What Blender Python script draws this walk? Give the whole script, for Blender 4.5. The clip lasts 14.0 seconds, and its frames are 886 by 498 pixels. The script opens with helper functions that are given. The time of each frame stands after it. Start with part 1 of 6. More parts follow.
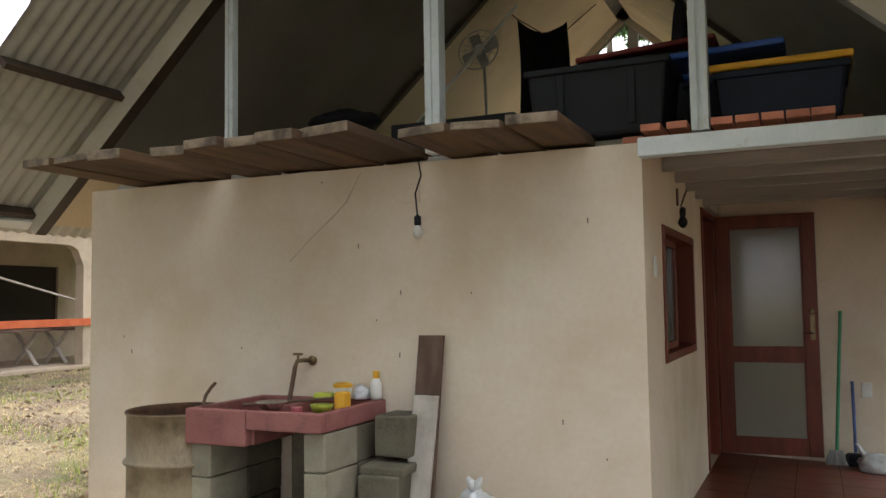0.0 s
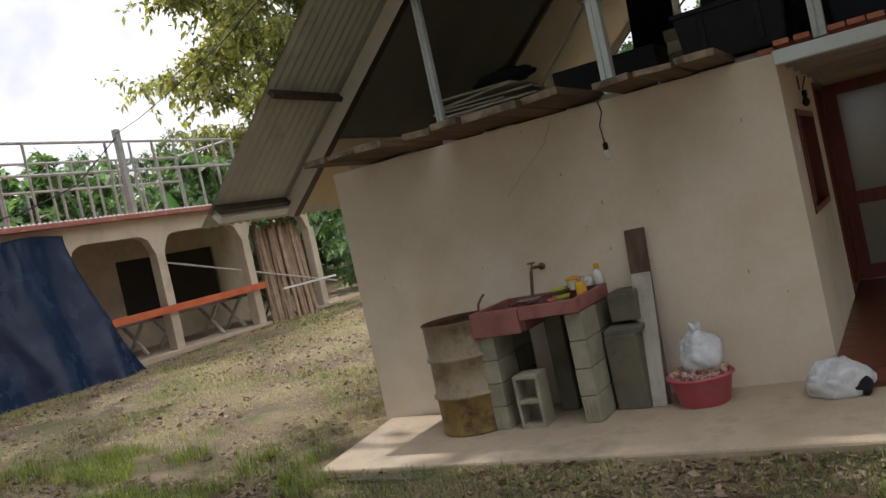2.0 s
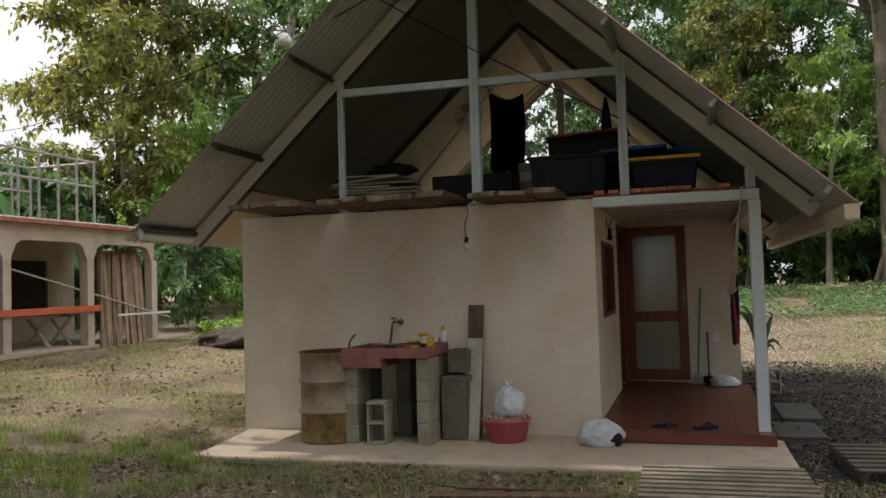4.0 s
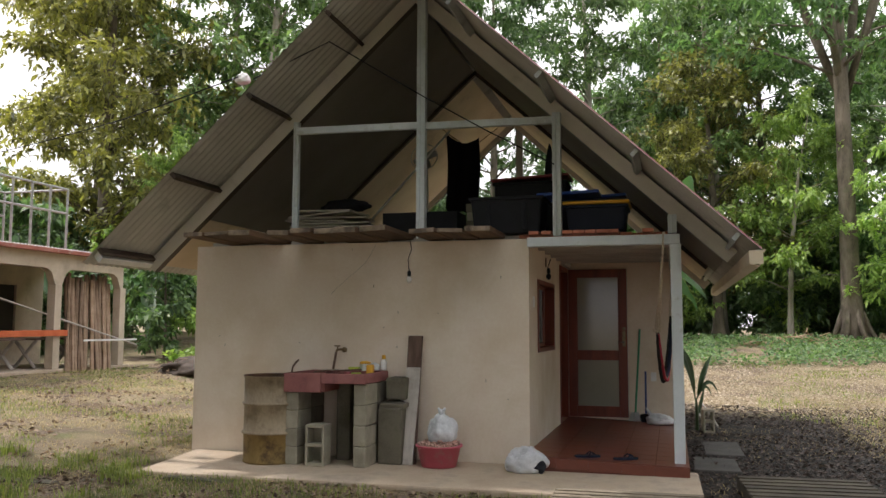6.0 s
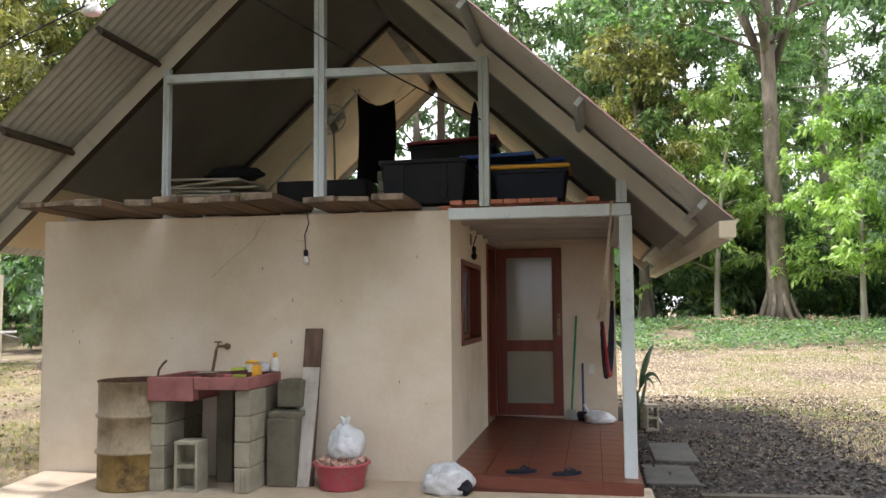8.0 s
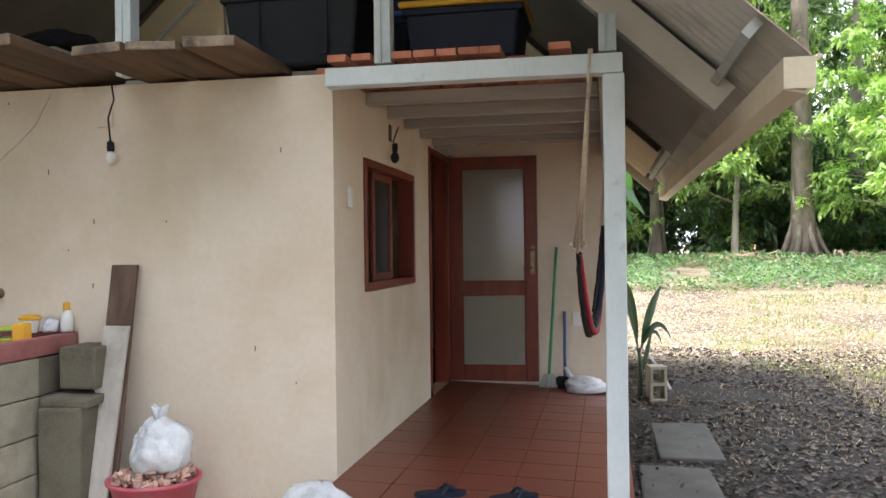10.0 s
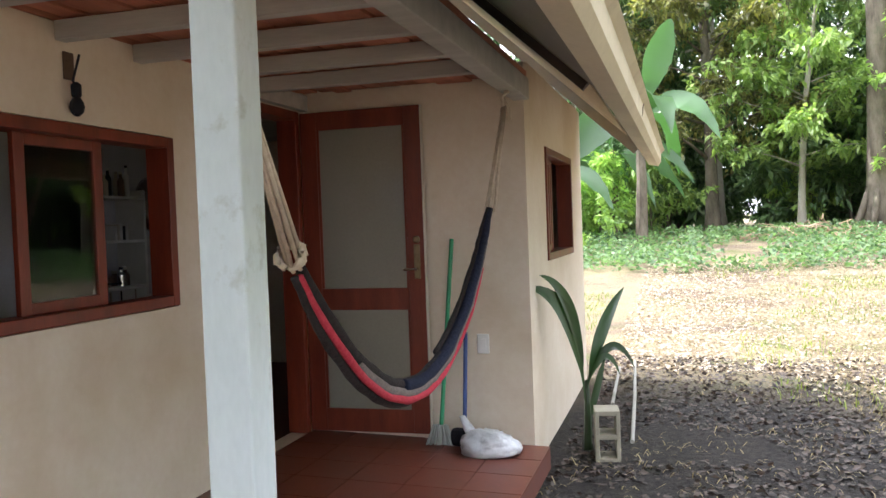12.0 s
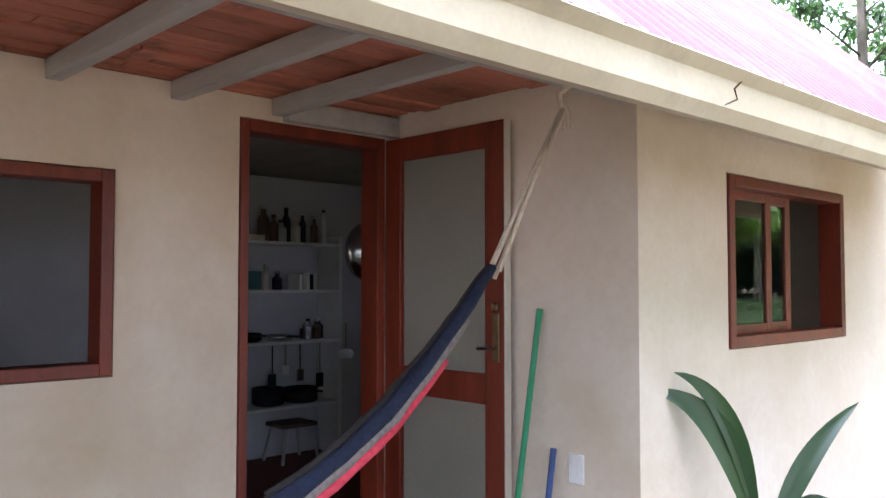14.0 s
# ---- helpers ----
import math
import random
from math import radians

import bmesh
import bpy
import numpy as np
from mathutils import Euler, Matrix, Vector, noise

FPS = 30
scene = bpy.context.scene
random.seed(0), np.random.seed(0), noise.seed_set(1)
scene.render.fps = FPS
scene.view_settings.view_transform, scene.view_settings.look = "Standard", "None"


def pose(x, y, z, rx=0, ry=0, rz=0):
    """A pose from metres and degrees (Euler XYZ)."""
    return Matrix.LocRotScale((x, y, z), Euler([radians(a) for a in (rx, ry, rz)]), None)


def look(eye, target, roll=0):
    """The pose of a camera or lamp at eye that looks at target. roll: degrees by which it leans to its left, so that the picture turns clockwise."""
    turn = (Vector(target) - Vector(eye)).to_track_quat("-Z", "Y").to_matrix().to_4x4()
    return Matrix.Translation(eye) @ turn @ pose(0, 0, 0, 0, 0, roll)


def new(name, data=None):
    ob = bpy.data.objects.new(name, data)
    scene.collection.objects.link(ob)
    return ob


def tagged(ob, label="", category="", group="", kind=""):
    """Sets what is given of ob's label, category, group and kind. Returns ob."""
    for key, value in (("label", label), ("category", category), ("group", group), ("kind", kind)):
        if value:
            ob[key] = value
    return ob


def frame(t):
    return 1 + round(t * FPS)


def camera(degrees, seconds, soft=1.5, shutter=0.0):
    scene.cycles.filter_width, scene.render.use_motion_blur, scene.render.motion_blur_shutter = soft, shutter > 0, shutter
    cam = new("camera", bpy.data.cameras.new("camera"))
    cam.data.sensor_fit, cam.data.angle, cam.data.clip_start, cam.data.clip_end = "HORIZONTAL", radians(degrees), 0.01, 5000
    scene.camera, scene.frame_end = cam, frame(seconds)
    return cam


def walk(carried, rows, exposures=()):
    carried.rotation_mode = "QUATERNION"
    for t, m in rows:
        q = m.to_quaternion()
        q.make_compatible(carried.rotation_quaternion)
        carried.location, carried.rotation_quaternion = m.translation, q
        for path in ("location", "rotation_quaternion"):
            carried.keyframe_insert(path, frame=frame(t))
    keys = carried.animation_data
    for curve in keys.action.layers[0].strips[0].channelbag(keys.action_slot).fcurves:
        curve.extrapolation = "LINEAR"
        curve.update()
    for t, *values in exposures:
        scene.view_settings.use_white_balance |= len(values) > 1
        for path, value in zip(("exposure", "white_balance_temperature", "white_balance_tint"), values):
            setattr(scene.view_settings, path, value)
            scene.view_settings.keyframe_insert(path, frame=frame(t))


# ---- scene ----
cam = camera(56.1, 14.0)
PATH = [
    (0, (0.785, -4.305, 1.435), (-0.026, -2.481, 1.565), -0.8),
    (0.5, (0.845, -4.561, 1.539), (-0.012, -2.76, 1.686), -4.1),
    (1, (0.869, -4.96, 1.551), (0.009, -3.16, 1.699), -6.5),
    (1.5, (0.778, -5.539, 1.573), (-0.124, -3.754, 1.609), -10.5),
    (2, (0.677, -6.158, 1.574), (-0.319, -4.425, 1.523), -12.4),
    (2.5, (0.682, -6.789, 1.539), (-0.332, -5.068, 1.443), -14.0),
    (3, (0.765, -7.289, 1.562), (-0.127, -5.5, 1.512), -11.7),
    (3.5, (0.804, -7.678, 1.54), (0.113, -5.803, 1.611), -4.8),
    (3.7, (0.824, -7.856, 1.51), (0.219, -5.951, 1.583), -2.9),
    (5.8, (1.393, -8.479, 1.357), (0.839, -6.566, 1.541), 1.6),
    (6, (1.396, -8.404, 1.355), (0.869, -6.483, 1.54), 0.2),
    (6.5, (1.38, -8.068, 1.365), (0.946, -6.126, 1.561), -0.1),
    (7, (1.338, -7.698, 1.379), (0.991, -5.738, 1.581), 0.0),
    (7.5, (1.195, -7.326, 1.406), (0.849, -5.365, 1.588), -0.2),
    (7.7, (1.173, -7.181, 1.407), (0.825, -5.218, 1.572), -0.3),
    (9.8, (1.351, -4.499, 1.32), (0.966, -2.537, 1.375), -1.2),
    (10, (1.396, -4.183, 1.319), (1.014, -2.22, 1.32), -0.7),
    (10.4, (1.584, -3.556, 1.336), (1.2, -1.594, 1.293), 0.2),
    (10.5, (1.656, -3.424, 1.316), (1.263, -1.463, 1.292), 0.6),
    (11, (1.847, -2.744, 1.351), (1.459, -0.782, 1.392), -0.4),
    (11.5, (2.115, -2.096, 1.399), (1.618, -0.159, 1.417), -0.3),
    (12, (2.335, -1.6, 1.412), (1.775, 0.319, 1.354), -2.1),
    (12.5, (2.663, -0.992, 1.424), (1.98, 0.888, 1.435), -2.5),
    (13, (2.965, -0.488, 1.444), (2.113, 1.321, 1.476), -1.5),
    (13.5, (3.125, 0.05, 1.455), (1.868, 1.603, 1.545), 0.3),
    (14, (3.215, 0.552, 1.43), (1.771, 1.933, 1.513), -0.0),
]
EXPOSURES = [(0.0, 0.3, 6300, 14), (0.5, 0.9, 6200, 14), (1.0, 0.6, 6300, 14), (1.5, 0.0, 6300, 14), (2.0, -0.6, 6300, 15), (3.0, -1.1, 6300, 15), (3.5, -0.95, 6300, 15), (6.0, -0.35, 6400, 17), (7.5, 0.25, 6200, 17), (10.0, 0.85, 5900, 17),
             (11.0, 0.9, 5900, 17), (12.5, 1.05, 5800, 17), (13.5, 1.3, 5500, 19), (14.0, 1.6, 5300, 21)]
walk(cam, [(t, look(eye, target, roll)) for t, eye, target, roll in PATH], EXPOSURES)

# ---- world, sun ----
SUN_DIR = Vector((-0.75, 0.08, 1.0)).normalized()
world = bpy.data.worlds.new("world")
scene.world = world
world.use_nodes = True
wn, wl = world.node_tree.nodes, world.node_tree.links
wn.clear()
sky = wn.new("ShaderNodeTexSky")
sky.sky_type, sky.sun_disc = "NISHITA", False
sky.sun_elevation = math.asin(SUN_DIR.z)
sky.sun_rotation = math.atan2(SUN_DIR.x, SUN_DIR.y)
sky.air_density, sky.dust_density = 1.0, 1.5
tc = wn.new("ShaderNodeTexCoord")
cn = wn.new("ShaderNodeTexNoise")
cn.inputs["Scale"].default_value, cn.inputs["Detail"].default_value = 2.6, 7.0
cr = wn.new("ShaderNodeValToRGB")
cr.color_ramp.elements[0].position, cr.color_ramp.elements[1].position = 0.32, 0.44
cr.color_ramp.elements[0].color = (0.46, 0.46, 0.46, 1)
cm = wn.new("ShaderNodeMixRGB")
cloud_rise = wn.new("ShaderNodeMapRange")  # cloud light grows towards the zenith
cloud_rise.inputs["From Min"].default_value, cloud_rise.inputs["From Max"].default_value = 0.0, 1.0
cloud_rise.inputs["To Min"].default_value, cloud_rise.inputs["To Max"].default_value = 14.0, 36.0
up_axis = wn.new("ShaderNodeSeparateXYZ")
wl.new(tc.outputs["Generated"], up_axis.inputs["Vector"])
wl.new(up_axis.outputs["Z"], cloud_rise.inputs["Value"])
wl.new(cloud_rise.outputs["Result"], cm.inputs[2])
bg = wn.new("ShaderNodeBackground")
bg.inputs["Strength"].default_value = 0.1
wo = wn.new("ShaderNodeOutputWorld")
wl.new(tc.outputs["Generated"], cn.inputs["Vector"])
wl.new(cn.outputs["Fac"], cr.inputs["Fac"])
wl.new(cr.outputs["Color"], cm.inputs["Fac"])
wl.new(sky.outputs["Color"], cm.inputs[1])
wl.new(cm.outputs["Color"], bg.inputs["Color"])
wl.new(bg.outputs["Background"], wo.inputs["Surface"])
sun = new("sun", bpy.data.lights.new("sun", "SUN"))
sun.data.energy, sun.data.angle, sun.data.color = 5.0, radians(0.6), (1.0, 0.95, 0.86)
sun.matrix_world = look((0, 0, 0), -SUN_DIR)
sun.location = (0, 0, 40)

# ---- materials ----


def material(name, a, b=None, scale=6.0, rough=0.7, metal=0.0, bump=0.15, fine=60.0, stain=None, stain_scale=1.2,
             stain_lo=0.55, stain_hi=0.75, stretch=(1, 1, 1), spec=0.5, island=0.0, per_object=0.0, dist=0.01, rough_var=0.1):
    """Two colours mixed by a coarse noise, a fine grain, an optional stain colour, bump; per-piece variation of value."""
    m = bpy.data.materials.new(name)
    m.use_nodes = True
    n, l = m.node_tree.nodes, m.node_tree.links
    p = n["Principled BSDF"]
    p.inputs["Metallic"].default_value = metal
    p.inputs["Specular IOR Level"].default_value = spec
    t = n.new("ShaderNodeTexCoord")
    mp = n.new("ShaderNodeMapping")
    mp.inputs["Scale"].default_value = stretch
    l.new(t.outputs["Object"], mp.inputs["Vector"])
    n1 = n.new("ShaderNodeTexNoise")
    n1.inputs["Scale"].default_value, n1.inputs["Detail"].default_value = scale, 5.0
    n2 = n.new("ShaderNodeTexNoise")
    n2.inputs["Scale"].default_value, n2.inputs["Detail"].default_value = fine, 4.0
    for q in (n1, n2):
        l.new(mp.outputs["Vector"], q.inputs["Vector"])
    add = n.new("ShaderNodeMath")
    add.operation = "MULTIPLY_ADD"
    add.inputs[1].default_value = 0.35
    l.new(n2.outputs["Fac"], add.inputs[0])
    l.new(n1.outputs["Fac"], add.inputs[2])
    rp = n.new("ShaderNodeValToRGB")
    rp.color_ramp.elements[0].position, rp.color_ramp.elements[1].position = 0.5, 0.85
    rp.color_ramp.elements[0].color = (*a, 1)
    rp.color_ramp.elements[1].color = (*(b or tuple(min(1, v * 1.25) for v in a)), 1)
    l.new(add.outputs["Value"], rp.inputs["Fac"])
    out = rp.outputs["Color"]
    if stain:
        n3 = n.new("ShaderNodeTexNoise")
        n3.inputs["Scale"].default_value, n3.inputs["Detail"].default_value, n3.inputs["Roughness"].default_value = stain_scale, 8.0, 0.65
        l.new(t.outputs["Object"], n3.inputs["Vector"])
        r3 = n.new("ShaderNodeValToRGB")
        r3.color_ramp.elements[0].position, r3.color_ramp.elements[1].position = stain_lo, stain_hi
        l.new(n3.outputs["Fac"], r3.inputs["Fac"])
        mx = n.new("ShaderNodeMixRGB")
        mx.inputs[2].default_value = (*stain, 1)
        l.new(r3.outputs["Color"], mx.inputs["Fac"])
        l.new(out, mx.inputs[1])
        out = mx.outputs["Color"]
    if island or per_object:
        if island:
            src = n.new("ShaderNodeNewGeometry").outputs["Random Per Island"]
        else:
            src = n.new("ShaderNodeObjectInfo").outputs["Random"]
        amount = island or per_object
        mr = n.new("ShaderNodeMapRange")
        mr.inputs["To Min"].default_value, mr.inputs["To Max"].default_value = 1 - amount, 1 + amount
        l.new(src, mr.inputs["Value"])
        hv = n.new("ShaderNodeHueSaturation")
        l.new(mr.outputs["Result"], hv.inputs["Value"])
        l.new(out, hv.inputs["Color"])
        out = hv.outputs["Color"]
    l.new(out, p.inputs["Base Color"])
    rr = n.new("ShaderNodeMapRange")
    rr.inputs["To Min"].default_value, rr.inputs["To Max"].default_value = max(0.02, rough - rough_var), min(1, rough + rough_var)
    l.new(n1.outputs["Fac"], rr.inputs["Value"])
    l.new(rr.outputs["Result"], p.inputs["Roughness"])
    if bump:
        bp = n.new("ShaderNodeBump")
        bp.inputs["Strength"].default_value, bp.inputs["Distance"].default_value = bump, dist
        l.new(add.outputs["Value"], bp.inputs["Height"])
        l.new(bp.outputs["Normal"], p.inputs["Normal"])
    return m


def leaf_material(name, lo, hi, glow, rough=0.45):
    """Leaves: colour by leaf, gloss, and light shining through."""
    m = bpy.data.materials.new(name)
    m.use_nodes = True
    n, l = m.node_tree.nodes, m.node_tree.links
    p = n["Principled BSDF"]
    p.inputs["Roughness"].default_value = rough
    g = n.new("ShaderNodeNewGeometry")
    rp = n.new("ShaderNodeValToRGB")
    rp.color_ramp.elements[0].color, rp.color_ramp.elements[1].color = (*lo, 1), (*hi, 1)
    l.new(g.outputs["Random Per Island"], rp.inputs["Fac"])
    oi = n.new("ShaderNodeObjectInfo")
    mr = n.new("ShaderNodeMapRange")
    mr.inputs["To Min"].default_value, mr.inputs["To Max"].default_value = 0.75, 1.3
    l.new(oi.outputs["Random"], mr.inputs["Value"])
    hv = n.new("ShaderNodeHueSaturation")
    l.new(mr.outputs["Result"], hv.inputs["Value"])
    l.new(rp.outputs["Color"], hv.inputs["Color"])
    l.new(hv.outputs["Color"], p.inputs["Base Color"])
    tr = n.new("ShaderNodeBsdfTranslucent")
    mul = n.new("ShaderNodeMixRGB")
    mul.blend_type, mul.inputs["Fac"].default_value = "MULTIPLY", 1.0
    mul.inputs[2].default_value = (*glow, 1)
    l.new(hv.outputs["Color"], mul.inputs[1])
    l.new(mul.outputs["Color"], tr.inputs["Color"])
    ad = n.new("ShaderNodeAddShader")
    l.new(p.outputs["BSDF"], ad.inputs[0])
    l.new(tr.outputs["BSDF"], ad.inputs[1])
    l.new(ad.outputs["Shader"], n["Material Output"].inputs["Surface"])
    return m


def glass_material(name, tint=(0.9, 0.95, 0.93), rough=0.0):
    m = bpy.data.materials.new(name)
    m.use_nodes = True
    n, l = m.node_tree.nodes, m.node_tree.links
    n.remove(n["Principled BSDF"])
    g, t, mx, f = n.new("ShaderNodeBsdfGlossy"), n.new("ShaderNodeBsdfTransparent"), n.new("ShaderNodeMixShader"), n.new("ShaderNodeFresnel")
    g.inputs["Roughness"].default_value = rough
    t.inputs["Color"].default_value = (*tint, 1)
    f.inputs["IOR"].default_value = 1.55
    l.new(f.outputs["Fac"], mx.inputs["Fac"])
    l.new(t.outputs["BSDF"], mx.inputs[1])
    l.new(g.outputs["BSDF"], mx.inputs[2])
    l.new(mx.outputs["Shader"], n["Material Output"].inputs["Surface"])
    return m


M_WALL = material("wall_paint", (0.70, 0.595, 0.475), (0.78, 0.70, 0.595), 1.1, 0.85, bump=0.3, fine=30, stain=(0.62, 0.51, 0.37), stain_scale=0.9, stain_lo=0.46, stain_hi=0.72)
M_WALLIN = material("room_paint", (0.50, 0.50, 0.54), (0.60, 0.60, 0.64), 2, 0.85)
M_ROOF = material("roof_underside", (0.45, 0.43, 0.385), (0.55, 0.53, 0.48), 1.3, 0.5, metal=0.0, bump=0.05, stain=(0.30, 0.28, 0.25), stain_scale=2.5)
M_ROOFTOP = material("roof_pink_paint", (0.225, 0.08, 0.085), (0.29, 0.125, 0.13), 1.2, 0.65, bump=0.05, spec=0.2, stain=(0.38, 0.20, 0.20), stain_scale=1.4, stain_lo=0.45)
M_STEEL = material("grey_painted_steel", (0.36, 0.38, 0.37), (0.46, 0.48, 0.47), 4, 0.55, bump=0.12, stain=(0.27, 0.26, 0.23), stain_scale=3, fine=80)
M_PALE = material("pale_steel_face", (0.55, 0.51, 0.43), (0.62, 0.58, 0.5), 3, 0.6, bump=0.05, stain=(0.42, 0.38, 0.32), stain_scale=4)
# rusty brown steel, darkened further to hold the left slope's shade
M_PURLIN = material("shade_dark_purlin_steel", (0.04, 0.026, 0.018), (0.075, 0.052, 0.038), 5, 0.6)
# truss paint toned below the porch paint for the shade under the roof
M_POST = material("weathered_shaded_grey_paint", (0.46, 0.51, 0.52), (0.60, 0.65, 0.66), 3, 0.5, bump=0.2, stain=(0.36, 0.37, 0.33), stain_scale=5, stretch=(1, 1, 0.4))
M_PORCHPAINT = material("pale_blue_grey_paint", (0.58, 0.64, 0.67), (0.70, 0.76, 0.79), 3, 0.5, bump=0.2, stain=(0.40, 0.42, 0.38), stain_scale=5, stain_lo=0.6, stain_hi=0.72, stretch=(1, 1, 0.4))
M_JOIST = material("grey_joist_timber", (0.38, 0.365, 0.34), (0.48, 0.46, 0.43), 4, 0.75, bump=0.25, fine=50, stretch=(0.3, 3, 3))
M_BOARD = material("rough_sawn_timber", (0.065, 0.037, 0.021), (0.15, 0.088, 0.048), 3, 0.85, bump=0.5, fine=40, stretch=(4, 0.35, 4), stain=(0.10, 0.07, 0.05), stain_scale=3, per_object=0.22)
M_BOARDEND = material("grey_board_ends", (0.16, 0.12, 0.085), (0.32, 0.25, 0.185), 9, 0.9, bump=0.5, fine=70, stain=(0.09, 0.07, 0.055), stain_scale=7, stain_lo=0.45, stain_hi=0.6)
M_PLANKR = material("red_ceiling_boards", (0.36, 0.125, 0.075), (0.52, 0.20, 0.125), 2.5, 0.7, bump=0.3, fine=40, stretch=(3, 0.4, 3), stain=(0.10, 0.05, 0.035), stain_scale=4, per_object=0.2)
M_WOOD = material("red_brown_varnish", (0.115, 0.016, 0.006), (0.20, 0.032, 0.012), 3, 0.42, bump=0.1, fine=40, stretch=(3, 3, 0.35))
M_TILE = material("red_floor_tile", (0.13, 0.036, 0.022), (0.19, 0.057, 0.034), 3, 0.36, bump=0.04, per_object=0.1, stain=(0.14, 0.055, 0.04), stain_scale=3, rough_var=0.08)
M_GROUT = material("dark_grout", (0.115, 0.038, 0.026), None, 10, 0.8)
M_CONC = material("worn_concrete", (0.38, 0.30, 0.215), (0.52, 0.43, 0.325), 2, 0.9, bump=0.35, fine=60, stain=(0.22, 0.19, 0.15), stain_scale=2, stain_lo=0.5)
M_BLOCK = material("grey_concrete_block", (0.25, 0.23, 0.175), (0.36, 0.335, 0.26), 6, 0.95, bump=0.7, fine=90, stain=(0.24, 0.22, 0.16), stain_scale=5, per_object=0.12)
# weathered mossy concrete; also the dark colour for shaded blocks under the sink
M_MOSSYSHADE = material("mossy_and_shaded_concrete", (0.095, 0.085, 0.06), (0.175, 0.158, 0.12), 5, 0.95, bump=0.6, fine=80, stain=(0.11, 0.11, 0.07), stain_scale=5)
M_SINK = material("dusky_pink_concrete", (0.25, 0.09, 0.085), (0.34, 0.14, 0.13), 5, 0.7, bump=0.3, fine=70, stain=(0.15, 0.07, 0.065), stain_scale=7)
M_DRUMY = material("yellowed_rusty_steel", (0.17, 0.11, 0.03), (0.27, 0.18, 0.06), 3, 0.7, bump=0.3, fine=50, stain=(0.07, 0.04, 0.015), stain_scale=5, stain_lo=0.5, stain_hi=0.65, stretch=(1, 1, 0.5))
M_DRUM = material("rusty_painted_steel", (0.20, 0.15, 0.09), (0.34, 0.275, 0.18), 3, 0.6, bump=0.3, fine=50, stain=(0.12, 0.085, 0.045), stain_scale=4, stain_lo=0.52, stain_hi=0.7, stretch=(1, 1, 0.5))
M_RUST = material("dark_rust", (0.06, 0.03, 0.018), (0.12, 0.06, 0.03), 9, 0.9, bump=0.4)
M_PVC = material("dirty_white_pvc", (0.24, 0.23, 0.20), (0.34, 0.33, 0.30), 6, 0.6, bump=0.05)
M_WHITEP = material("white_plastic", (0.70, 0.70, 0.68), (0.8, 0.8, 0.78), 5, 0.4, bump=0.0)
M_BAG = material("thin_white_bag", (0.50, 0.52, 0.55), (0.70, 0.72, 0.75), 7, 0.3, bump=0.3, dist=0.02)
M_TUB = material("pink_tub_plastic", (0.42, 0.07, 0.10), (0.5, 0.1, 0.14), 4, 0.45, bump=0.05, stain=(0.35, 0.2, 0.18), stain_scale=6)
M_RUBBLE = material("broken_terracotta", (0.38, 0.22, 0.17), (0.55, 0.38, 0.31), 9, 0.9, island=0.35)
M_BLACK = material("black_bin_plastic", (0.008, 0.009, 0.013), (0.013, 0.015, 0.02), 5, 0.55, bump=0.05, spec=0.25)
M_NAVY = material("dark_navy_plastic", (0.007, 0.012, 0.028), (0.012, 0.018, 0.038), 5, 0.5, bump=0.05, spec=0.25)
M_CLOTH = material("black_cloth", (0.008, 0.008, 0.014), (0.016, 0.016, 0.024), 20, 0.95, bump=0.4)
M_BLUE = material("blue_lid_plastic", (0.02, 0.07, 0.32), (0.03, 0.1, 0.4), 4, 0.35, bump=0)
M_YELLOW = material("yellow_plastic", (0.70, 0.36, 0.02), (0.78, 0.44, 0.04), 4, 0.4, bump=0)
M_REDP = material("dull_red_plastic", (0.22, 0.03, 0.03), (0.3, 0.05, 0.05), 4, 0.5, bump=0)
M_GREENP = material("green_plastic", (0.02, 0.22, 0.10), (0.03, 0.28, 0.13), 5, 0.4, bump=0)
M_BLUEST = material("blue_painted_stick", (0.03, 0.06, 0.2), (0.05, 0.09, 0.28), 5, 0.45, bump=0)
M_LIME = material("lime_plastic", (0.42, 0.5, 0.05), (0.5, 0.58, 0.08), 5, 0.4, bump=0)
M_STEELSH = material("stainless_steel", (0.55, 0.55, 0.55), (0.65, 0.65, 0.65), 9, 0.22, metal=1.0, bump=0)
M_BRASS = material("worn_brass", (0.17, 0.12, 0.07), (0.24, 0.18, 0.11), 20, 0.35, metal=1.0, bump=0)
M_DKPIPE = material("brown_pipe", (0.09, 0.05, 0.03), (0.14, 0.08, 0.05), 12, 0.6)
M_ROPE = material("pale_cotton_rope", (0.60, 0.50, 0.38), (0.72, 0.62, 0.5), 40, 0.95, bump=0.6, fine=200)
M_HBLACK = material("hammock_black_weave", (0.016, 0.013, 0.014), (0.035, 0.026, 0.026), 60, 0.95, bump=0.6, fine=220)
M_HRED = material("hammock_red_weave", (0.48, 0.03, 0.06), (0.58, 0.06, 0.09), 60, 0.95, bump=0.6, fine=220)
M_HGREY = material("hammock_grey_weave", (0.15, 0.13, 0.125), (0.24, 0.20, 0.19), 60, 0.95, bump=0.6, fine=220)
M_HBLUE = material("hammock_navy_weave", (0.007, 0.010, 0.03), (0.013, 0.019, 0.05), 60, 0.95, bump=0.6, fine=220)
M_FROST = material("frosted_door_glass", (0.24, 0.23, 0.19), (0.28, 0.27, 0.225), 1.0, 0.10, bump=0.0, spec=0.6, rough_var=0.04)
M_GLASS = glass_material("window_glass", (0.62, 0.68, 0.66))
M_CLEAR = glass_material("clear_glass")
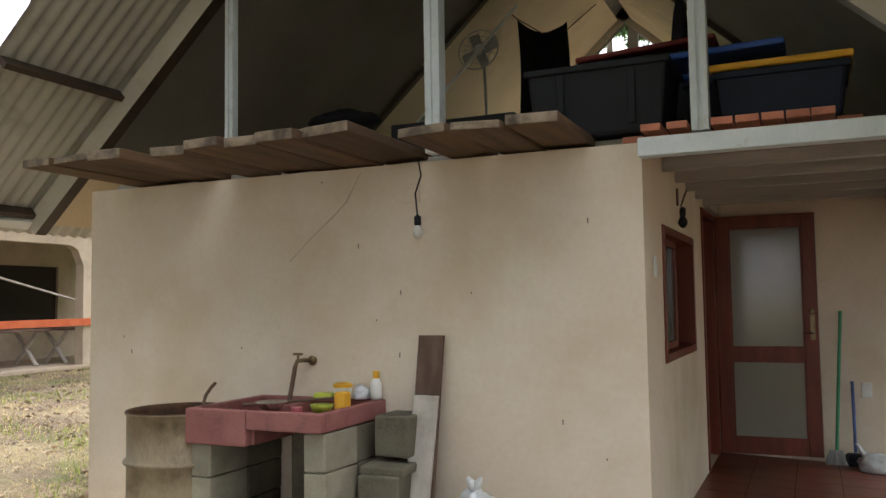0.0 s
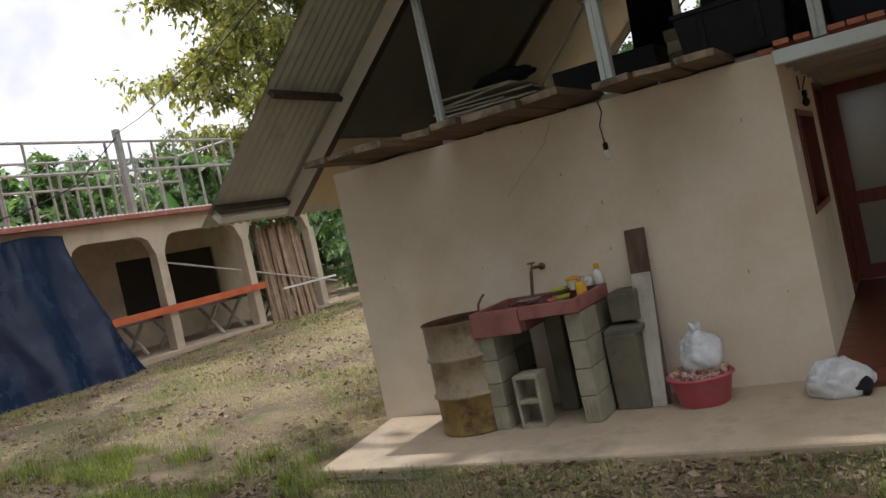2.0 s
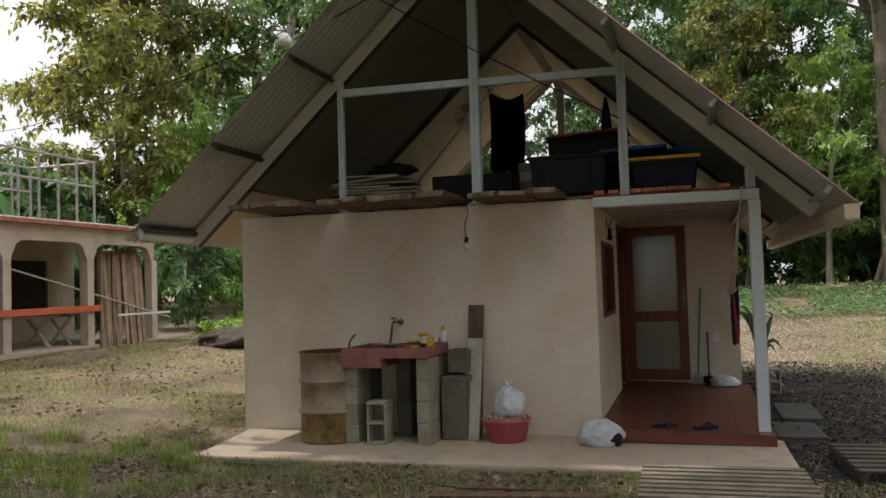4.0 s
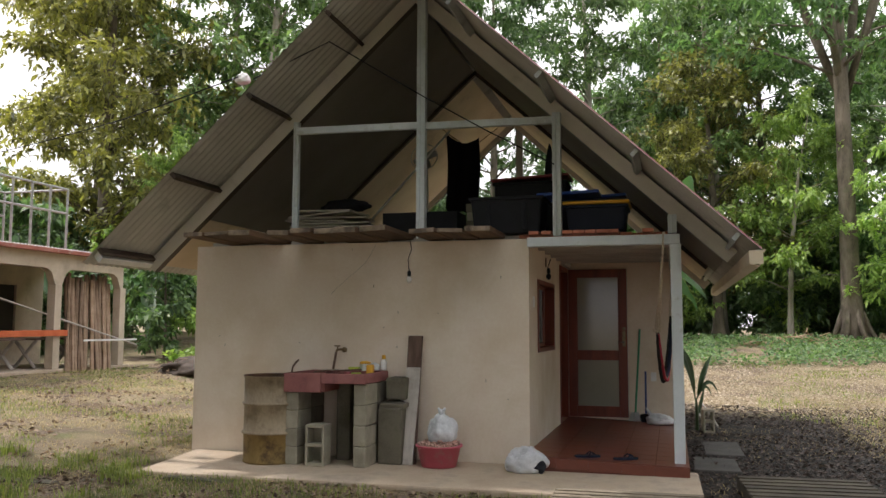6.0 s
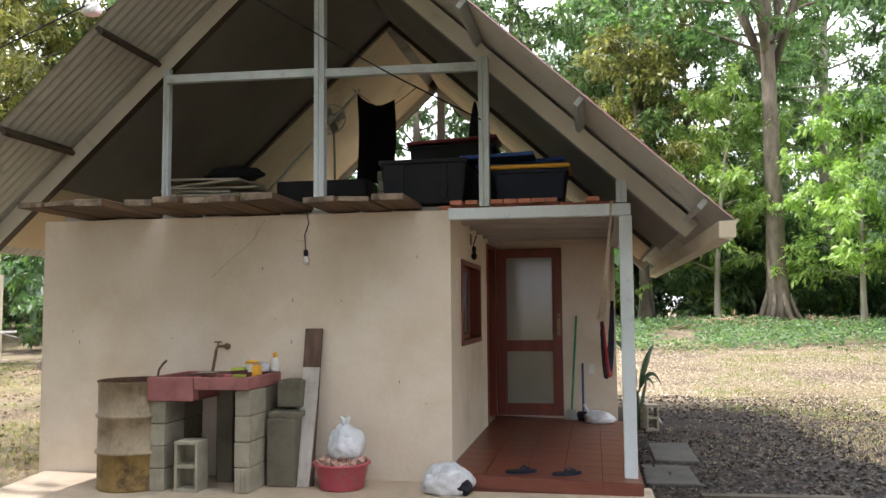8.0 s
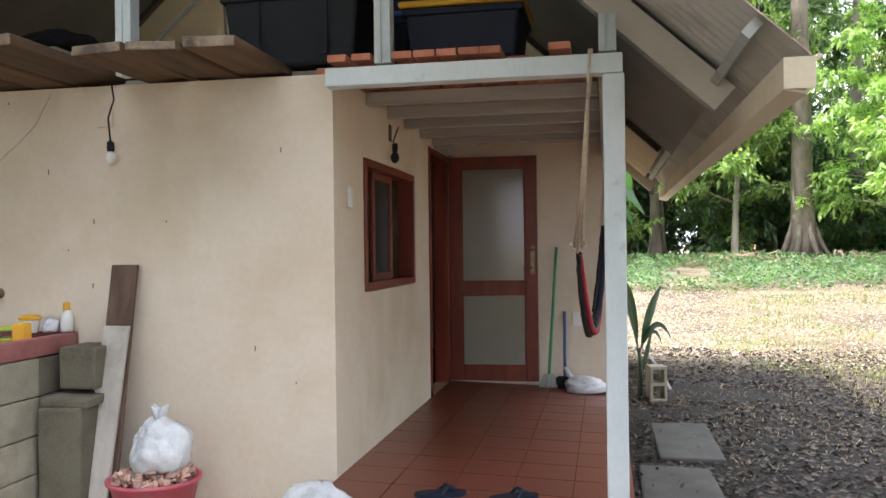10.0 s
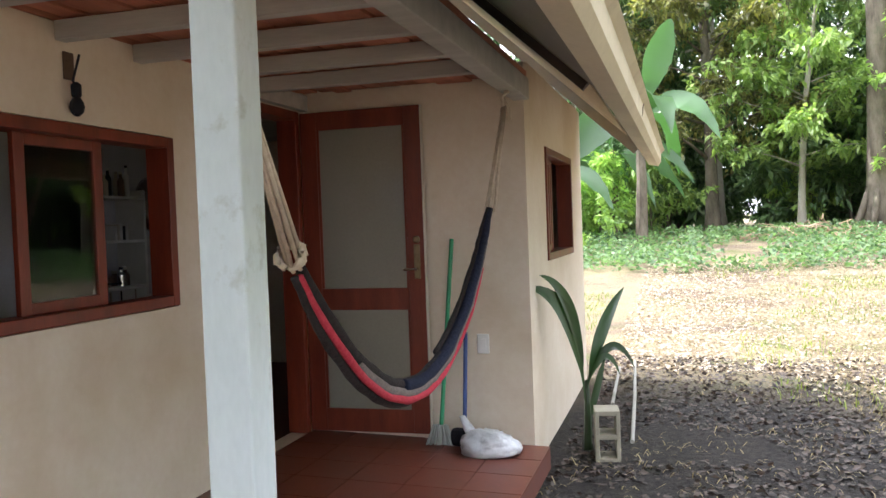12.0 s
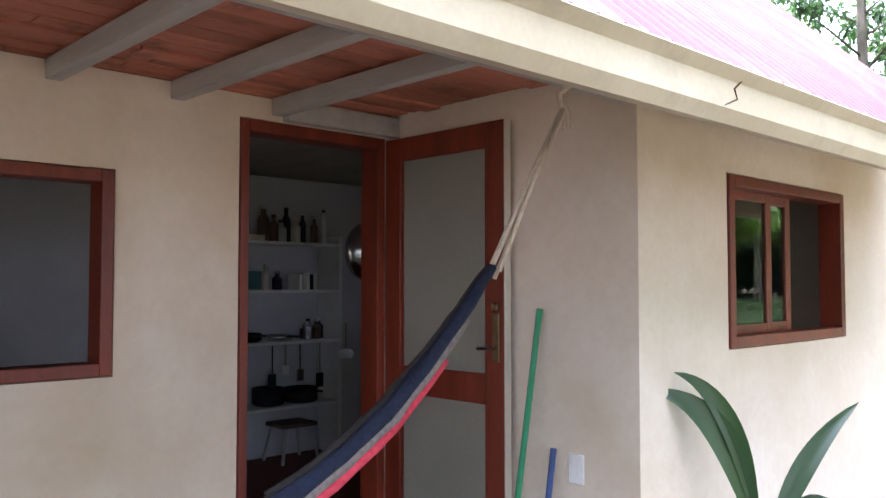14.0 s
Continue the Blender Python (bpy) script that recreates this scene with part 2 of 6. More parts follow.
M_LINING = material("cream_ceiling_lining", (0.60, 0.48, 0.33), (0.70, 0.58, 0.42), 1.5, 0.8, bump=0.1, stain=(0.45, 0.36, 0.25), stain_scale=2)
M_SOIL = material("dark_soil", (0.04, 0.03, 0.022), (0.08, 0.06, 0.045), 8, 0.95, bump=0.6)
M_TARP = material("blue_black_tarp", (0.016, 0.036, 0.095), (0.03, 0.06, 0.14), 3, 0.26, bump=0.2, fine=40)
M_ORANGE = material("orange_board", (0.48, 0.10, 0.035), (0.58, 0.15, 0.06), 4, 0.6, bump=0.1)
M_STICK = material("dry_cane_poles", (0.24, 0.16, 0.10), (0.36, 0.26, 0.18), 5, 0.85, bump=0.3, per_object=0.3)
M_OLDWALL = material("arcade_plaster", (0.46, 0.385, 0.29), (0.60, 0.52, 0.41), 1.5, 0.9, bump=0.2, stain=(0.36, 0.3, 0.23), stain_scale=1.6, stain_lo=0.5)
M_RAIL = material("galvanised_tube", (0.30, 0.32, 0.31), (0.42, 0.45, 0.44), 6, 0.5, metal=0.2)
M_REDROOF = material("red_sheet_roof", (0.30, 0.10, 0.08), (0.4, 0.16, 0.12), 2, 0.5, stain=(0.5, 0.42, 0.38), stain_scale=6)
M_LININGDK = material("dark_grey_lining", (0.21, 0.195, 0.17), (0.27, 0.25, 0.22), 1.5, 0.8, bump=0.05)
M_DARKIN = material("dark_opening", (0.03, 0.027, 0.024), None, 5, 0.9)
M_BARK = material("grey_brown_bark", (0.10, 0.08, 0.06), (0.24, 0.20, 0.155), 4, 0.95, bump=1.0, fine=30, stretch=(1, 1, 0.3), dist=0.03, stain=(0.10, 0.12, 0.06), stain_scale=1.5)
M_PALEBARK = material("pale_bark", (0.30, 0.27, 0.22), (0.44, 0.40, 0.34), 3, 0.95, bump=0.6, fine=30, stretch=(1, 1, 0.3), dist=0.02, stain=(0.14, 0.15, 0.09), stain_scale=1.5)
M_LEAFA = leaf_material("forest_leaf", (0.035, 0.065, 0.025), (0.14, 0.20, 0.078), (0.9, 1.05, 0.6))
M_LEAFB = leaf_material("bright_leaf", (0.11, 0.18, 0.05), (0.28, 0.37, 0.12), (1.05, 1.15, 0.55))
M_LEAFC = leaf_material("olive_brown_leaf", (0.045, 0.05, 0.02), (0.22, 0.225, 0.075), (1.15, 1.15, 0.5))
M_LEAFD = leaf_material("deep_green_leaf", (0.032, 0.062, 0.028), (0.11, 0.17, 0.07), (0.9, 1.1, 0.6), 0.6)
M_BANANA = leaf_material("banana_leaf", (0.035, 0.08, 0.03), (0.065, 0.13, 0.045), (0.6, 0.8, 0.35), 0.45)
M_PALMLEAF = leaf_material("seedling_leaf", (0.014, 0.034, 0.010), (0.022, 0.048, 0.015), (0.4, 0.6, 0.25), 0.3)
M_GRASS = leaf_material("grass_blades", (0.06, 0.085, 0.02), (0.17, 0.19, 0.05), (0.9, 1.0, 0.4), 0.6)
M_DRYGRASS = leaf_material("dry_straw", (0.20, 0.16, 0.08), (0.39, 0.33, 0.18), (0.5, 0.45, 0.3), 0.8)
# dead leaves darkened for the shaded ground beside the house
M_DARKLEAF = leaf_material("shaded_dead_leaves", (0.012, 0.009, 0.008), (0.10, 0.078, 0.062), (0.3, 0.25, 0.2), 0.7)
M_BROWNGRASS = leaf_material("withered_grass", (0.16, 0.12, 0.06), (0.55, 0.43, 0.25), (0.4, 0.35, 0.25), 0.8)
# dead leaves lightened for the sunlit ground
M_PALELEAF = leaf_material("sunlit_dead_leaves", (0.20, 0.16, 0.11), (0.46, 0.40, 0.31), (0.3, 0.27, 0.22), 0.7)
M_DEADLEAF = leaf_material("dead_leaves", (0.05, 0.035, 0.024), (0.30, 0.225, 0.16), (0.3, 0.25, 0.2), 0.75)

# ---- mesh helpers ----


def to_object(name, bm, mat, parent=None, label="", smooth=False):
    me = bpy.data.meshes.new(name)
    bmesh.ops.recalc_face_normals(bm, faces=bm.faces)
    bm.to_mesh(me)
    bm.free()
    for m in (mat if isinstance(mat, (list, tuple)) else (mat,)):
        me.materials.append(m)
    if smooth:
        for f in me.polygons:
            f.use_smooth = True
    ob = new(name, me)
    if parent:
        ob.parent = parent
    if label:
        ob["label"] = label
    return ob


def part(name, bm, mat, parent, label="", smooth=False):
    return to_object(name, bm, mat, parent, label, smooth)


def thing(name, label, category, group="", kind="", at=(0, 0, 0)):
    ob = new(name)
    ob.empty_display_size = 0.1
    ob.matrix_basis = Matrix.Translation(at)
    return tagged(ob, label, category, group, kind)


def single(name, bm, mat, label, category, group="", kind="", smooth=False):
    return tagged(to_object(name, bm, mat, None, "", smooth), label, category, group, kind)


def box(bm, x0, x1, y0, y1, z0, z1, bevel=0.0, m=None):
    r = bmesh.ops.create_cube(bm, size=1.0)
    vs = r["verts"]
    for v in vs:
        v.co = Vector((x0 + (v.co.x + 0.5) * (x1 - x0), y0 + (v.co.y + 0.5) * (y1 - y0), z0 + (v.co.z + 0.5) * (z1 - z0)))
    if bevel:
        es = {e for v in vs for e in v.link_edges}
        out = bmesh.ops.bevel(bm, geom=list(es), offset=bevel, segments=2, profile=0.5, affect="EDGES")
        vs = list({v for f in out["faces"] for v in f.verts} | {v for v in vs if v.is_valid})
    if m is not None:
        bmesh.ops.transform(bm, matrix=m, verts=vs)
    return vs


def bxm(*a, **k):
    bm = bmesh.new()
    box(bm, *a, **k)
    return bm


def sweep(bm, pts, radii, seg=8, cap=True, flat=1.0):
    """A tube along points, with its own radius at each."""
    pts = [Vector(p) for p in pts]
    if not isinstance(radii, (list, tuple)):
        radii = [radii] * len(pts)
    rings = []
    up = Vector((0, 0, 1))
    for i, p in enumerate(pts):
        d = (pts[min(i + 1, len(pts) - 1)] - pts[max(i - 1, 0)]).normalized()
        a = d.cross(up if abs(d.z) < 0.95 else Vector((1, 0, 0))).normalized()
        b = a.cross(d).normalized()
        rings.append([bm.verts.new(p + a * math.cos(2 * math.pi * k / seg) * radii[i] + b * math.sin(2 * math.pi * k / seg) * radii[i] * flat) for k in range(seg)])
    for r0, r1 in zip(rings, rings[1:]):
        for k in range(seg):
            bm.faces.new((r0[k], r0[(k + 1) % seg], r1[(k + 1) % seg], r1[k]))
    if cap and seg > 2:
        bm.faces.new(rings[0][::-1])
        bm.faces.new(rings[-1])


def tube(pts, r, seg=8):
    bm = bmesh.new()
    sweep(bm, pts, r, seg)
    return bm


def lathe(bm, profile, at=(0, 0, 0), seg=24, squash=1.0):
    """A turned shape from (radius, z) pairs."""
    rings = []
    for r, z in profile:
        rings.append([bm.verts.new((at[0] + r * math.cos(2 * math.pi * k / seg), at[1] + squash * r * math.sin(2 * math.pi * k / seg), at[2] + z)) for k in range(seg)])
    for r0, r1 in zip(rings, rings[1:]):
        for k in range(seg):
            bm.faces.new((r0[k], r0[(k + 1) % seg], r1[(k + 1) % seg], r1[k]))
    bm.faces.new(rings[0][::-1])
    bm.faces.new(rings[-1])


def turned(profile, at=(0, 0, 0), seg=24, squash=1.0):
    bm = bmesh.new()
    lathe(bm, profile, at, seg, squash)
    return bm


def crumple(bm, amount, scale, seed=0.0):
    for v in bm.verts:
        v.co += noise.noise_vector(v.co * scale + Vector((seed, seed, seed))) * amount


def wall(name, label, x0, x1, y0, y1, z0, z1, mat, holes=(), along="x"):
    """A wall slab with rectangular holes (a0, a1, b0, b1) along its length and height, cut right through."""
    bm = bmesh.new()
    s0, s1 = (x0, x1) if along == "x" else (y0, y1)
    us = sorted({s0, s1, *[h[0] for h in holes], *[h[1] for h in holes]})
    vs = sorted({z0, z1, *[h[2] for h in holes], *[h[3] for h in holes]})
    for a, b in zip(us, us[1:]):
        for c, d in zip(vs, vs[1:]):
            if any(h[0] <= a and b <= h[1] and h[2] <= c and d <= h[3] for h in holes):
                continue
            if along == "x":
                box(bm, a, b, y0, y1, c, d)
            else:
                box(bm, x0, x1, a, b, c, d)
    bmesh.ops.remove_doubles(bm, verts=bm.verts, dist=0.0005)
    bm.verts.index_update()
    seen = {}
    for f in bm.faces:
        seen.setdefault(frozenset(v.index for v in f.verts), []).append(f)
    dead = [f for fs in seen.values() if len(fs) > 1 for f in fs]
    bmesh.ops.delete(bm, geom=dead, context="FACES_ONLY")
    return single(name, bm, mat, label, "wall", kind="structure")

# ---- ground ----


def ss(t):
    t = max(0.0, min(1.0, t))
    return t * t * (3 - 2 * t)


def ground_z(x, y):
    a = 0.95 * ss((y - 4.0) / 22.0)
    b = 0.30 * ss((-x - 4.0) / 7.0)
    n1 = noise.noise(Vector((x * 0.5, y * 0.5, 0.3))) * 0.05 + noise.noise(Vector((x * 2.1, y * 2.1, 4.0))) * 0.018
    return -0.06 + max(a, b) + 0.35 * min(a, b) + n1 * ss((math.hypot(x + 1, y - 3) - 3.5) / 4 + 0.25)


def ground_sheet():
    def axis(lo, hi, mid0, mid1):
        near = list(np.arange(mid0, mid1, 0.3))
        out = [mid0 - 0.3 * 1.35 ** i for i in range(1, 24) if mid0 - 0.3 * 1.35 ** i > lo]
        out2 = [mid1 + 0.3 * 1.35 ** i for i in range(0, 24) if mid1 + 0.3 * 1.35 ** i < hi]
        return [lo] + out[::-1] + near + out2 + [hi]
    xs, ys = axis(-900, 900, -16, 12), axis(-900, 900, -12, 26)
    verts = [(x, y, ground_z(x, y)) for y in ys for x in xs]
    w = len(xs)
    faces = [(j * w + i, j * w + i + 1, (j + 1) * w + i + 1, (j + 1) * w + i) for j in range(len(ys) - 1) for i in range(w - 1)]
    me = bpy.data.meshes.new("ground")
    me.from_pydata(verts, [], faces)
    for f in me.polygons:
        f.use_smooth = True
    m = bpy.data.materials.new("leaf_strewn_soil")
    m.use_nodes = True
    n, l = m.node_tree.nodes, m.node_tree.links
    p = n["Principled BSDF"]
    p.inputs["Roughness"].default_value = 0.95
    t = n.new("ShaderNodeTexCoord")

    def nz(scale, detail, lo, hi, rough=0.6):
        q, r = n.new("ShaderNodeTexNoise"), n.new("ShaderNodeValToRGB")
        q.inputs["Scale"].default_value, q.inputs["Detail"].default_value, q.inputs["Roughness"].default_value = scale, detail, rough
        r.color_ramp.elements[0].position, r.color_ramp.elements[1].position = lo, hi
        l.new(t.outputs["Object"], q.inputs["Vector"])
        l.new(q.outputs["Fac"], r.inputs["Fac"])
        return r.outputs["Color"]

    def mix(fac, c1, c2):
        q = n.new("ShaderNodeMixRGB")
        l.new(fac, q.inputs["Fac"])
        for k, c in ((1, c1), (2, c2)):
            if isinstance(c, tuple):
                q.inputs[k].default_value = (*c, 1)
            else:
                l.new(c, q.inputs[k])
        return q.outputs["Color"]
    soil = mix(nz(30, 6, 0.35, 0.65), (0.075, 0.054, 0.038), (0.27, 0.20, 0.14))
    straw = mix(nz(55, 5, 0.35, 0.65), (0.22, 0.175, 0.09), (0.41, 0.34, 0.21))
    green = mix(nz(40, 5, 0.35, 0.65), (0.07, 0.10, 0.02), (0.17, 0.2, 0.05))
    c = mix(nz(0.55, 6, 0.40, 0.56), soil, straw)
    c = mix(nz(0.8, 7, 0.53, 0.68), c, green)
    # dark soil along the side of the house, blackened further to paint its shade
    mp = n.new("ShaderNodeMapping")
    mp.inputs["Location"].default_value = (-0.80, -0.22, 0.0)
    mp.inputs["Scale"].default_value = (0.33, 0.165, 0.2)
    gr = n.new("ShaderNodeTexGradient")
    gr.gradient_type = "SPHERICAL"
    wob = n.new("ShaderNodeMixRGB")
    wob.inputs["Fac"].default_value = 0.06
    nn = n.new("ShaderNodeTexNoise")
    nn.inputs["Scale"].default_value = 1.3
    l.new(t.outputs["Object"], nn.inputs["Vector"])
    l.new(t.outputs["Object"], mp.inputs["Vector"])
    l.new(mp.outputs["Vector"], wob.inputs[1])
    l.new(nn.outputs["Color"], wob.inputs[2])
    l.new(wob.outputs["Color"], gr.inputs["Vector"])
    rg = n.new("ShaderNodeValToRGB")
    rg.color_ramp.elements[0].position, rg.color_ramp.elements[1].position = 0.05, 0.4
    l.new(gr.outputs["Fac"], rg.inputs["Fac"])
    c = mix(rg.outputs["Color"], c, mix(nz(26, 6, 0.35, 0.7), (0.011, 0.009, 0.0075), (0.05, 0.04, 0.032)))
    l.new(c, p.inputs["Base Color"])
    b = n.new("ShaderNodeBump")
    b.inputs["Strength"].default_value, b.inputs["Distance"].default_value = 0.9, 0.05
    l.new(nz(24, 8, 0.2, 0.8, 0.7), b.inputs["Height"])
    l.new(b.outputs["Normal"], p.inputs["Normal"])
    me.materials.append(m)
    tagged(new("ground", me), "uneven yard of dry grass, bare soil and leaf litter", "ground", kind="structure")


ground_sheet()

# ---- concrete apron and porch floor ----
bm = bmesh.new()
box(bm, -3.78, 1.62, -1.38, 0.0, -0.16, -0.02, 0.02)
box(bm, -3.78, 0.0, 0.0, 6.0, -0.16, -0.05)
for v in bm.verts:
    v.co += Vector((noise.noise(v.co * 3), noise.noise(v.co * 3 + Vector((5, 0, 0))), 0)) * 0.05
    if v.co.x < -3.5 and v.co.y < -1:
        v.co.x += 0.22
single("pavement", bm, M_CONC, "worn concrete apron along the front wall", "pavement", kind="structure")


def porch_z(x):
    return 0.12 - 0.05 * x / 1.5


bm = bmesh.new()
vs = box(bm, 0.0, 1.53, -0.32, 3.28, -0.15, 0.11)
for v in vs:
    if v.co.z > 0:
        v.co.z = porch_z(v.co.x) - 0.004
porch = single("porch_floor", bm, M_GROUT, "raised porch floor of glossy red tiles", "floor", kind="structure")

# ---- walls ----
wall("wall_front", "cream plastered front wall with scuffs", -3.82, 0.0, 0.0, 0.12, -0.12, 2.25, M_WALL)
wall("wall_porch_side", "cream wall beside the porch with window and door", -0.12, 0.0, 0.12, 3.28, -0.12, 2.26, M_WALL,
     [(0.55, 1.86, 1.07, 1.875), (2.40, 3.22, 0.12, 2.16)], "y")
wall("wall_porch_back", "cream wall at the back of the porch", -0.12, 1.44, 3.28, 3.40, -0.12, 2.36, M_WALL)
wall("wall_east", "cream side wall with a sliding window, mossy foot", 1.32, 1.44, 3.40, 6.0, -0.15, 2.38, M_WALL, [(3.98, 5.28, 1.14, 1.92)], "y")
wall("wall_back", "plain cream back wall", -3.82, 1.32, 5.88, 6.0, -0.12, 2.25, M_WALL, [(-2.95, -2.25, 1.80, 2.21)])
wall("wall_west", "plain cream side wall", -3.82, -3.70, 0.12, 5.88, -0.12, 2.25, M_WALL)
bm = bxm(-3.70, -0.12, 0.12, 3.28, -0.05, 0.10)
box(bm, -3.70, 1.32, 3.40, 5.88, -0.05, 0.10)
box(bm, -3.70, -0.12, 3.28, 3.40, -0.05, 0.10)
box(bm, -0.12, -0.002, 2.41, 3.21, -0.05, 0.112)
single("floor", bm, M_GROUT, "dark red room floor", "floor", kind="structure")
bm = bmesh.new()
box(bm, -3.70, -0.12, 0.12, 3.28, 2.262, 2.30)
box(bm, -3.70, 1.32, 3.40, 5.88, 2.30, 2.33)
single("ceiling", bm, M_JOIST, "dim boarded room ceiling", "ceiling", kind="structure")
single("wall_partition", bxm(-2.45, -2.37, 0.12, 5.15, 0.1, 2.26), M_WALLIN, "plain room partition", "wall", kind="structure")

# ---- roof ----
AX, AZ, SL = -1.23, 5.12, 0.92
LEN = math.hypot(1, SL)


def slope_point(side, s, y, o):
    """side -1 or 1; s metres down the slope from the ridge; o metres above the sheet's plane."""
    return Vector((AX + side * (s / LEN + o * SL / LEN), y, AZ - s * SL / LEN + o / LEN))


def slope_box(bm, side, s0, s1, y0, y1, o0, o1):
    c = [slope_point(side, s, y, o) for s in (s0, s1) for y in (y0, y1) for o in (o0, o1)]
    v = [bm.verts.new(p) for p in c]
    for f in ((0, 1, 3, 2), (4, 6, 7, 5), (0, 4, 5, 1), (2, 3, 7, 6), (0, 2, 6, 4), (1, 5, 7, 3)):
        bm.faces.new([v[i] for i in f])


roof = thing("roof", "steep gable roof of pink corrugated sheets on steel rafters", "roof", kind="structure")


def sheet(side, s1, y0, y1, amp=0.011):
    bm = bmesh.new()
    step = 0.0127
    ny = int((y1 - y0) / step)
    rows = []
    for s in (0.0, s1 * 0.5, s1):
        top, bot = [], []
        for i in range(ny + 1):
            y = y0 + i * step
            w = amp * math.cos(2 * math.pi * y / 0.102)
            top.append(bm.verts.new(slope_point(side, s, y, w + 0.003)))
            bot.append(bm.verts.new(slope_point(side, s, y, w)))
        rows.append((top, bot))
    for (t0, b0), (t1, b1) in zip(rows, rows[1:]):
        for i in range(ny):
            f = bm.faces.new((t0[i], t0[i + 1], t1[i + 1], t1[i]))
            f.material_index = 1
            bm.faces.new((b0[i], b1[i], b1[i + 1], b0[i + 1]))
    ob = part("roof_sheet", bm, (M_ROOF, M_ROOFTOP), roof, "corrugated sheet, pink above and grey below", True)
    return ob


sheet(-1, 4.60, -0.96, 6.15)
sheet(1, 4.585, -0.96, 6.15, 0.008)
bm = bmesh.new()
sweep(bm, [(AX, -0.95, AZ + 0.01), (AX, 6.15, AZ + 0.01)], 0.06, 10)
part("ridge_cap", bm, M_ROOFTOP, roof)
for y in (0.0, 2.85, 5.85):
    for side in (-1, 1):
        if y == 2.85:
            bm = bmesh.new()
            slope_box(bm, side, 0.1, 4.3, y, y + 0.06, -0.15, -0.102)
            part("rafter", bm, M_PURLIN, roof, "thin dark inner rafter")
            continue
        # front face coloured paler than the channel: frontal light put into the colour
        bm = bmesh.new()
        slope_box(bm, side, 0.02, 4.45, y, y + 0.004, -0.18, -0.035)
        part("rafter_face", bm, M_PALE, roof, "rafter's front face, coloured pale as lit from the front")
        bm = bmesh.new()
        slope_box(bm, side, 0.02, 4.45, y + 0.004, y + 0.10, -0.18, -0.17)
        slope_box(bm, side, 0.02, 4.45, y + 0.004, y + 0.10, -0.045, -0.035)
        slope_box(bm, side, 0.02, 4.45, y + 0.09, y + 0.10, -0.17, -0.045)
        # left rafters coloured darker than the right ones, shade put into the colour
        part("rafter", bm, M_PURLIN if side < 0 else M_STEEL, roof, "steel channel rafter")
for s in (0.90, 2.06, 3.22, 4.36):
    for side in (-1, 1):
        bm = bmesh.new()
        slope_box(bm, side, s - 0.02, s + 0.02, -0.93, -0.002, -0.09, -0.014)
        slope_box(bm, side, s - 0.025, s + 0.025, 0.105, 2.84, -0.08, -0.014)
        slope_box(bm, side, s - 0.025, s + 0.025, 2.96, 6.0, -0.08, -0.014)
        # same left and right split: the shaded slope's purlins are coloured darker
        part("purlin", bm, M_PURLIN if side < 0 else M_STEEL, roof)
for side in (-1, 1):
    bm = bmesh.new()
    slope_box(bm, side, 0.2, 4.3, 2.96, 5.84, -0.10, -0.09)
    if side < 0:
        slope_box(bm, side, 3.62, 4.40, 0.11, 2.84, -0.114, -0.104)
    part("lining", bm, M_LINING, roof, "cream sloping lining boards")
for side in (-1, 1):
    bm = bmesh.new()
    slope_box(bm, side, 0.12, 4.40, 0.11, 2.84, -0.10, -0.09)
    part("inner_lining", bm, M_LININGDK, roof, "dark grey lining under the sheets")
# lower edge strip on the left eave
bm = bmesh.new()
slope_box(bm, -1, 4.40, 4.47, -0.90, -0.01, -0.11, -0.014)
part("eave_strip", bm, M_WHITEP, roof, "white strip along the eave")

# back gable with its triangular opening
bm = bmesh.new()
zb, zt = 2.252, 2.45
xa, xb = AX - (AZ - 0.25 - zt) / SL, AX + (AZ - 0.25 - zt) / SL
xc, xd = -3.82, 1.42
pts = [(xc, zb), (xd, zb), (xd, AZ - 0.25 - (xd - AX) * SL), (xb, zt), (xa, zt), (xc, AZ - 0.25 - (AX - xc) * SL)]
f0 = bm.faces.new([bm.verts.new((x, 5.99, z)) for x, z in pts])
ext = bmesh.ops.extrude_face_region(bm, geom=[f0])
bmesh.ops.translate(bm, vec=(0, -0.1, 0), verts=[v for v in ext["geom"] if isinstance(v, bmesh.types.BMVert)])
gable = single("wall_gable", bm, M_WALL, "cream back gable with a triangular opening", "wall", kind="structure")
part("mullion", bxm(-1.20, -1.08, 5.90, 5.97, 2.45, 4.85), M_STEEL, gable)

# front truss
truss = thing("roof_truss", "grey steel truss of upright posts and a tie across the open gable", "truss", kind="structure")


def channel_post(name, x, w, y, d, z0, z1):
    bm = bmesh.new()
    box(bm, x - w / 2, x - 0.006, y - d / 2, y + d / 2, z0, z1, 0.004)
    box(bm, x + 0.006, x + w / 2, y - d / 2, y + d / 2, z0, z1, 0.004)
    box(bm, x - 0.012, x + 0.012, y - d / 2 + 0.012, y + d / 2 - 0.012, z0, z1)
    return part(name, bm, M_POST, truss)


channel_post("king_post", -1.12, 0.092, -0.10, 0.09, 2.27, 4.86)
channel_post("queen_post", -2.60, 0.062, -0.02, 0.06, 2.32, 3.62)
channel_post("queen_post", 0.31, 0.085, -0.10, 0.08, 2.26, 3.52)
channel_post("stub_post", 1.42, 0.085, -0.09, 0.08, 2.26, 2.44)
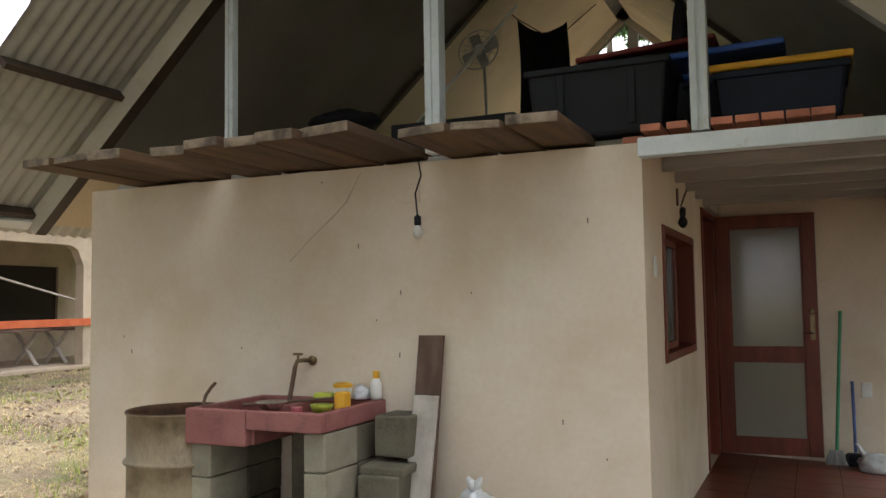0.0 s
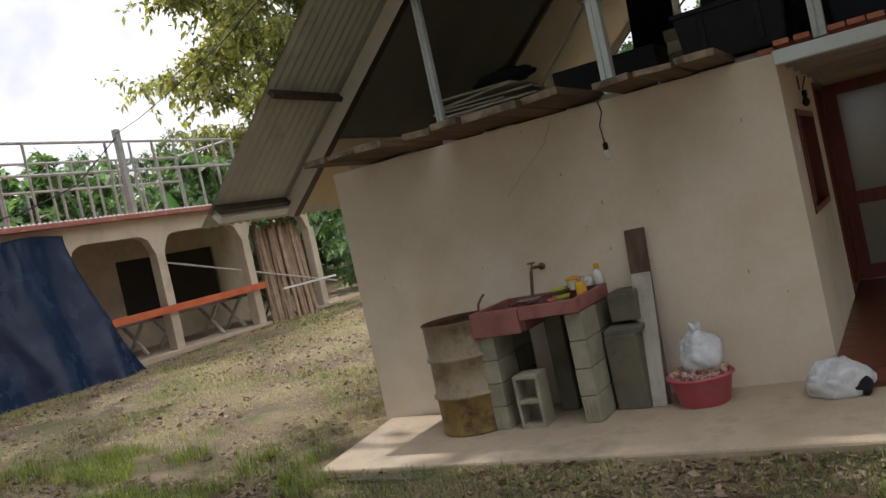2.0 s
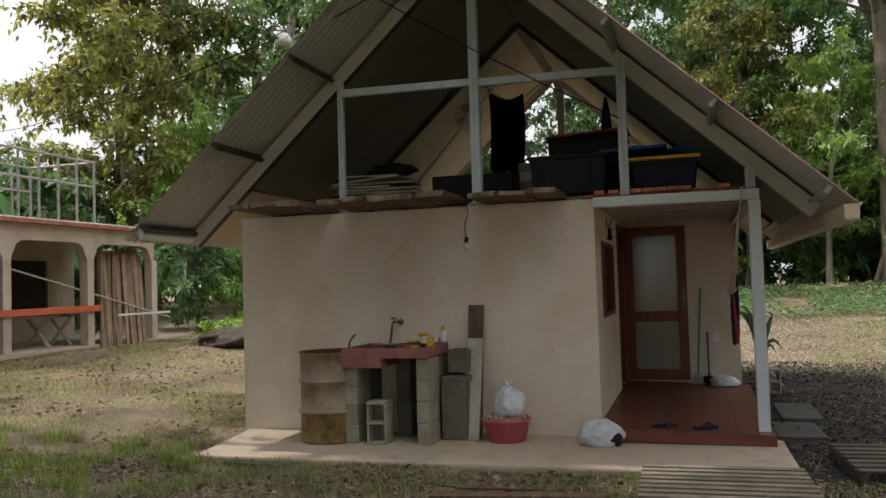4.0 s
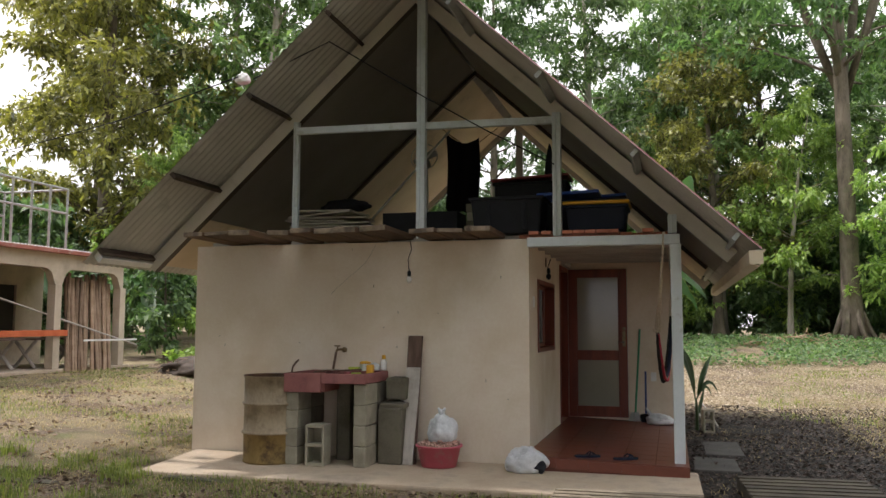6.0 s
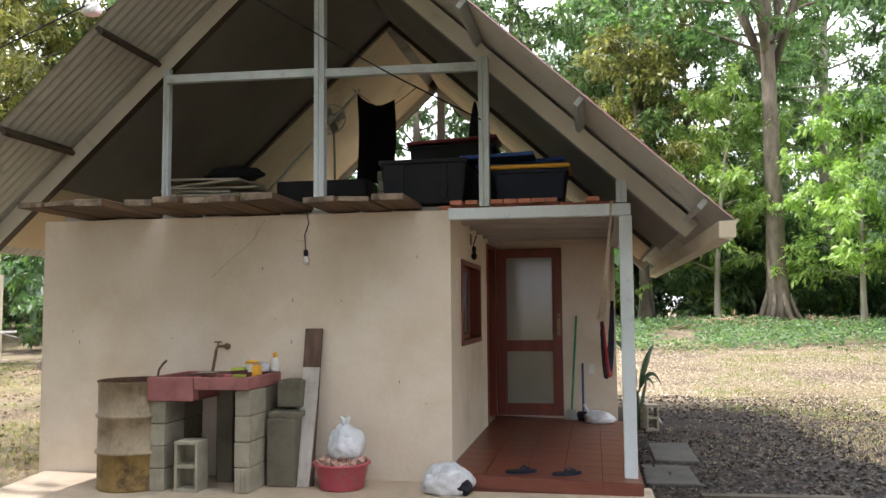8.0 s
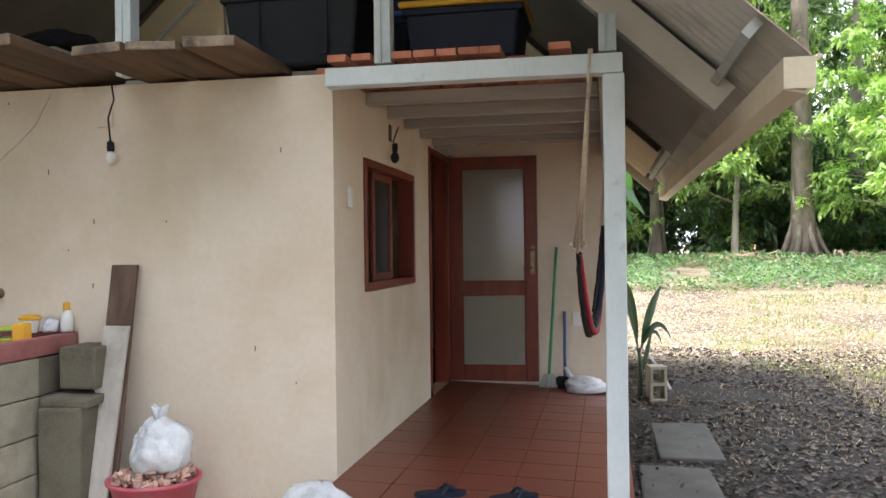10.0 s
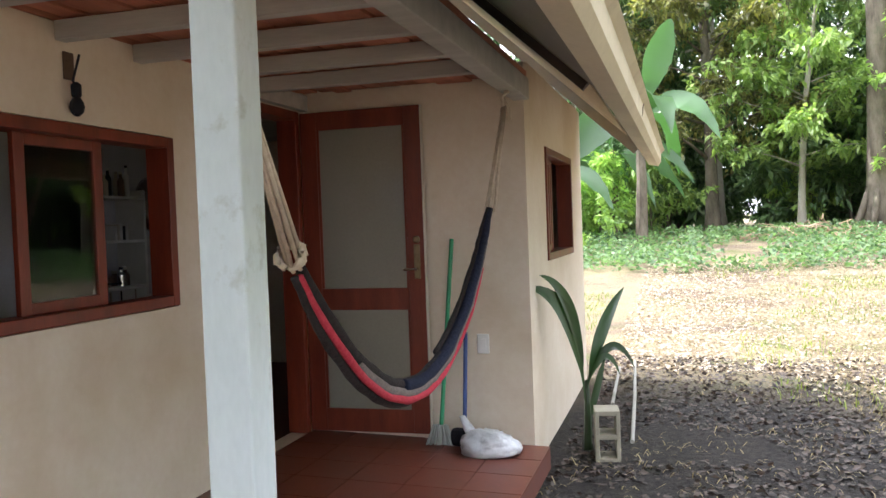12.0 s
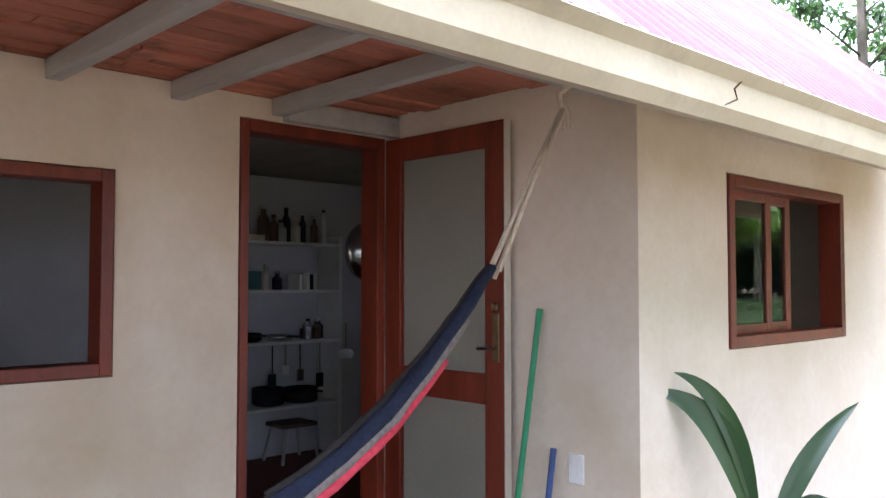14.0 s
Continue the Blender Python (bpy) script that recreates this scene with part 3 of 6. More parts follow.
for xa, xb, za, zb in ((-2.565, -1.17, 3.505, 3.485), (-1.07, 0.265, 3.475, 3.455)):
    bm = bmesh.new()
    box(bm, xa, xb, -0.13, -0.07, za - 0.045, za - 0.004, 0.004)
    box(bm, xa, xb, -0.125, -0.075, za - 0.004, za + 0.03, 0.004)
    for v in bm.verts:
        v.co.z += (zb - za) * (v.co.x - xa) / (xb - xa)
    part("tie_beam", bm, M_POST, truss)

# porch frame
bm = bxm(0.004, 1.49, -0.135, -0.035, 2.155, 2.25, 0.006)
single("porch_beam", bm, M_PORCHPAINT, "grey painted steel beam over the porch front", "beam", kind="structure")
bm = bxm(1.395, 1.498, -0.133, -0.037, 0.055, 2.152, 0.006)
single("porch_post", bm, M_PORCHPAINT, "grey painted square steel porch post", "post", kind="structure")
bm = bxm(1.375, 1.475, -0.03, 3.275, 2.13, 2.255, 0.006)
single("porch_side_beam", bm, M_JOIST, "grey timber beam along the porch side", "beam", kind="structure")
for y in (0.64, 1.14, 1.62, 2.11, 2.588):
    bm = bxm(0.003, 1.37, y - 0.03, y + 0.03, 2.185, 2.262, 0.004)
    single("joist", bm, M_JOIST, "grey timber joist over the porch", "joist", "porch joists", "structure")
single("lintel", bxm(-0.006, 0.05, 2.62, 3.275, 2.165, 2.262, 0.004), M_JOIST, "grey timber lintel above the door", "beam", kind="structure")

# gutter
gut = thing("rain_gutter", "cracked cream metal gutter along the eave", "gutter")
bm = bmesh.new()
prof = [(2.04, 2.00), (2.04, 1.885), (2.12, 1.865), (2.145, 1.90), (2.15, 1.975), (2.178, 2.004), (2.163, 2.014), (2.142, 1.982), (2.136, 1.905), (2.115, 1.877), (2.05, 1.895), (2.05, 2.00)]
ya, yb = -0.98, 6.1
r0 = [bm.verts.new((x, ya, z)) for x, z in prof]
r1 = [bm.verts.new((x, yb, z)) for x, z in prof]
for k in range(len(prof)):
    bm.faces.new((r0[k], r0[(k + 1) % len(prof)], r1[(k + 1) % len(prof)], r1[k]))
bm.faces.new(r0)
bm.faces.new(r1[::-1])
M_GUT = material("cream_gutter_paint", (0.62, 0.53, 0.38), (0.72, 0.63, 0.47), 2, 0.6, bump=0.1, stain=(0.56, 0.48, 0.35), stain_scale=5)
part("trough", bm, M_GUT, gut)
part("end_plate", bxm(2.04, 2.15, -0.99, -0.982, 1.885, 2.0), M_GUT, gut, "torn pale end plate")
bm = bmesh.new()
sweep(bm, [(2.154, 2.70, 1.985), (2.150, 2.66, 1.955), (2.147, 2.68, 1.93), (2.142, 2.60, 1.90)], 0.003, 5)
part("crack", bm, M_RUST, gut, "dark zigzag crack")
for k in range(34):
    y = -0.9 + k * 0.2065
    bm = bmesh.new()
    box(bm, 2.10, 2.16, y - 0.012, y + 0.012, 2.0, 2.012)
    part("bracket", bm, M_STEEL, gut)

# ---- vegetation ----
rng = np.random.default_rng(7)


def mesh_from(name, verts, faces, mats, mat_index=None):
    me = bpy.data.meshes.new(name)
    me.from_pydata([tuple(v) for v in verts], [], [tuple(f) for f in faces])
    for m in mats:
        me.materials.append(m)
    if mat_index is not None:
        me.polygons.foreach_set("material_index", mat_index)
    return me


def leaves(centres, dirs, size, width, droop=0.25, jitter=0.35):
    """Folded, pointed leaves of four vertices... two triangles each side of the midrib."""
    n = len(centres)
    d = dirs / np.linalg.norm(dirs, axis=1, keepdims=True)
    up = rng.normal(size=(n, 3)) * 0.6 + np.array([0, 0, 1.0])
    s = np.cross(d, up)
    s /= np.linalg.norm(s, axis=1, keepdims=True) + 1e-9
    nrm = np.cross(s, d)
    L = size * (1 + jitter * rng.uniform(-1, 1, n))[:, None]
    W = L * width
    base = centres
    mid = centres + d * L * 0.5 - nrm * L * 0.04
    tip = centres + d * L - np.array([0, 0, 1.0]) * L * droop
    a = mid + s * W * 0.5 + nrm * L * 0.05
    b = mid - s * W * 0.5 + nrm * L * 0.05
    verts = np.stack([base, a, tip, b, mid], 1).reshape(-1, 3)
    k = np.arange(n)[:, None] * 5
    faces = np.concatenate([k + [0, 1, 4], k + [1, 2, 4], k + [2, 3, 4], k + [3, 0, 4]], 1).reshape(-1, 3)
    return verts, faces


def branch_paths(h, trunk_top, spread, count, seed, low=0.35):
    r = np.random.default_rng(seed)
    out = []
    for i in range(count):
        z0 = h * (low + (1 - low) * (i + r.uniform(0, 1)) / count) * 0.93
        ang = i * 2.4 + r.uniform(-0.5, 0.5)
        reach = spread * (0.55 + 0.45 * r.uniform()) * (1.05 - 0.55 * max(0, (z0 / h - 0.55) / 0.45))
        p = np.array([0, 0, z0])
        pts = [p]
        rise = r.uniform(0.15, 0.6)
        for k in range(1, 5):
            f = k / 4
            pts.append(np.array([math.cos(ang + 0.3 * f) * reach * f, math.sin(ang + 0.3 * f) * reach * f, z0 + reach * rise * f * (1.2 - 0.5 * f)]) + r.normal(size=3) * 0.12 * f)
        out.append(pts)
    return out


def tree_meshes(name, h, r0, spread, count, nleaf, leaf, seed, mats, width=0.42, low=0.35, fork=False, tuft=0.5):
    """A tapered trunk with limbs, and a crown of single leaves round the twigs."""
    global rng
    rng = np.random.default_rng(seed)
    bm = bmesh.new()
    lean = rng.normal(size=2) * 0.03 * h
    tp = [(lean[0] * (f ** 2), lean[1] * (f ** 2), h * f) for f in (0, 0.03, 0.1, 0.25, 0.45, 0.65, 0.85, 1)]
    sweep(bm, tp, [r0 * 1.7, r0 * 1.25, r0, r0 * 0.85, r0 * 0.72, r0 * 0.5, r0 * 0.28, r0 * 0.06], 9)
    if fork:
        for k in range(4):
            a = k * 1.6 + 0.4
            sweep(bm, [(math.cos(a) * r0 * 0.3, math.sin(a) * r0 * 0.3, h * 0.42), (math.cos(a) * h * 0.05, math.sin(a) * h * 0.05, h * 0.55), (math.cos(a) * h * 0.12, math.sin(a) * h * 0.12, h * 0.78), (math.cos(a) * h * 0.16, math.sin(a) * h * 0.16, h * 0.97)],
                  [r0 * 0.45, r0 * 0.5, r0 * 0.35, r0 * 0.1], 7)
        for k in range(7):
            a = k * 0.9
            sweep(bm, [(math.cos(a) * r0 * 0.6, math.sin(a) * r0 * 0.6, h * 0.07), (math.cos(a) * r0 * 1.7, math.sin(a) * r0 * 1.7, h * 0.02), (math.cos(a) * r0 * 3.2, math.sin(a) * r0 * 3.2, -0.25)], [r0 * 0.25, r0 * 0.3, r0 * 0.12], 6)
    paths = branch_paths(h, 0, spread, count, seed, low)
    cs, ds = [], []
    per = nleaf // max(1, count)
    for pts in paths:
        f0 = pts[0][2] / h
        off = np.array([lean[0] * f0 ** 2, lean[1] * f0 ** 2, 0])
        q = [Vector(p + off) for p in pts]
        sweep(bm, q, [r0 * 0.30 * (1.15 - f0), r0 * 0.24 * (1.15 - f0), r0 * 0.17 * (1.15 - f0), r0 * 0.1 * (1.15 - f0), r0 * 0.03], 5)
        tw = max(3, per // 26)
        for _ in range(tw):
            f = rng.uniform(0.3, 1.0) * 4
            i = min(3, int(f))
            c = pts[i] + (pts[i + 1] - pts[i]) * (f - i) + off
            dirv = rng.normal(size=3) * np.array([1, 1, 0.55])
            dirv /= np.linalg.norm(dirv)
            ln = tuft * rng.uniform(0.5, 1.4)
            m = per // tw
            tt = rng.uniform(0.1, 1.0, m)[:, None]
            cs.append(c + dirv * ln * tt + rng.normal(size=(m, 3)) * tuft * 0.10 - np.array([0, 0, 1]) * tt ** 2 * ln * 0.2)
            ds.append(dirv * 0.7 + rng.normal(size=(m, 3)) * 0.75 + np.array([0, 0, -0.15]))
    v, f = leaves(np.concatenate(cs), np.concatenate(ds), leaf, width)
    tm = bpy.data.meshes.new(name + "_trunk")
    bm.to_mesh(tm)
    bm.free()
    tm.materials.append(mats[0])
    for pg in tm.polygons:
        pg.use_smooth = True
    return tm, mesh_from(name + "_crown", v, f, [mats[1]])


TREES = {
    "tall": tree_meshes("tall", 17, 0.24, 4.2, 34, 12000, 0.26, 11, (M_PALEBARK, M_LEAFA), low=0.36, tuft=0.8),
    "tall2": tree_meshes("tall2", 15, 0.20, 4.6, 32, 15000, 0.24, 12, (M_BARK, M_LEAFD), low=0.2, tuft=0.9),
    "bright": tree_meshes("bright", 9, 0.11, 2.9, 26, 10000, 0.24, 13, (M_PALEBARK, M_LEAFB), low=0.18, tuft=0.7),
    "olive": tree_meshes("olive", 13, 0.22, 4.0, 34, 21000, 0.22, 14, (M_BARK, M_LEAFC), low=0.18, tuft=0.8),
    "giant": tree_meshes("giant", 21, 0.33, 6.0, 34, 14000, 0.28, 15, (M_BARK, M_LEAFD), low=0.46, fork=True, tuft=1.0),
    "canopy": tree_meshes("canopy", 17, 0.36, 12.0, 46, 26000, 0.42, 18, (M_BARK, M_LEAFA), low=0.62, tuft=1.2),
    "shrub": tree_meshes("shrub", 2.6, 0.035, 1.5, 16, 2600, 0.22, 16, (M_BARK, M_LEAFB), low=0.05, tuft=0.45),
    "shrub2": tree_meshes("shrub2", 3.8, 0.05, 1.8, 18, 3400, 0.24, 17, (M_BARK, M_LEAFD), low=0.05, tuft=0.5),
}
TREE_LABELS = {
    "tall": "tall pale-barked forest tree with loose green crown", "tall2": "dark green leafy forest tree", "bright": "slender young tree with bright green leaves",
    "canopy": "unseen spreading tree with a high crown, placed for shade",
    "olive": "broad tree with olive and brown leaves", "giant": "great forked forest tree with buttress roots", "shrub": "low bright green leafy shrub", "shrub2": "dense green forest shrub",
}


def plant(kind, x, y, s=1.0, turn=0.0, sink=0.05):
    tm, cm_ = TREES[kind]
    shrub = kind.startswith("shrub")
    ob = thing("shrub" if shrub else "tree", TREE_LABELS[kind], "shrub" if shrub else "tree", "forest shrubs" if shrub else "forest trees")
    ob.matrix_basis = Matrix.Translation((x, y, ground_z(x, y) - sink)) @ Matrix.Rotation(turn, 4, "Z") @ Matrix.Scale(s, 4)
    for n_, me in (("trunk", tm), ("crown", cm_)):
        o = new(n_, me)
        o.parent = ob
    return ob


plant("giant", 7.45, 23.3, 1.0, 0.6)
R = random.Random(5)
# trees that stand out, one by one
for k, x, y, s, t in (("bright", 5.6, 24.5, 1.0, 1.0), ("bright", 9.8, 22.0, 0.9, 2.0), ("tall2", 12.5, 22.5, 0.85, 0.3), ("tall", 3.4, 29.0, 1.1, 2.1), ("olive", 3.2, 26.5, 0.95, 4.0),
                      ("tall2", 16.5, 21.5, 0.9, 1.7), ("bright", 13.0, 19.5, 0.75, 3.0), ("tall", 10.8, 30.0, 1.15, 5.0), ("tall", -2.0, 30.0, 1.15, 0.7), ("tall2", -6.0, 27.0, 1.1, 3.3),
                      ("olive", -13.0, 24.0, 1.05, 1.0), ("bright", -9.0, 19.5, 0.8, 0.4), ("tall", -22.0, 30.0, 0.8, 1.2),
                      ("olive", -19.6, 18.7, 1.35, 0.4), ("olive", -21.2, 20.4, 1.3, 2.7), ("tall", -16.0, 22.5, 1.15, 3.1), ("tall", -13.5, 20.0, 1.1, 5.1), ("bright", -15.5, 17.0, 0.8, 1.4), ("bright", -22.0, 12.5, 0.6, 4.4), ("tall2", 0.8, 34.0, 1.1, 5.6), ("tall", 20.5, 26.0, 1.1, 0.2), ("olive", 19.5, 32.0, 1.1, 0.9), ("tall2", 24.0, 22.0, 1.0, 3.9)):
    plant(k, x, y, s, t)
# forest belt behind
for i in range(15):
    x, y = -30 + i * 4.6 + R.uniform(-1, 1), 36 + R.uniform(-3, 14)
    if -24 < x < -5:
        continue
    plant(R.choice(["tall", "tall2", "olive", "tall2", "tall"]), x, y, R.uniform(0.9, 1.25), R.uniform(0, 6.3))
# unseen woods far behind the camera, added to cut sky light on the front
for x, y, k, s in ((-7.5, -14.5, "tall2", 1.1), (-2.0, -15.5, "tall2", 1.15), (3.5, -14.0, "tall2", 1.1), (9.0, -13.0, "tall2", 1.05), (0.5, -19.0, "tall2", 1.2), (-13.0, -14.5, "tall2", 1.05), (13.5, -8.0, "tall2", 1.05), (-10.5, -19.5, "tall2", 1.2), (-5.0, -20.5, "tall2", 1.2), (6.0, -19.5, "tall2", 1.2), (12.0, -18.0, "tall2", 1.2), (-19.0, -15.5, "tall2", 1.2), (-23.0, -10.5, "tall2", 1.1), (17.0, -1.5, "tall2", 1.0), (18.0, -14.0, "olive", 1.1), (-27.0, -18.0, "olive", 1.0), (25.0, -4.0, "tall", 1.0), (23.0, 8.0, "tall2", 0.9)):
    plant(k, x, y, s, R.uniform(0, 6.3))
# high crowns placed out of view to shade the front yard
for x, y, s_, t_ in ((-15.2, -5.6, 1.0, 0.3), (-8.6, -7.0, 1.0, 1.9)):
    plant("canopy", x, y, s_, t_)
# trees added out of view along the east side to dim the porch
for x, y, k, s_ in ((10.5, -4.5, "tall2", 0.7), (13.0, 0.5, "tall2", 0.8), (12.0, 5.5, "tall2", 0.75), (15.5, 3.0, "olive", 0.9), (14.0, 9.0, "tall2", 0.9), (17.5, 12.0, "tall2", 1.0)):
    plant(k, x, y, s_, R.uniform(0, 6.3))
plant("tall2", 10.6, 16.5, 0.62, 0.8)
# deeper woods that close the gaps between the trunks
for k, x, y, s_, t_ in (("tall2", 5.5, 31.0, 1.15, 0.3), ("tall", 1.5, 38.0, 1.3, 4.1)):
    plant(k, x, y, s_, t_)
for i in range(12):
    plant("shrub2", -25 + i * 1.8 + R.uniform(-0.5, 0.5), 25 + R.uniform(0, 5), R.uniform(1.2, 1.7), R.uniform(0, 6.3))
for i in range(6):
    plant("shrub" if i % 2 else "shrub2", -13.0 + i * 0.9, 13.5 + 1.1 * i + R.uniform(-0.4, 0.4), R.uniform(0.7, 1.0), R.uniform(0, 6.3))
# undergrowth
for i in range(60):
    x = R.uniform(-12, 26)
    y = 20.5 + R.uniform(0, 6) + 0.12 * abs(x - 4)
    if 5.4 < x < 11.5 and y < 25.5:
        y += 5.0
    plant(R.choice(["shrub", "shrub2", "shrub2"]), x, y, R.uniform(0.6, 1.25), R.uniform(0, 6.3))
for i in range(40):
    x = R.uniform(-26, 34)
    plant("shrub2", x, 29 + R.uniform(0, 9), R.uniform(1.1, 2.0), R.uniform(0, 6.3))
for i in range(16):
    plant(R.choice(["shrub", "shrub2"]), R.uniform(-11.5, -6.0), 16 + R.uniform(0, 5), R.uniform(0.5, 1.0), R.uniform(0, 6.3))
for i in range(9):
    plant("shrub2", -18.2 + R.uniform(-0.8, 0.8), -3 + i * 1.3, R.uniform(1.2, 1.5), R.uniform(0, 6.3))
for i in range(14):
    plant("shrub2", -19.5 + R.uniform(-3, 1), -4 + i * 1.9, R.uniform(0.9, 1.5), R.uniform(0, 6.3))

# ---- loft: boards, bins and stored things ----
R4 = random.Random(3)


def loose_board(x0, x1, y0, y1, z, th, mat, label, group, tilt=0.0):
    bm = bmesh.new()
    box(bm, x0, x1, y0, y1, z, z + th, 0.006)
    c = Vector(((x0 + x1) / 2, y0, z))
    for v in bm.verts:
        v.co.z += tilt * (v.co.x - c.x) + noise.noise(v.co * 2.0) * 0.006
        v.co.y += noise.noise(v.co * 9.0) * 0.012 if v.co.y < y0 + 0.05 else 0
    for f in bm.faces:
        f.material_index = 1 if abs(f.normal.y) > 0.8 else 0
    return single("board", bm, (mat, M_BOARDEND), label, "board", group)


BOARDS = ((-3.46, -3.245, -0.86), (-3.235, -2.965, -0.87), (-2.955, -2.71, -0.85), (-2.55, -2.31, -0.84), (-2.27, -2.045, -0.87), (-2.02, -1.805, -0.85), (-1.795, -1.565, -0.86), (-1.54, -1.27, -0.85),
          (-1.09, -0.83, -0.64), (-0.795, -0.54, -0.70), (-0.53, -0.27, -0.66))
for i, (x0, x1, y0) in enumerate(BOARDS):
    loose_board(x0, x1, y0 + R4.uniform(-0.03, 0.06), 2.2 + R4.uniform(-0.2, 0.2), 2.265 + (0.012 if i % 3 == 1 else 0), R4.uniform(0.038, 0.06), M_BOARD, "thick rough-sawn board overhanging the front wall", "loft boards", R4.uniform(-0.05, 0.05))

def lidded_bin(x0, x1, y0, y1, z0, z1, mat, lid_mat, label, lid_tilt=0.0, lid_lift=0.0, ribs=4):
    ob = thing("storage_bin", label, "storage bin", "loft bins")
    bm = bmesh.new()
    vs = box(bm, x0, x1, y0, y1, z0, z1, 0.02)
    cx, cy = (x0 + x1) / 2, (y0 + y1) / 2
    for v in bm.verts:
        k = 0.90 + 0.10 * (v.co.z - z0) / (z1 - z0)
        v.co.x, v.co.y = cx + (v.co.x - cx) * k, cy + (v.co.y - cy) * k
    part("body", bm, mat, ob, smooth=False)
    part("rim", bxm(x0 - 0.015, x1 + 0.015, y0 - 0.015, y1 + 0.015, z1 - 0.035, z1 + 0.002, 0.008), mat, ob)
    for i in range(ribs):
        x = x0 + (x1 - x0) * (i + 0.5) / ribs
        part("rib", bxm(x - 0.02, x + 0.02, y0 - 0.006, y0 + 0.03, z0 + 0.05, z1 - 0.035, 0.004), mat, ob)
    if lid_mat:
        bm = bmesh.new()
        box(bm, x0 - 0.03, x1 + 0.03, y0 - 0.03, y1 + 0.03, z1 + 0.006, z1 + 0.042, 0.014)
        box(bm, x0 + 0.06, x1 - 0.06, y0 + 0.05, y1 - 0.05, z1 + 0.03, z1 + 0.052, 0.008)
        for v in bm.verts:
            v.co.z += lid_lift + lid_tilt * (v.co.x - x0)
        part("lid", bm, lid_mat, ob, "loose lid")
    return ob


lidded_bin(-0.62, 0.14, 0.02, 0.50, 2.315, 2.70, M_BLACK, None, "large black plastic storage bin on the loft boards", ribs=2)
lidded_bin(0.36, 0.98, 0.14, 0.62, 2.33, 2.60, M_NAVY, M_YELLOW, "dark navy plastic bin with a yellow lid", ribs=0)
lidded_bin(0.13, 0.92, 0.72, 1.15, 2.34, 2.72, M_NAVY, M_BLUE, "dark navy plastic bin with a bright blue lid", 0.05)
lidded_bin(-0.62, 0.24, 1.22, 1.70, 2.34, 3.06, M_BLACK, M_REDP, "tall black bin with a dull red lid", 0.05, 0.0, 0)
bm = bmesh.new()
box(bm, 0.05, 0.70, 0.20, 0.55, 0, 0.035, 0.012)
bmesh.ops.transform(bm, matrix=Matrix.Translation((0.0, 0, 2.715)) @ Matrix.Rotation(-0.03, 4, "Y"), verts=bm.verts)
single("blue_tray", bm, M_BLUE, "bright blue plastic tray lying across the bins", "tray")
bm = bmesh.new()
lathe(bm, [(0.075, 0), (0.06, 0.1), (0.045, 0.25), (0.02, 0.38), (0.006, 0.42)], (0.02, 1.45, 3.13), 10)
single("folded_umbrella", bm, M_CLOTH, "dark pointed folded umbrella on a bin", "umbrella")
# black cloth on a line
bm = bmesh.new()
NX, NZ = 14, 18
grid = []
for j in range(NZ + 1):
    row = []
    for i in range(NX + 1):
        u, w = i / NX, j / NZ
        sag = -0.12 * math.sin(math.pi * u) ** 0.8 - 0.10 * u
        x = -1.80 + 0.50 * u + 0.02 * math.sin(w * 4)
        z = 4.24 + sag * (1 - 0.5 * w) - 1.15 * w - (0.04 * math.sin(u * 9) * w)
        row.append(bm.verts.new((x, 3.40 + 0.035 * math.sin(u * 14 + w * 2) * (0.3 + w), z)))
    grid.append(row)
for j in range(NZ):
    for i in range(NX):
        bm.faces.new((grid[j][i], grid[j][i + 1], grid[j + 1][i + 1], grid[j + 1][i]))
bmesh.ops.solidify(bm, geom=bm.faces[:], thickness=0.006)
single("hanging_cloth", bm, M_CLOTH, "black cloth hung from a line in the loft", "cloth", smooth=True)
bm = bmesh.new()
sweep(bm, [(-1.86, 3.42, 4.30), (-1.79, 3.41, 4.235), (-1.55, 3.4, 4.06), (-1.3, 3.41, 4.06), (-1.02, 3.45, 4.28)], 0.006, 5)
single("clothes_line", bm, M_DKPIPE, "thin dark line holding the cloth", "rope")
# fan
fan = thing("pedestal_fan", "white plastic fan with a wire guard in the loft", "fan")
bm = bmesh.new()
lathe(bm, [(0.02, -0.02), (0.055, 0.0), (0.055, 0.06), (0.03, 0.1)], (0, 0, 0), 14)
bmesh.ops.transform(bm, matrix=Matrix.Translation((-1.88, 2.62, 3.70)) @ Matrix.Rotation(radians(80), 4, "X"), verts=bm.verts)
part("motor", bm, M_WHITEP, fan, smooth=True)
for k in range(4):
    bm = bxm(0.02, 0.17, -0.05, 0.05, -0.003, 0.003)
    bmesh.ops.transform(bm, matrix=Matrix.Translation((-1.88, 2.56, 3.70)) @ Matrix.Rotation(radians(80), 4, "X") @ Matrix.Rotation(k * math.pi / 2 + 0.4, 4, "Z") @ Matrix.Rotation(0.4, 4, "X"), verts=bm.verts)
    part("blade", bm, M_STEEL, fan)
bm = bmesh.new()
for r_ in (0.07, 0.13, 0.19):
    sweep(bm, [(r_ * math.cos(a), r_ * math.sin(a), 0) for a in np.linspace(0, 2 * math.pi, 25)], 0.003 if r_ < 0.19 else 0.006, 4)
for k in range(16):
    a = k * math.pi / 8
    sweep(bm, [(0.05 * math.cos(a), 0.05 * math.sin(a), 0.03), (0.19 * math.cos(a), 0.19 * math.sin(a), 0)], 0.0022, 4)
bmesh.ops.transform(bm, matrix=Matrix.Translation((-1.88, 2.53, 3.70)) @ Matrix.Rotation(radians(80), 4, "X"), verts=bm.verts)
part("guard", bm, M_STEEL, fan)
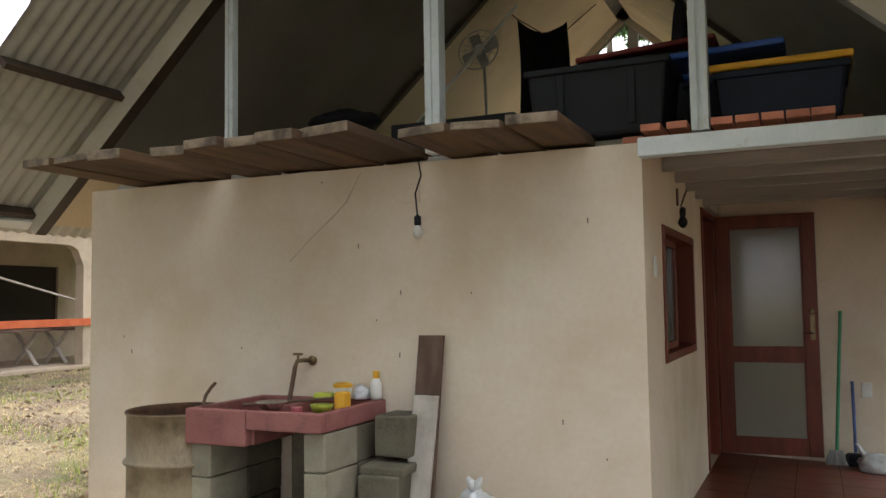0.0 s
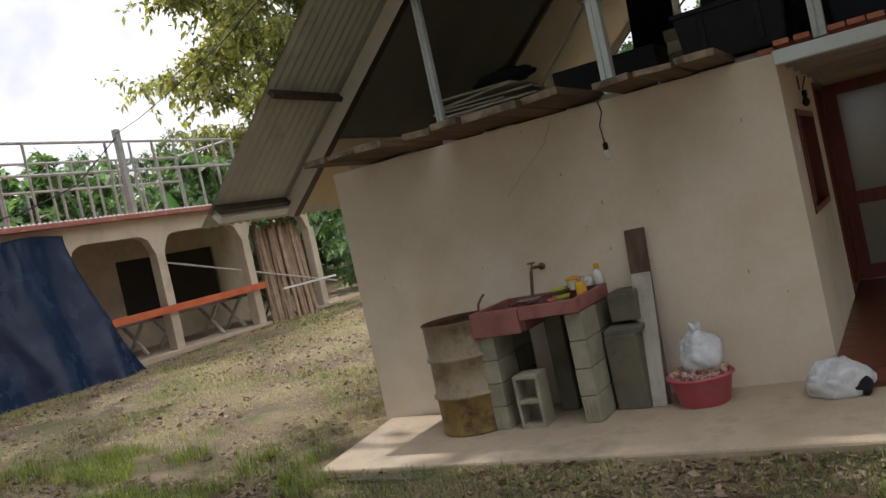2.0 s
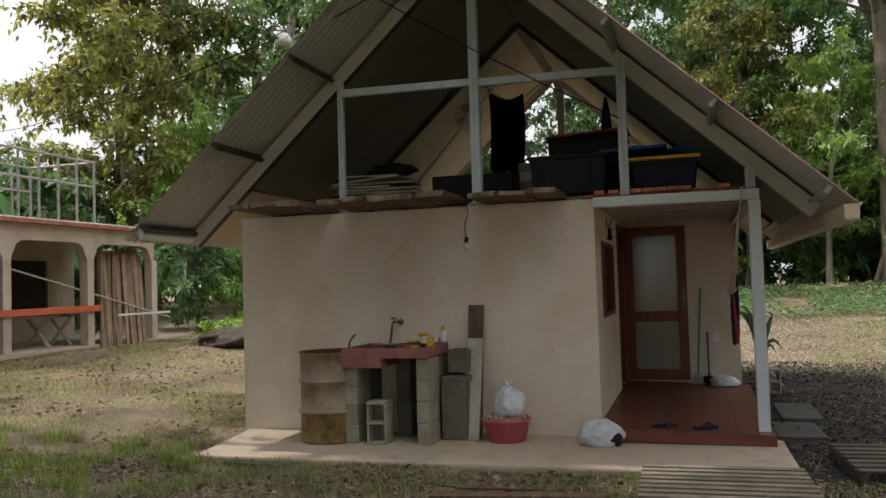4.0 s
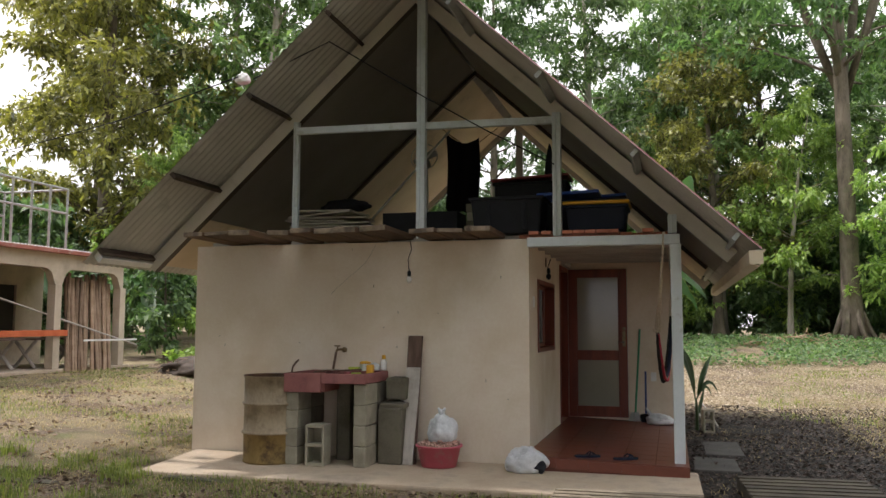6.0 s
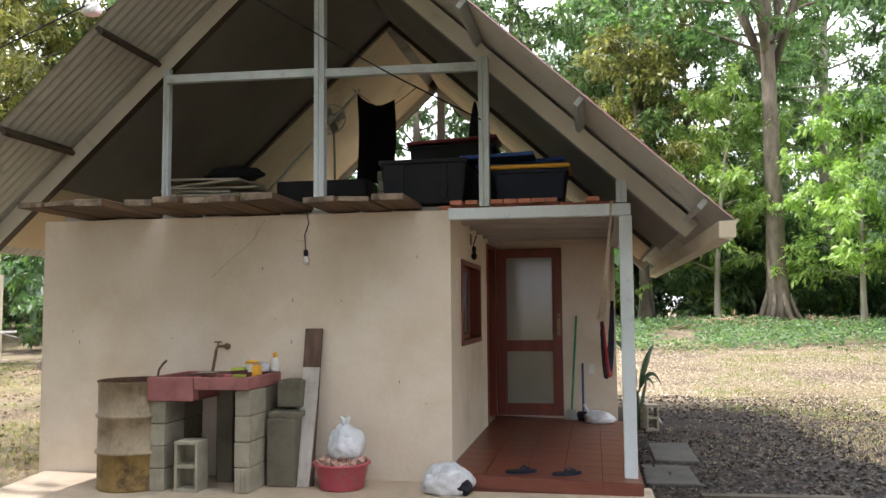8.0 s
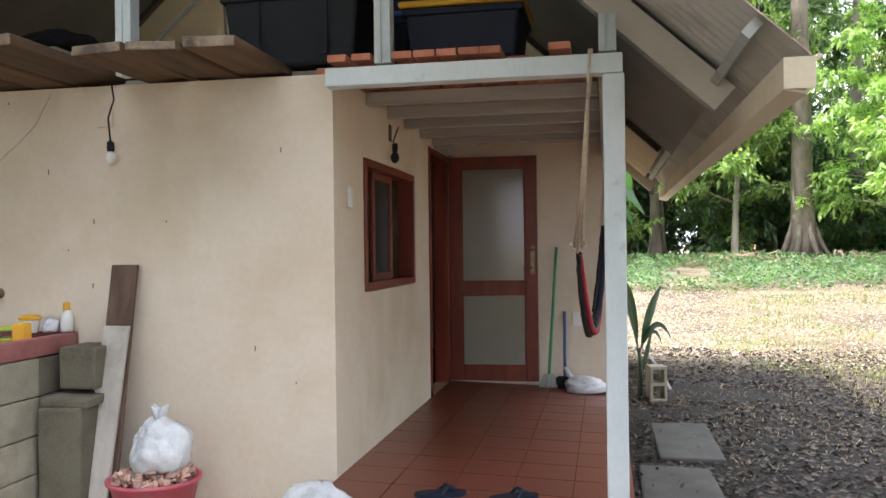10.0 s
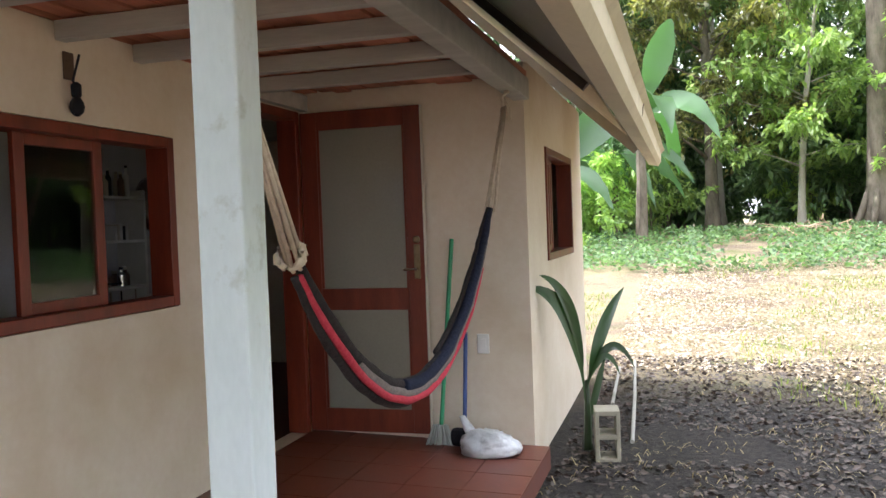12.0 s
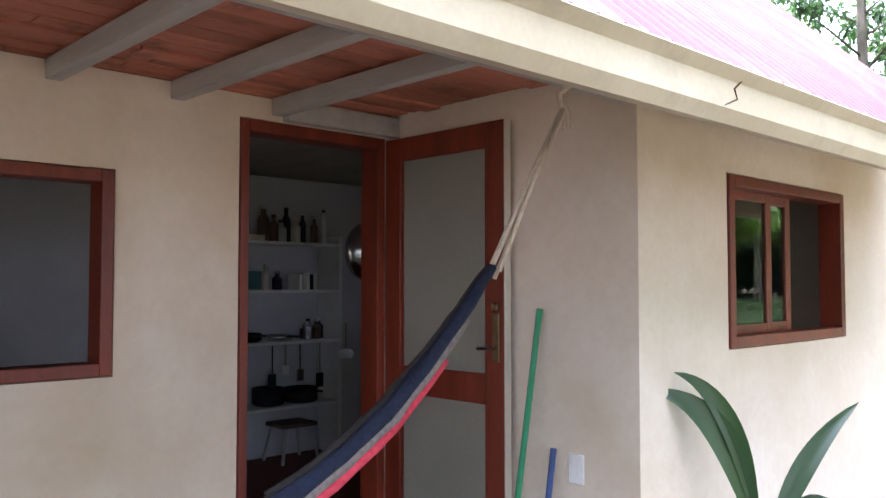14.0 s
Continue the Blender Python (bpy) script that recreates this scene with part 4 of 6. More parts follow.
part("pole", tube([(-1.88, 2.66, 3.68), (-1.87, 2.68, 3.2), (-1.87, 2.68, 2.33)], 0.014, 8), M_STEEL, fan)
part("base", turned([(0.17, 0), (0.17, 0.02), (0.04, 0.05)], (-1.87, 2.68, 2.33), 16), M_WHITEP, fan)
single("loose_pipe", tube([(-2.75, 1.9, 2.40), (-1.52, 2.55, 4.05)], 0.016, 8), M_WHITEP, "thin pale pipe leaning up to the roof", "pipe")
# stored boards and cloths on the left
for i in range(12):
    x0 = -3.28 + 0.05 * ((i * 5) % 4)
    bm = bxm(x0, x0 + 1.20 - 0.11 * (i % 3) - 0.02 * i, 1.0 + 0.02 * (i % 5), 1.5, 2.33 + 0.039 * i, 2.352 + 0.039 * i, 0.004)
    bmesh.ops.rotate(bm, cent=(x0 + 0.5, 1.2, 2.4), matrix=Matrix.Rotation(0.16 * ((i * 7) % 5 - 2) / 2, 3, "Z") @ Matrix.Rotation(0.02 * ((i * 3) % 5 - 2), 3, "Y"), verts=bm.verts)
    single("stacked_panel", bm, M_PALE, "pale panel in a loose stack on the loft boards", "panel", "stacked panels")


def heap(name, at, size, mat, label, cat, seed, amt=0.25):
    bm = bmesh.new()
    bmesh.ops.create_icosphere(bm, subdivisions=4, radius=1.0)
    for v in bm.verts:
        d = noise.noise(v.co * 1.6 + Vector((seed, 0, 0))) * amt + noise.noise(v.co * 4.5 + Vector((0, seed, 0))) * amt * 0.5 + abs(noise.noise(v.co * 9 + Vector((0, 0, seed)))) * amt * 0.25
        v.co *= 1 + d
        v.co.z = max(v.co.z, -0.55) + 0.55
        v.co = Vector((at[0] + v.co.x * size[0], at[1] + v.co.y * size[1], at[2] + v.co.z * size[2]))
    return single(name, bm, mat, label, cat, smooth=True)


heap("rumpled_cloth", (-2.50, 1.22, 2.79), (0.30, 0.2, 0.09), M_CLOTH, "dark rumpled cloth on the stacked panels", "cloth", 2.0)
for x, m in ((-3.40, M_PALE), (-3.28, M_WHITEP)):
    single("scrap", bxm(x, x + 0.10, 0.0, 0.15, 2.32, 2.37 + (0.03 if m is M_PALE else 0), 0.008), m, "pale scrap of timber on the loft edge", "offcut", "loft scraps")
tray = thing("black_tray", "shallow black plastic tray on the loft boards", "tray")
part("base", bxm(-1.85, -0.98, 0.82, 1.22, 2.318, 2.33), M_BLACK, tray)
for a in ((-1.87, -0.96, 0.80, 0.82, 2.318, 2.68), (-1.87, -0.96, 1.22, 1.24, 2.318, 2.68), (-1.87, -1.85, 0.82, 1.22, 2.318, 2.68), (-0.98, -0.96, 0.82, 1.22, 2.318, 2.68)):
    part("side", bxm(*a, 0.004), M_BLACK, tray)
for k in range(5):
    single("small_carton", bxm(-0.99 + 0.012 * (k % 2), -0.72 + 0.01 * (k % 3), 1.34, 1.62, 2.318 + 0.105 * k, 2.42 + 0.105 * k, 0.006), (M_BLOCK, M_PALE)[k % 2], "small pale carton stacked on the loft boards", "carton", "stacked cartons")
# cable under the overhang
bm = bmesh.new()
sweep(bm, [(-2.74, -0.80, 3.90), (-2.35, -0.70, 4.10), (-1.98, -0.60, 4.30), (-1.64, -0.20, 4.12), (-1.07, -0.19, 3.76), (-0.4, -0.2, 3.36), (0.29, -0.16, 2.98)], 0.007, 6)
single("cable", bm, M_CLOTH, "dark cable strung under the roof overhang", "cable")
heap("rag_knot", (-2.80, -0.90, 3.83), (0.07, 0.06, 0.07), M_WHITEP, "pale rag knotted at the roof edge", "rag", 5.0)

# ---- front wall: drum, wash sink, blocks, boards ----
GZ = -0.02


def ribbed_side(bm, x0, x1, y, z0, z1):
    n_ = 4
    for i in range(n_):
        a = x0 + (x1 - x0) * (i + 0.2) / n_
        box(bm, a, a + (x1 - x0) / n_ * 0.6, y - 0.006, y + 0.004, z0 + 0.02, z1 - 0.02)


drum = thing("oil_drum", "old rusty open-topped steel drum, stained yellow below", "drum", at=(-2.585, -0.50, GZ))
prof = [(0.285, 0.0), (0.292, 0.012), (0.286, 0.03), (0.286, 0.28), (0.302, 0.29), (0.307, 0.30), (0.302, 0.31), (0.286, 0.32), (0.286, 0.57), (0.302, 0.58), (0.307, 0.59), (0.302, 0.60), (0.286, 0.61), (0.286, 0.85),
        (0.295, 0.856), (0.297, 0.866), (0.290, 0.872), (0.280, 0.866), (0.278, 0.84), (0.278, 0.32), (0.01, 0.31)]
bm = turned(prof, (0, 0, 0), 40)
for v in bm.verts:
    v.co.xy *= 1 + 0.012 * noise.noise(v.co * 3)
for f in bm.faces:
    c = f.calc_center_median()
    f.material_index = 2 if (c.xy.length < 0.2815 and c.z > 0.30) or c.z > 0.862 else (1 if c.z < 0.29 else 0)
part("shell", bm, (M_DRUM, M_DRUMY, M_RUST), drum, smooth=True)
part("water", turned([(0.274, 0.33), (0.01, 0.335)], (0, 0, 0), 30), M_RUST, drum)

sink = thing("wash_sink", "dusky pink concrete wash sink with stepped front", "sink")
x0, x1, y0, y1, zt = -2.37, -1.50, -0.70, -0.005, 0.885
part("front_panel", bxm(x0, -1.97, y0, y0 + 0.045, 0.695, zt, 0.008), M_SINK, sink)
part("front_panel", bxm(-1.966, x1, y0, y0 + 0.045, 0.785, zt, 0.008), M_SINK, sink)
for a in ((x0, x0 + 0.045, y0 + 0.047, y1, 0.695, zt), (x1 - 0.045, x1, y0 + 0.047, y1, 0.785, zt), (x0 + 0.047, x1 - 0.047, y1 - 0.045, y1, 0.70, zt)):
    part("side_panel", bxm(*a, 0.008), M_SINK, sink)
part("divider", bxm(-1.985, -1.945, y0 + 0.047, y1 - 0.047, 0.70, zt - 0.012, 0.006), M_SINK, sink)
part("basin_floor", bxm(x0 + 0.047, -1.987, y0 + 0.047, y1 - 0.047, 0.695, 0.72), M_SINK, sink)
wb = bmesh.new()
box(wb, -1.943, x1 - 0.047, y0 + 0.047, y1 - 0.047, 0.785, 0.81)
for i in range(9):
    yy = y0 + 0.10 + i * 0.05
    box(wb, -1.90, -1.60, yy, yy + 0.02, 0.808, 0.822, 0.004)
part("washboard", wb, M_SINK, sink)


def block(x0, x1, y0, y1, z0, z1, ribs=False, mat=None):
    bm = bmesh.new()
    box(bm, x0, x1, y0, y1, z0, z1, 0.008)
    for v in bm.verts:
        v.co += noise.noise_vector(v.co * 14) * 0.004
    if ribs:
        ribbed_side(bm, x0, x1, y0, z0, z1)
    return single("ribbed_block" if ribs else "concrete_block", bm, mat or M_BLOCK, "yellowish ribbed hollow block at the pillar's foot" if ribs else "grey concrete block in the sink's pillar", "block", "sink pillar blocks")


for px, top in ((-2.355, 0.692), (-1.635, 0.782)):
    n_ = 4
    h_ = (top - GZ) / n_
    for k in range(n_):
        for d, (ya, yb) in enumerate(((-0.665, -0.335), (-0.33, -0.01))):
            j = R4.uniform(-0.006, 0.006)
            # rear blocks take the dark concrete to paint in the shade under the sink
            block(px + j, px + 0.128 + j, ya, yb, GZ + k * h_, GZ + (k + 1) * h_ - 0.004, ribs=(k == 0 and d == 0), mat=M_MOSSYSHADE if d else None)
# hollow block standing on end under the sink
hb = bmesh.new()
for a in ((-2.13, -2.105, 0, 0.40), (-1.955, -1.93, 0, 0.40)):
    box(hb, a[0], a[1], -0.69, -0.50, GZ + a[2], GZ + a[3], 0.005)
for z in (0.0, 0.185, 0.37):
    box(hb, -2.106, -1.954, -0.69, -0.50, GZ + z, GZ + z + 0.032, 0.004)
box(hb, -2.106, -1.954, -0.54, -0.50, GZ + 0.03, GZ + 0.37)
single("hollow_block", hb, M_BLOCK, "pale hollow concrete block standing on end under the sink", "block")
bm = bxm(-1.97, -1.82, -0.28, -0.02, GZ, 0.77, 0.012)
single("concrete_pier", bm, M_MOSSYSHADE, "dark concrete pier under the sink", "pier")
bm = bxm(-1.475, -1.225, -0.40, -0.05, GZ, 0.53, 0.015)
crumple(bm, 0.008, 9)
single("concrete_box", bm, M_MOSSYSHADE, "mossy concrete box beside the sink", "block")
bm = bxm(-1.47, -1.20, -0.38, -0.06, 0.0, 0.05, 0.012)
bmesh.ops.transform(bm, matrix=Matrix.Translation((0, 0, 0.545)) @ Matrix.Rotation(0.05, 4, "X"), verts=bm.verts)
single("stone_slab", bm, M_MOSSYSHADE, "chipped stone slab lying on a concrete box", "slab")
bm = bxm(-1.43, -1.22, -0.28, -0.03, 0.61, 0.83, 0.012)
single("concrete_block", bm, M_MOSSYSHADE, "dark weathered concrete block on a slab", "block")


def leaning(name, x, w, zt_, zb, yb, yt, th, mat, label, lean=0.0):
    bm = bmesh.new()
    box(bm, -w / 2, w / 2, 0, th, 0, 1, 0.004)
    for v in bm.verts:
        f = v.co.z
        v.co = Vector((x + v.co.x + lean * f, yb + (yt - yb) * f + v.co.y, zb + (zt_ - zb) * f))
    return single(name, bm, mat, label, "board", "leaning boards")


M_GREYPLANK = material("grey_weathered_plank", (0.40, 0.37, 0.33), (0.52, 0.49, 0.44), 4, 0.85, bump=0.2, stretch=(4, 4, 0.4), stain=(0.3, 0.27, 0.23), stain_scale=4)
M_BROWNPLANK = material("dark_brown_plank", (0.085, 0.05, 0.035), (0.15, 0.095, 0.07), 4, 0.8, bump=0.3, stretch=(4, 4, 0.4))
leaning("leaning_board", -1.175, 0.155, 1.255, GZ, -0.32, -0.035, 0.022, M_BROWNPLANK, "dark brown board leaning on the front wall", -0.02)
leaning("leaning_board", -1.195, 0.15, 0.93, GZ, -0.36, -0.145, 0.02, M_GREYPLANK, "pale grey board leaning against a brown one", 0.015)
leaning("leaning_board", -1.285, 0.05, 0.62, GZ, -0.30, -0.16, 0.02, M_GREYPLANK, "narrow grey strip leaning on the wall")

tub = thing("plastic_tub", "dull pink plastic tub full of rubble", "tub", at=(-0.85, -0.34, GZ))
part("bowl", turned([(0.165, 0.0), (0.175, 0.01), (0.215, 0.19), (0.235, 0.195), (0.235, 0.21), (0.212, 0.21), (0.17, 0.03), (0.01, 0.02)], (0, 0, 0), 32), M_TUB, tub, smooth=True)
bm = bmesh.new()
for i in range(150):
    a, r_ = R4.uniform(0, 6.28), 0.20 * math.sqrt(R4.random())
    vs = bmesh.ops.create_cube(bm, size=1)["verts"]
    s_ = R4.uniform(0.02, 0.055)
    bmesh.ops.transform(bm, matrix=Matrix.Translation((r_ * math.cos(a), r_ * math.sin(a), 0.20 + 0.055 * (1 - r_ / 0.2) + R4.uniform(-0.02, 0.02))) @ Euler((R4.uniform(0, 6), R4.uniform(0, 6), R4.uniform(0, 6))).to_matrix().to_4x4() @ Matrix.Diagonal((s_, s_ * 0.8, s_ * 0.4, 1)), verts=vs)
rub = single("rubble", bm, M_RUBBLE, "broken terracotta and plaster chips heaped in the tub", "rubble", kind="stuff")
rub.matrix_basis = Matrix.Translation((-0.85, -0.34, GZ))


def tied_bag(at, size, seed, label, knot=True):
    ob = thing("plastic_bag", label, "plastic bag", at=at)
    bm = bmesh.new()
    bmesh.ops.create_icosphere(bm, subdivisions=4, radius=1.0)
    for v in bm.verts:
        a = math.atan2(v.co.y, v.co.x)
        d = 0.24 * noise.noise(v.co * 1.3 + Vector((seed, 0, 0))) + 0.22 * (0.3 - abs(noise.noise(v.co * 2.6 + Vector((seed, 2, 0))))) + 0.12 * (0.25 - abs(noise.noise(v.co * 6 + Vector((2, seed, 0))))) + 0.06 * math.sin(a * 11 + seed) * max(0, v.co.z)
        v.co *= 1 + d
        if v.co.z < -0.6:
            v.co.z = -0.6
        v.co = Vector((v.co.x * size[0], v.co.y * size[1], (v.co.z + 0.6) * size[2]))
    part("sack", bm, M_BAG, ob, smooth=True)
    if knot:
        bm = bmesh.new()
        for k in range(4):
            a = k * 1.6 + seed
            sweep(bm, [(0, 0, size[2] * 1.5), (math.cos(a) * 0.02, math.sin(a) * 0.02, size[2] * 1.5 + 0.05), (math.cos(a) * 0.05, math.sin(a) * 0.04, size[2] * 1.5 + 0.08)], [0.018, 0.022, 0.006], 6)
        part("tied_top", bm, M_BAG, ob, smooth=True)
    return ob


tied_bag((-0.83, -0.32, 0.225), (0.145, 0.125, 0.16), 1.0, "knotted white plastic bag on the tub of rubble")
b2 = tied_bag((0.03, -0.42, GZ), (0.19, 0.14, 0.14), 4.0, "crumpled white shopping bag on the concrete", False)
bm = bmesh.new()
bmesh.ops.create_icosphere(bm, subdivisions=3, radius=0.07)
crumple(bm, 0.03, 18)
bmesh.ops.scale(bm, vec=(0.9, 1.0, 0.8), verts=bm.verts)
bmesh.ops.translate(bm, vec=(0.135, -0.045, 0.062), verts=bm.verts)
part("contents", bm, M_CLOTH, b2, "dark contents showing at the mouth", True)

# tap and pipe
tap = thing("water_tap", "brass garden tap on the wall with a brown hose", "tap")
part("wall_flange", turned([(0.03, 0), (0.03, 0.01), (0.014, 0.02)], (0, 0, 0), 14), M_BRASS, tap).matrix_basis = Matrix.Translation((-2.00, -0.002, 1.10)) @ Matrix.Rotation(radians(90), 4, "X")
part("spout", tube([(-2.00, -0.01, 1.10), (-2.03, -0.06, 1.105), (-2.055, -0.09, 1.10), (-2.06, -0.10, 1.07)], 0.013, 10), M_BRASS, tap)
part("grip", bxm(-2.085, -2.02, -0.095, -0.075, 1.135, 1.15, 0.004), M_BRASS, tap)
part("stem", tube([(-2.05, -0.085, 1.10), (-2.05, -0.085, 1.14)], 0.008, 8), M_BRASS, tap)
part("hose", tube([(-2.06, -0.10, 1.075), (-2.065, -0.115, 1.0), (-2.085, -0.14, 0.83)], 0.014, 8), M_DKPIPE, tap, "brown hose into the sink")
# things on the sink
single("bent_rod", tube([(-2.33, -0.60, 0.888), (-2.33, -0.58, 0.94), (-2.30, -0.57, 0.985), (-2.27, -0.57, 1.01)], 0.010, 8), M_DKPIPE, "rusty bent rod standing in the sink's rim", "rod")
single("metal_bowl", turned([(0.05, 0), (0.085, 0.035), (0.09, 0.04), (0.08, 0.037), (0.045, 0.008)], (-1.93, -0.52, 0.875), 24), M_STEELSH, "shallow steel bowl on the sink divider", "bowl", smooth=True)
single("dish_sponge", bxm(-1.90, -1.78, -0.16, -0.08, 0.888, 0.925, 0.012), M_LIME, "lime green scouring pad on the sink's back rim", "sponge")
single("dish_soap_bowl", turned([(0.05, 0), (0.065, 0.03), (0.068, 0.045), (0.01, 0.04)], (-1.80, -0.22, 0.826), 20), M_LIME, "round lime green soap dish", "dish", smooth=True)
cup = thing("yellow_tub", "white tub with a yellow lid", "tub", at=(-1.72, -0.12, 0.888))
part("cup", turned([(0.04, 0), (0.055, 0.07)], (0, 0, 0), 18), M_WHITEP, cup)
part("lid", turned([(0.058, 0.072), (0.06, 0.088), (0.03, 0.1)], (0, 0, 0), 18), M_YELLOW, cup, "yellow lid")
bm = bxm(-1.60, -1.535, -0.42, -0.34, 0.81, 0.965, 0.012)
single("yellow_brush", bm, M_YELLOW, "yellow plastic scrubbing brush standing in the sink", "brush")
bot = thing("soap_bottle", "white squeeze bottle with yellow cap on the rim", "bottle", at=(-1.535, -0.06, 0.888))
part("bottle_body", turned([(0.03, 0), (0.034, 0.02), (0.034, 0.09), (0.018, 0.12)], (0, 0, 0), 16), M_WHITEP, bot, smooth=True)
part("cap", turned([(0.02, 0.122), (0.02, 0.16), (0.01, 0.165)], (0, 0, 0), 14), M_YELLOW, bot, "yellow cap")
tied_bag((-1.63, -0.06, 0.888), (0.05, 0.04, 0.05), 9.0, "small clear plastic bag on the sink rim", False)
single("pink_cup", turned([(0.03, 0), (0.035, 0.05), (0.033, 0.055)], (-1.73, -0.58, 0.845), 16), M_TUB, "small pink cup at the sink's front", "cup")
single("stick", tube([(-2.1, -0.55, 0.893), (-1.75, -0.15, 0.90)], 0.009, 6), M_BROWNPLANK, "thin stick laid across the sink", "stick")

# old plugs and scuffs on the front wall
for i, (x, z) in enumerate(((-1.68, 1.78), (-1.93, 2.18), (-0.29, 1.86), (-0.96, 1.49), (-1.40, 1.50), (-1.56, 1.34), (-1.41, 1.14), (-3.51, 1.24), (-3.44, 1.14), (-2.53, 1.17), (-0.45, 0.80), (-0.22, 0.62))):
    h_ = 0.006 if i % 2 else 0.014
    part("wall_plug", bxm(x - 0.003, x + 0.003, -0.003, 0.001, z - h_, z + h_, 0.001), M_MOSSYSHADE, bpy.data.objects["wall_front"])
part("crack", tube([(-1.66, -0.0005, 2.22), (-1.76, -0.0005, 2.05), (-1.86, -0.0005, 1.96), (-1.99, -0.0005, 1.86), (-2.17, -0.0005, 1.70)], 0.0012, 4), M_MOSSYSHADE, bpy.data.objects["wall_front"], "hairline crack in the plaster")
# bulbs, switch, outlets


def hanging_bulb(x, y, z, top, label):
    ob = thing("hanging_bulb", label, "light bulb")
    part("wire", tube([(x + 0.01, y, top), (x + 0.03, y - 0.01, (top + z) / 2 + 0.1), (x - 0.01, y - 0.005, (top + z) / 2), (x, y, z + 0.05)], 0.005, 5), M_CLOTH, ob)
    part("socket", turned([(0.016, 0), (0.02, 0.01), (0.02, 0.05), (0.008, 0.06)], (x, y, z), 12), M_BLACK, ob)
    bm = turned([(0.008, -0.075), (0.024, -0.06), (0.03, -0.04), (0.026, -0.02), (0.014, 0.0)], (x, y, z), 14)
    part("bulb", bm, M_WHITEP if y < 0 else M_BLACK, ob, "pale glass bulb" if y < 0 else "black bulb", smooth=True)
    return ob


hanging_bulb(-1.27, -0.035, 1.88, 2.25, "bare bulb in a black socket hanging on the front wall")
single("wire_slot", bxm(0.001, 0.010, 1.15, 1.205, 2.04, 2.15, 0.002), M_DKPIPE, "dark open wiring slot above the window", "box")
hanging_bulb(0.035, 1.18, 1.97, 2.10, "bare black bulb socket hanging beside the window")
single("junction_box", bxm(-1.36, -1.27, -0.012, -0.002, 2.02, 2.11, 0.003), M_WALL, "painted-over junction box on the front wall", "box")


def plate(name, c, along, w, h, label):
    ob = thing(name, label, "socket")
    x, y, z = c
    if along == "y":
        part("cover", bxm(x + 0.002, x + 0.012, y - w / 2, y + w / 2, z - h / 2, z + h / 2, 0.004), M_WHITEP, ob)
        part("insert", bxm(x + 0.0125, x + 0.016, y - w / 4, y + w / 4, z - h / 4, z + h / 4, 0.001), M_WHITEP, ob)
    else:
        part("cover", bxm(x - w / 2, x + w / 2, y - 0.012, y - 0.002, z - h / 2, z + h / 2, 0.004), M_WHITEP, ob)
        part("insert", bxm(x - w / 4, x + w / 4, y - 0.016, y - 0.0125, z - h / 4, z + h / 4, 0.001), M_WHITEP, ob)


plate("light_switch", (0.0, 0.265, 1.615), "y", 0.07, 0.115, "white light switch on the porch wall")
plate("wall_outlet", (1.145, 3.28, 0.685), "x", 0.075, 0.12, "white wall outlet at the back of the porch")

# ---- windows and door ----


def window(name, x, y0, y1, z0, z1, label, panes, face=0.0):
    """A timber sliding window in a wall that faces +x; panes: (y0, y1, x offset, glass?)."""
    ob = thing(name, label, "window", kind="structure")
    d = 0.11
    for a in ((x - d, x + face, y0, y0 + 0.05, z0, z1), (x - d, x + face, y1 - 0.05, y1, z0, z1), (x - d, x + face, y0 + 0.05, y1 - 0.05, z1 - 0.05, z1), (x - d, x + face, y0 + 0.05, y1 - 0.05, z0, z0 + 0.05)):
        part("frame", bxm(*a, 0.004), M_WOOD, ob)
    for ya, yb, off in panes:
        s_ = part("sash", bxm(x - off - 0.025, x - off, ya, ya + 0.055, z0 + 0.05, z1 - 0.05, 0.003), M_WOOD, ob)
        part("stile", bxm(x - off - 0.025, x - off, yb - 0.055, yb, z0 + 0.05, z1 - 0.05, 0.003), M_WOOD, ob)
        part("rail", bxm(x - off - 0.025, x - off, ya + 0.055, yb - 0.055, z1 - 0.095, z1 - 0.05, 0.003), M_WOOD, ob)
        part("rail", bxm(x - off - 0.025, x - off, ya + 0.055, yb - 0.055, z0 + 0.05, z0 + 0.095, 0.003), M_WOOD, ob)
        g = part("pane", bxm(x - off - 0.015, x - off - 0.010, ya + 0.055, yb - 0.055, z0 + 0.095, z1 - 0.095), M_GLASS, ob)
        g.visible_shadow = False
    return ob


window("window_1", 0.0, 0.555, 1.855, 1.075, 1.87, "dark red-brown timber sliding window, partly open", [(0.93, 1.42, 0.05)], 0.012)
window("window_2", 1.44, 3.985, 5.275, 1.145, 1.915, "brown timber sliding window pushed half open", [(4.03, 4.52, 0.05), (4.42, 4.80, 0.08)], 0.012)

door = thing("door_1", "open red-brown timber door with two frosted glass panels", "door", kind="structure")
DY, Z0, Z1 = 3.235, 0.135, 2.145
for a in ((0.015, 0.125, Z0, Z1), (0.705, 0.81, Z0, Z1)):
    part("stile", bxm(a[0], a[1], DY - 0.02, DY + 0.02, a[2], a[3], 0.004), M_WOOD, door)
for za, zb in ((Z0, 0.28), (0.90, 1.035), (2.03, Z1)):
    part("rail", bxm(0.125, 0.705, DY - 0.019, DY + 0.019, za, zb, 0.004), M_WOOD, door)
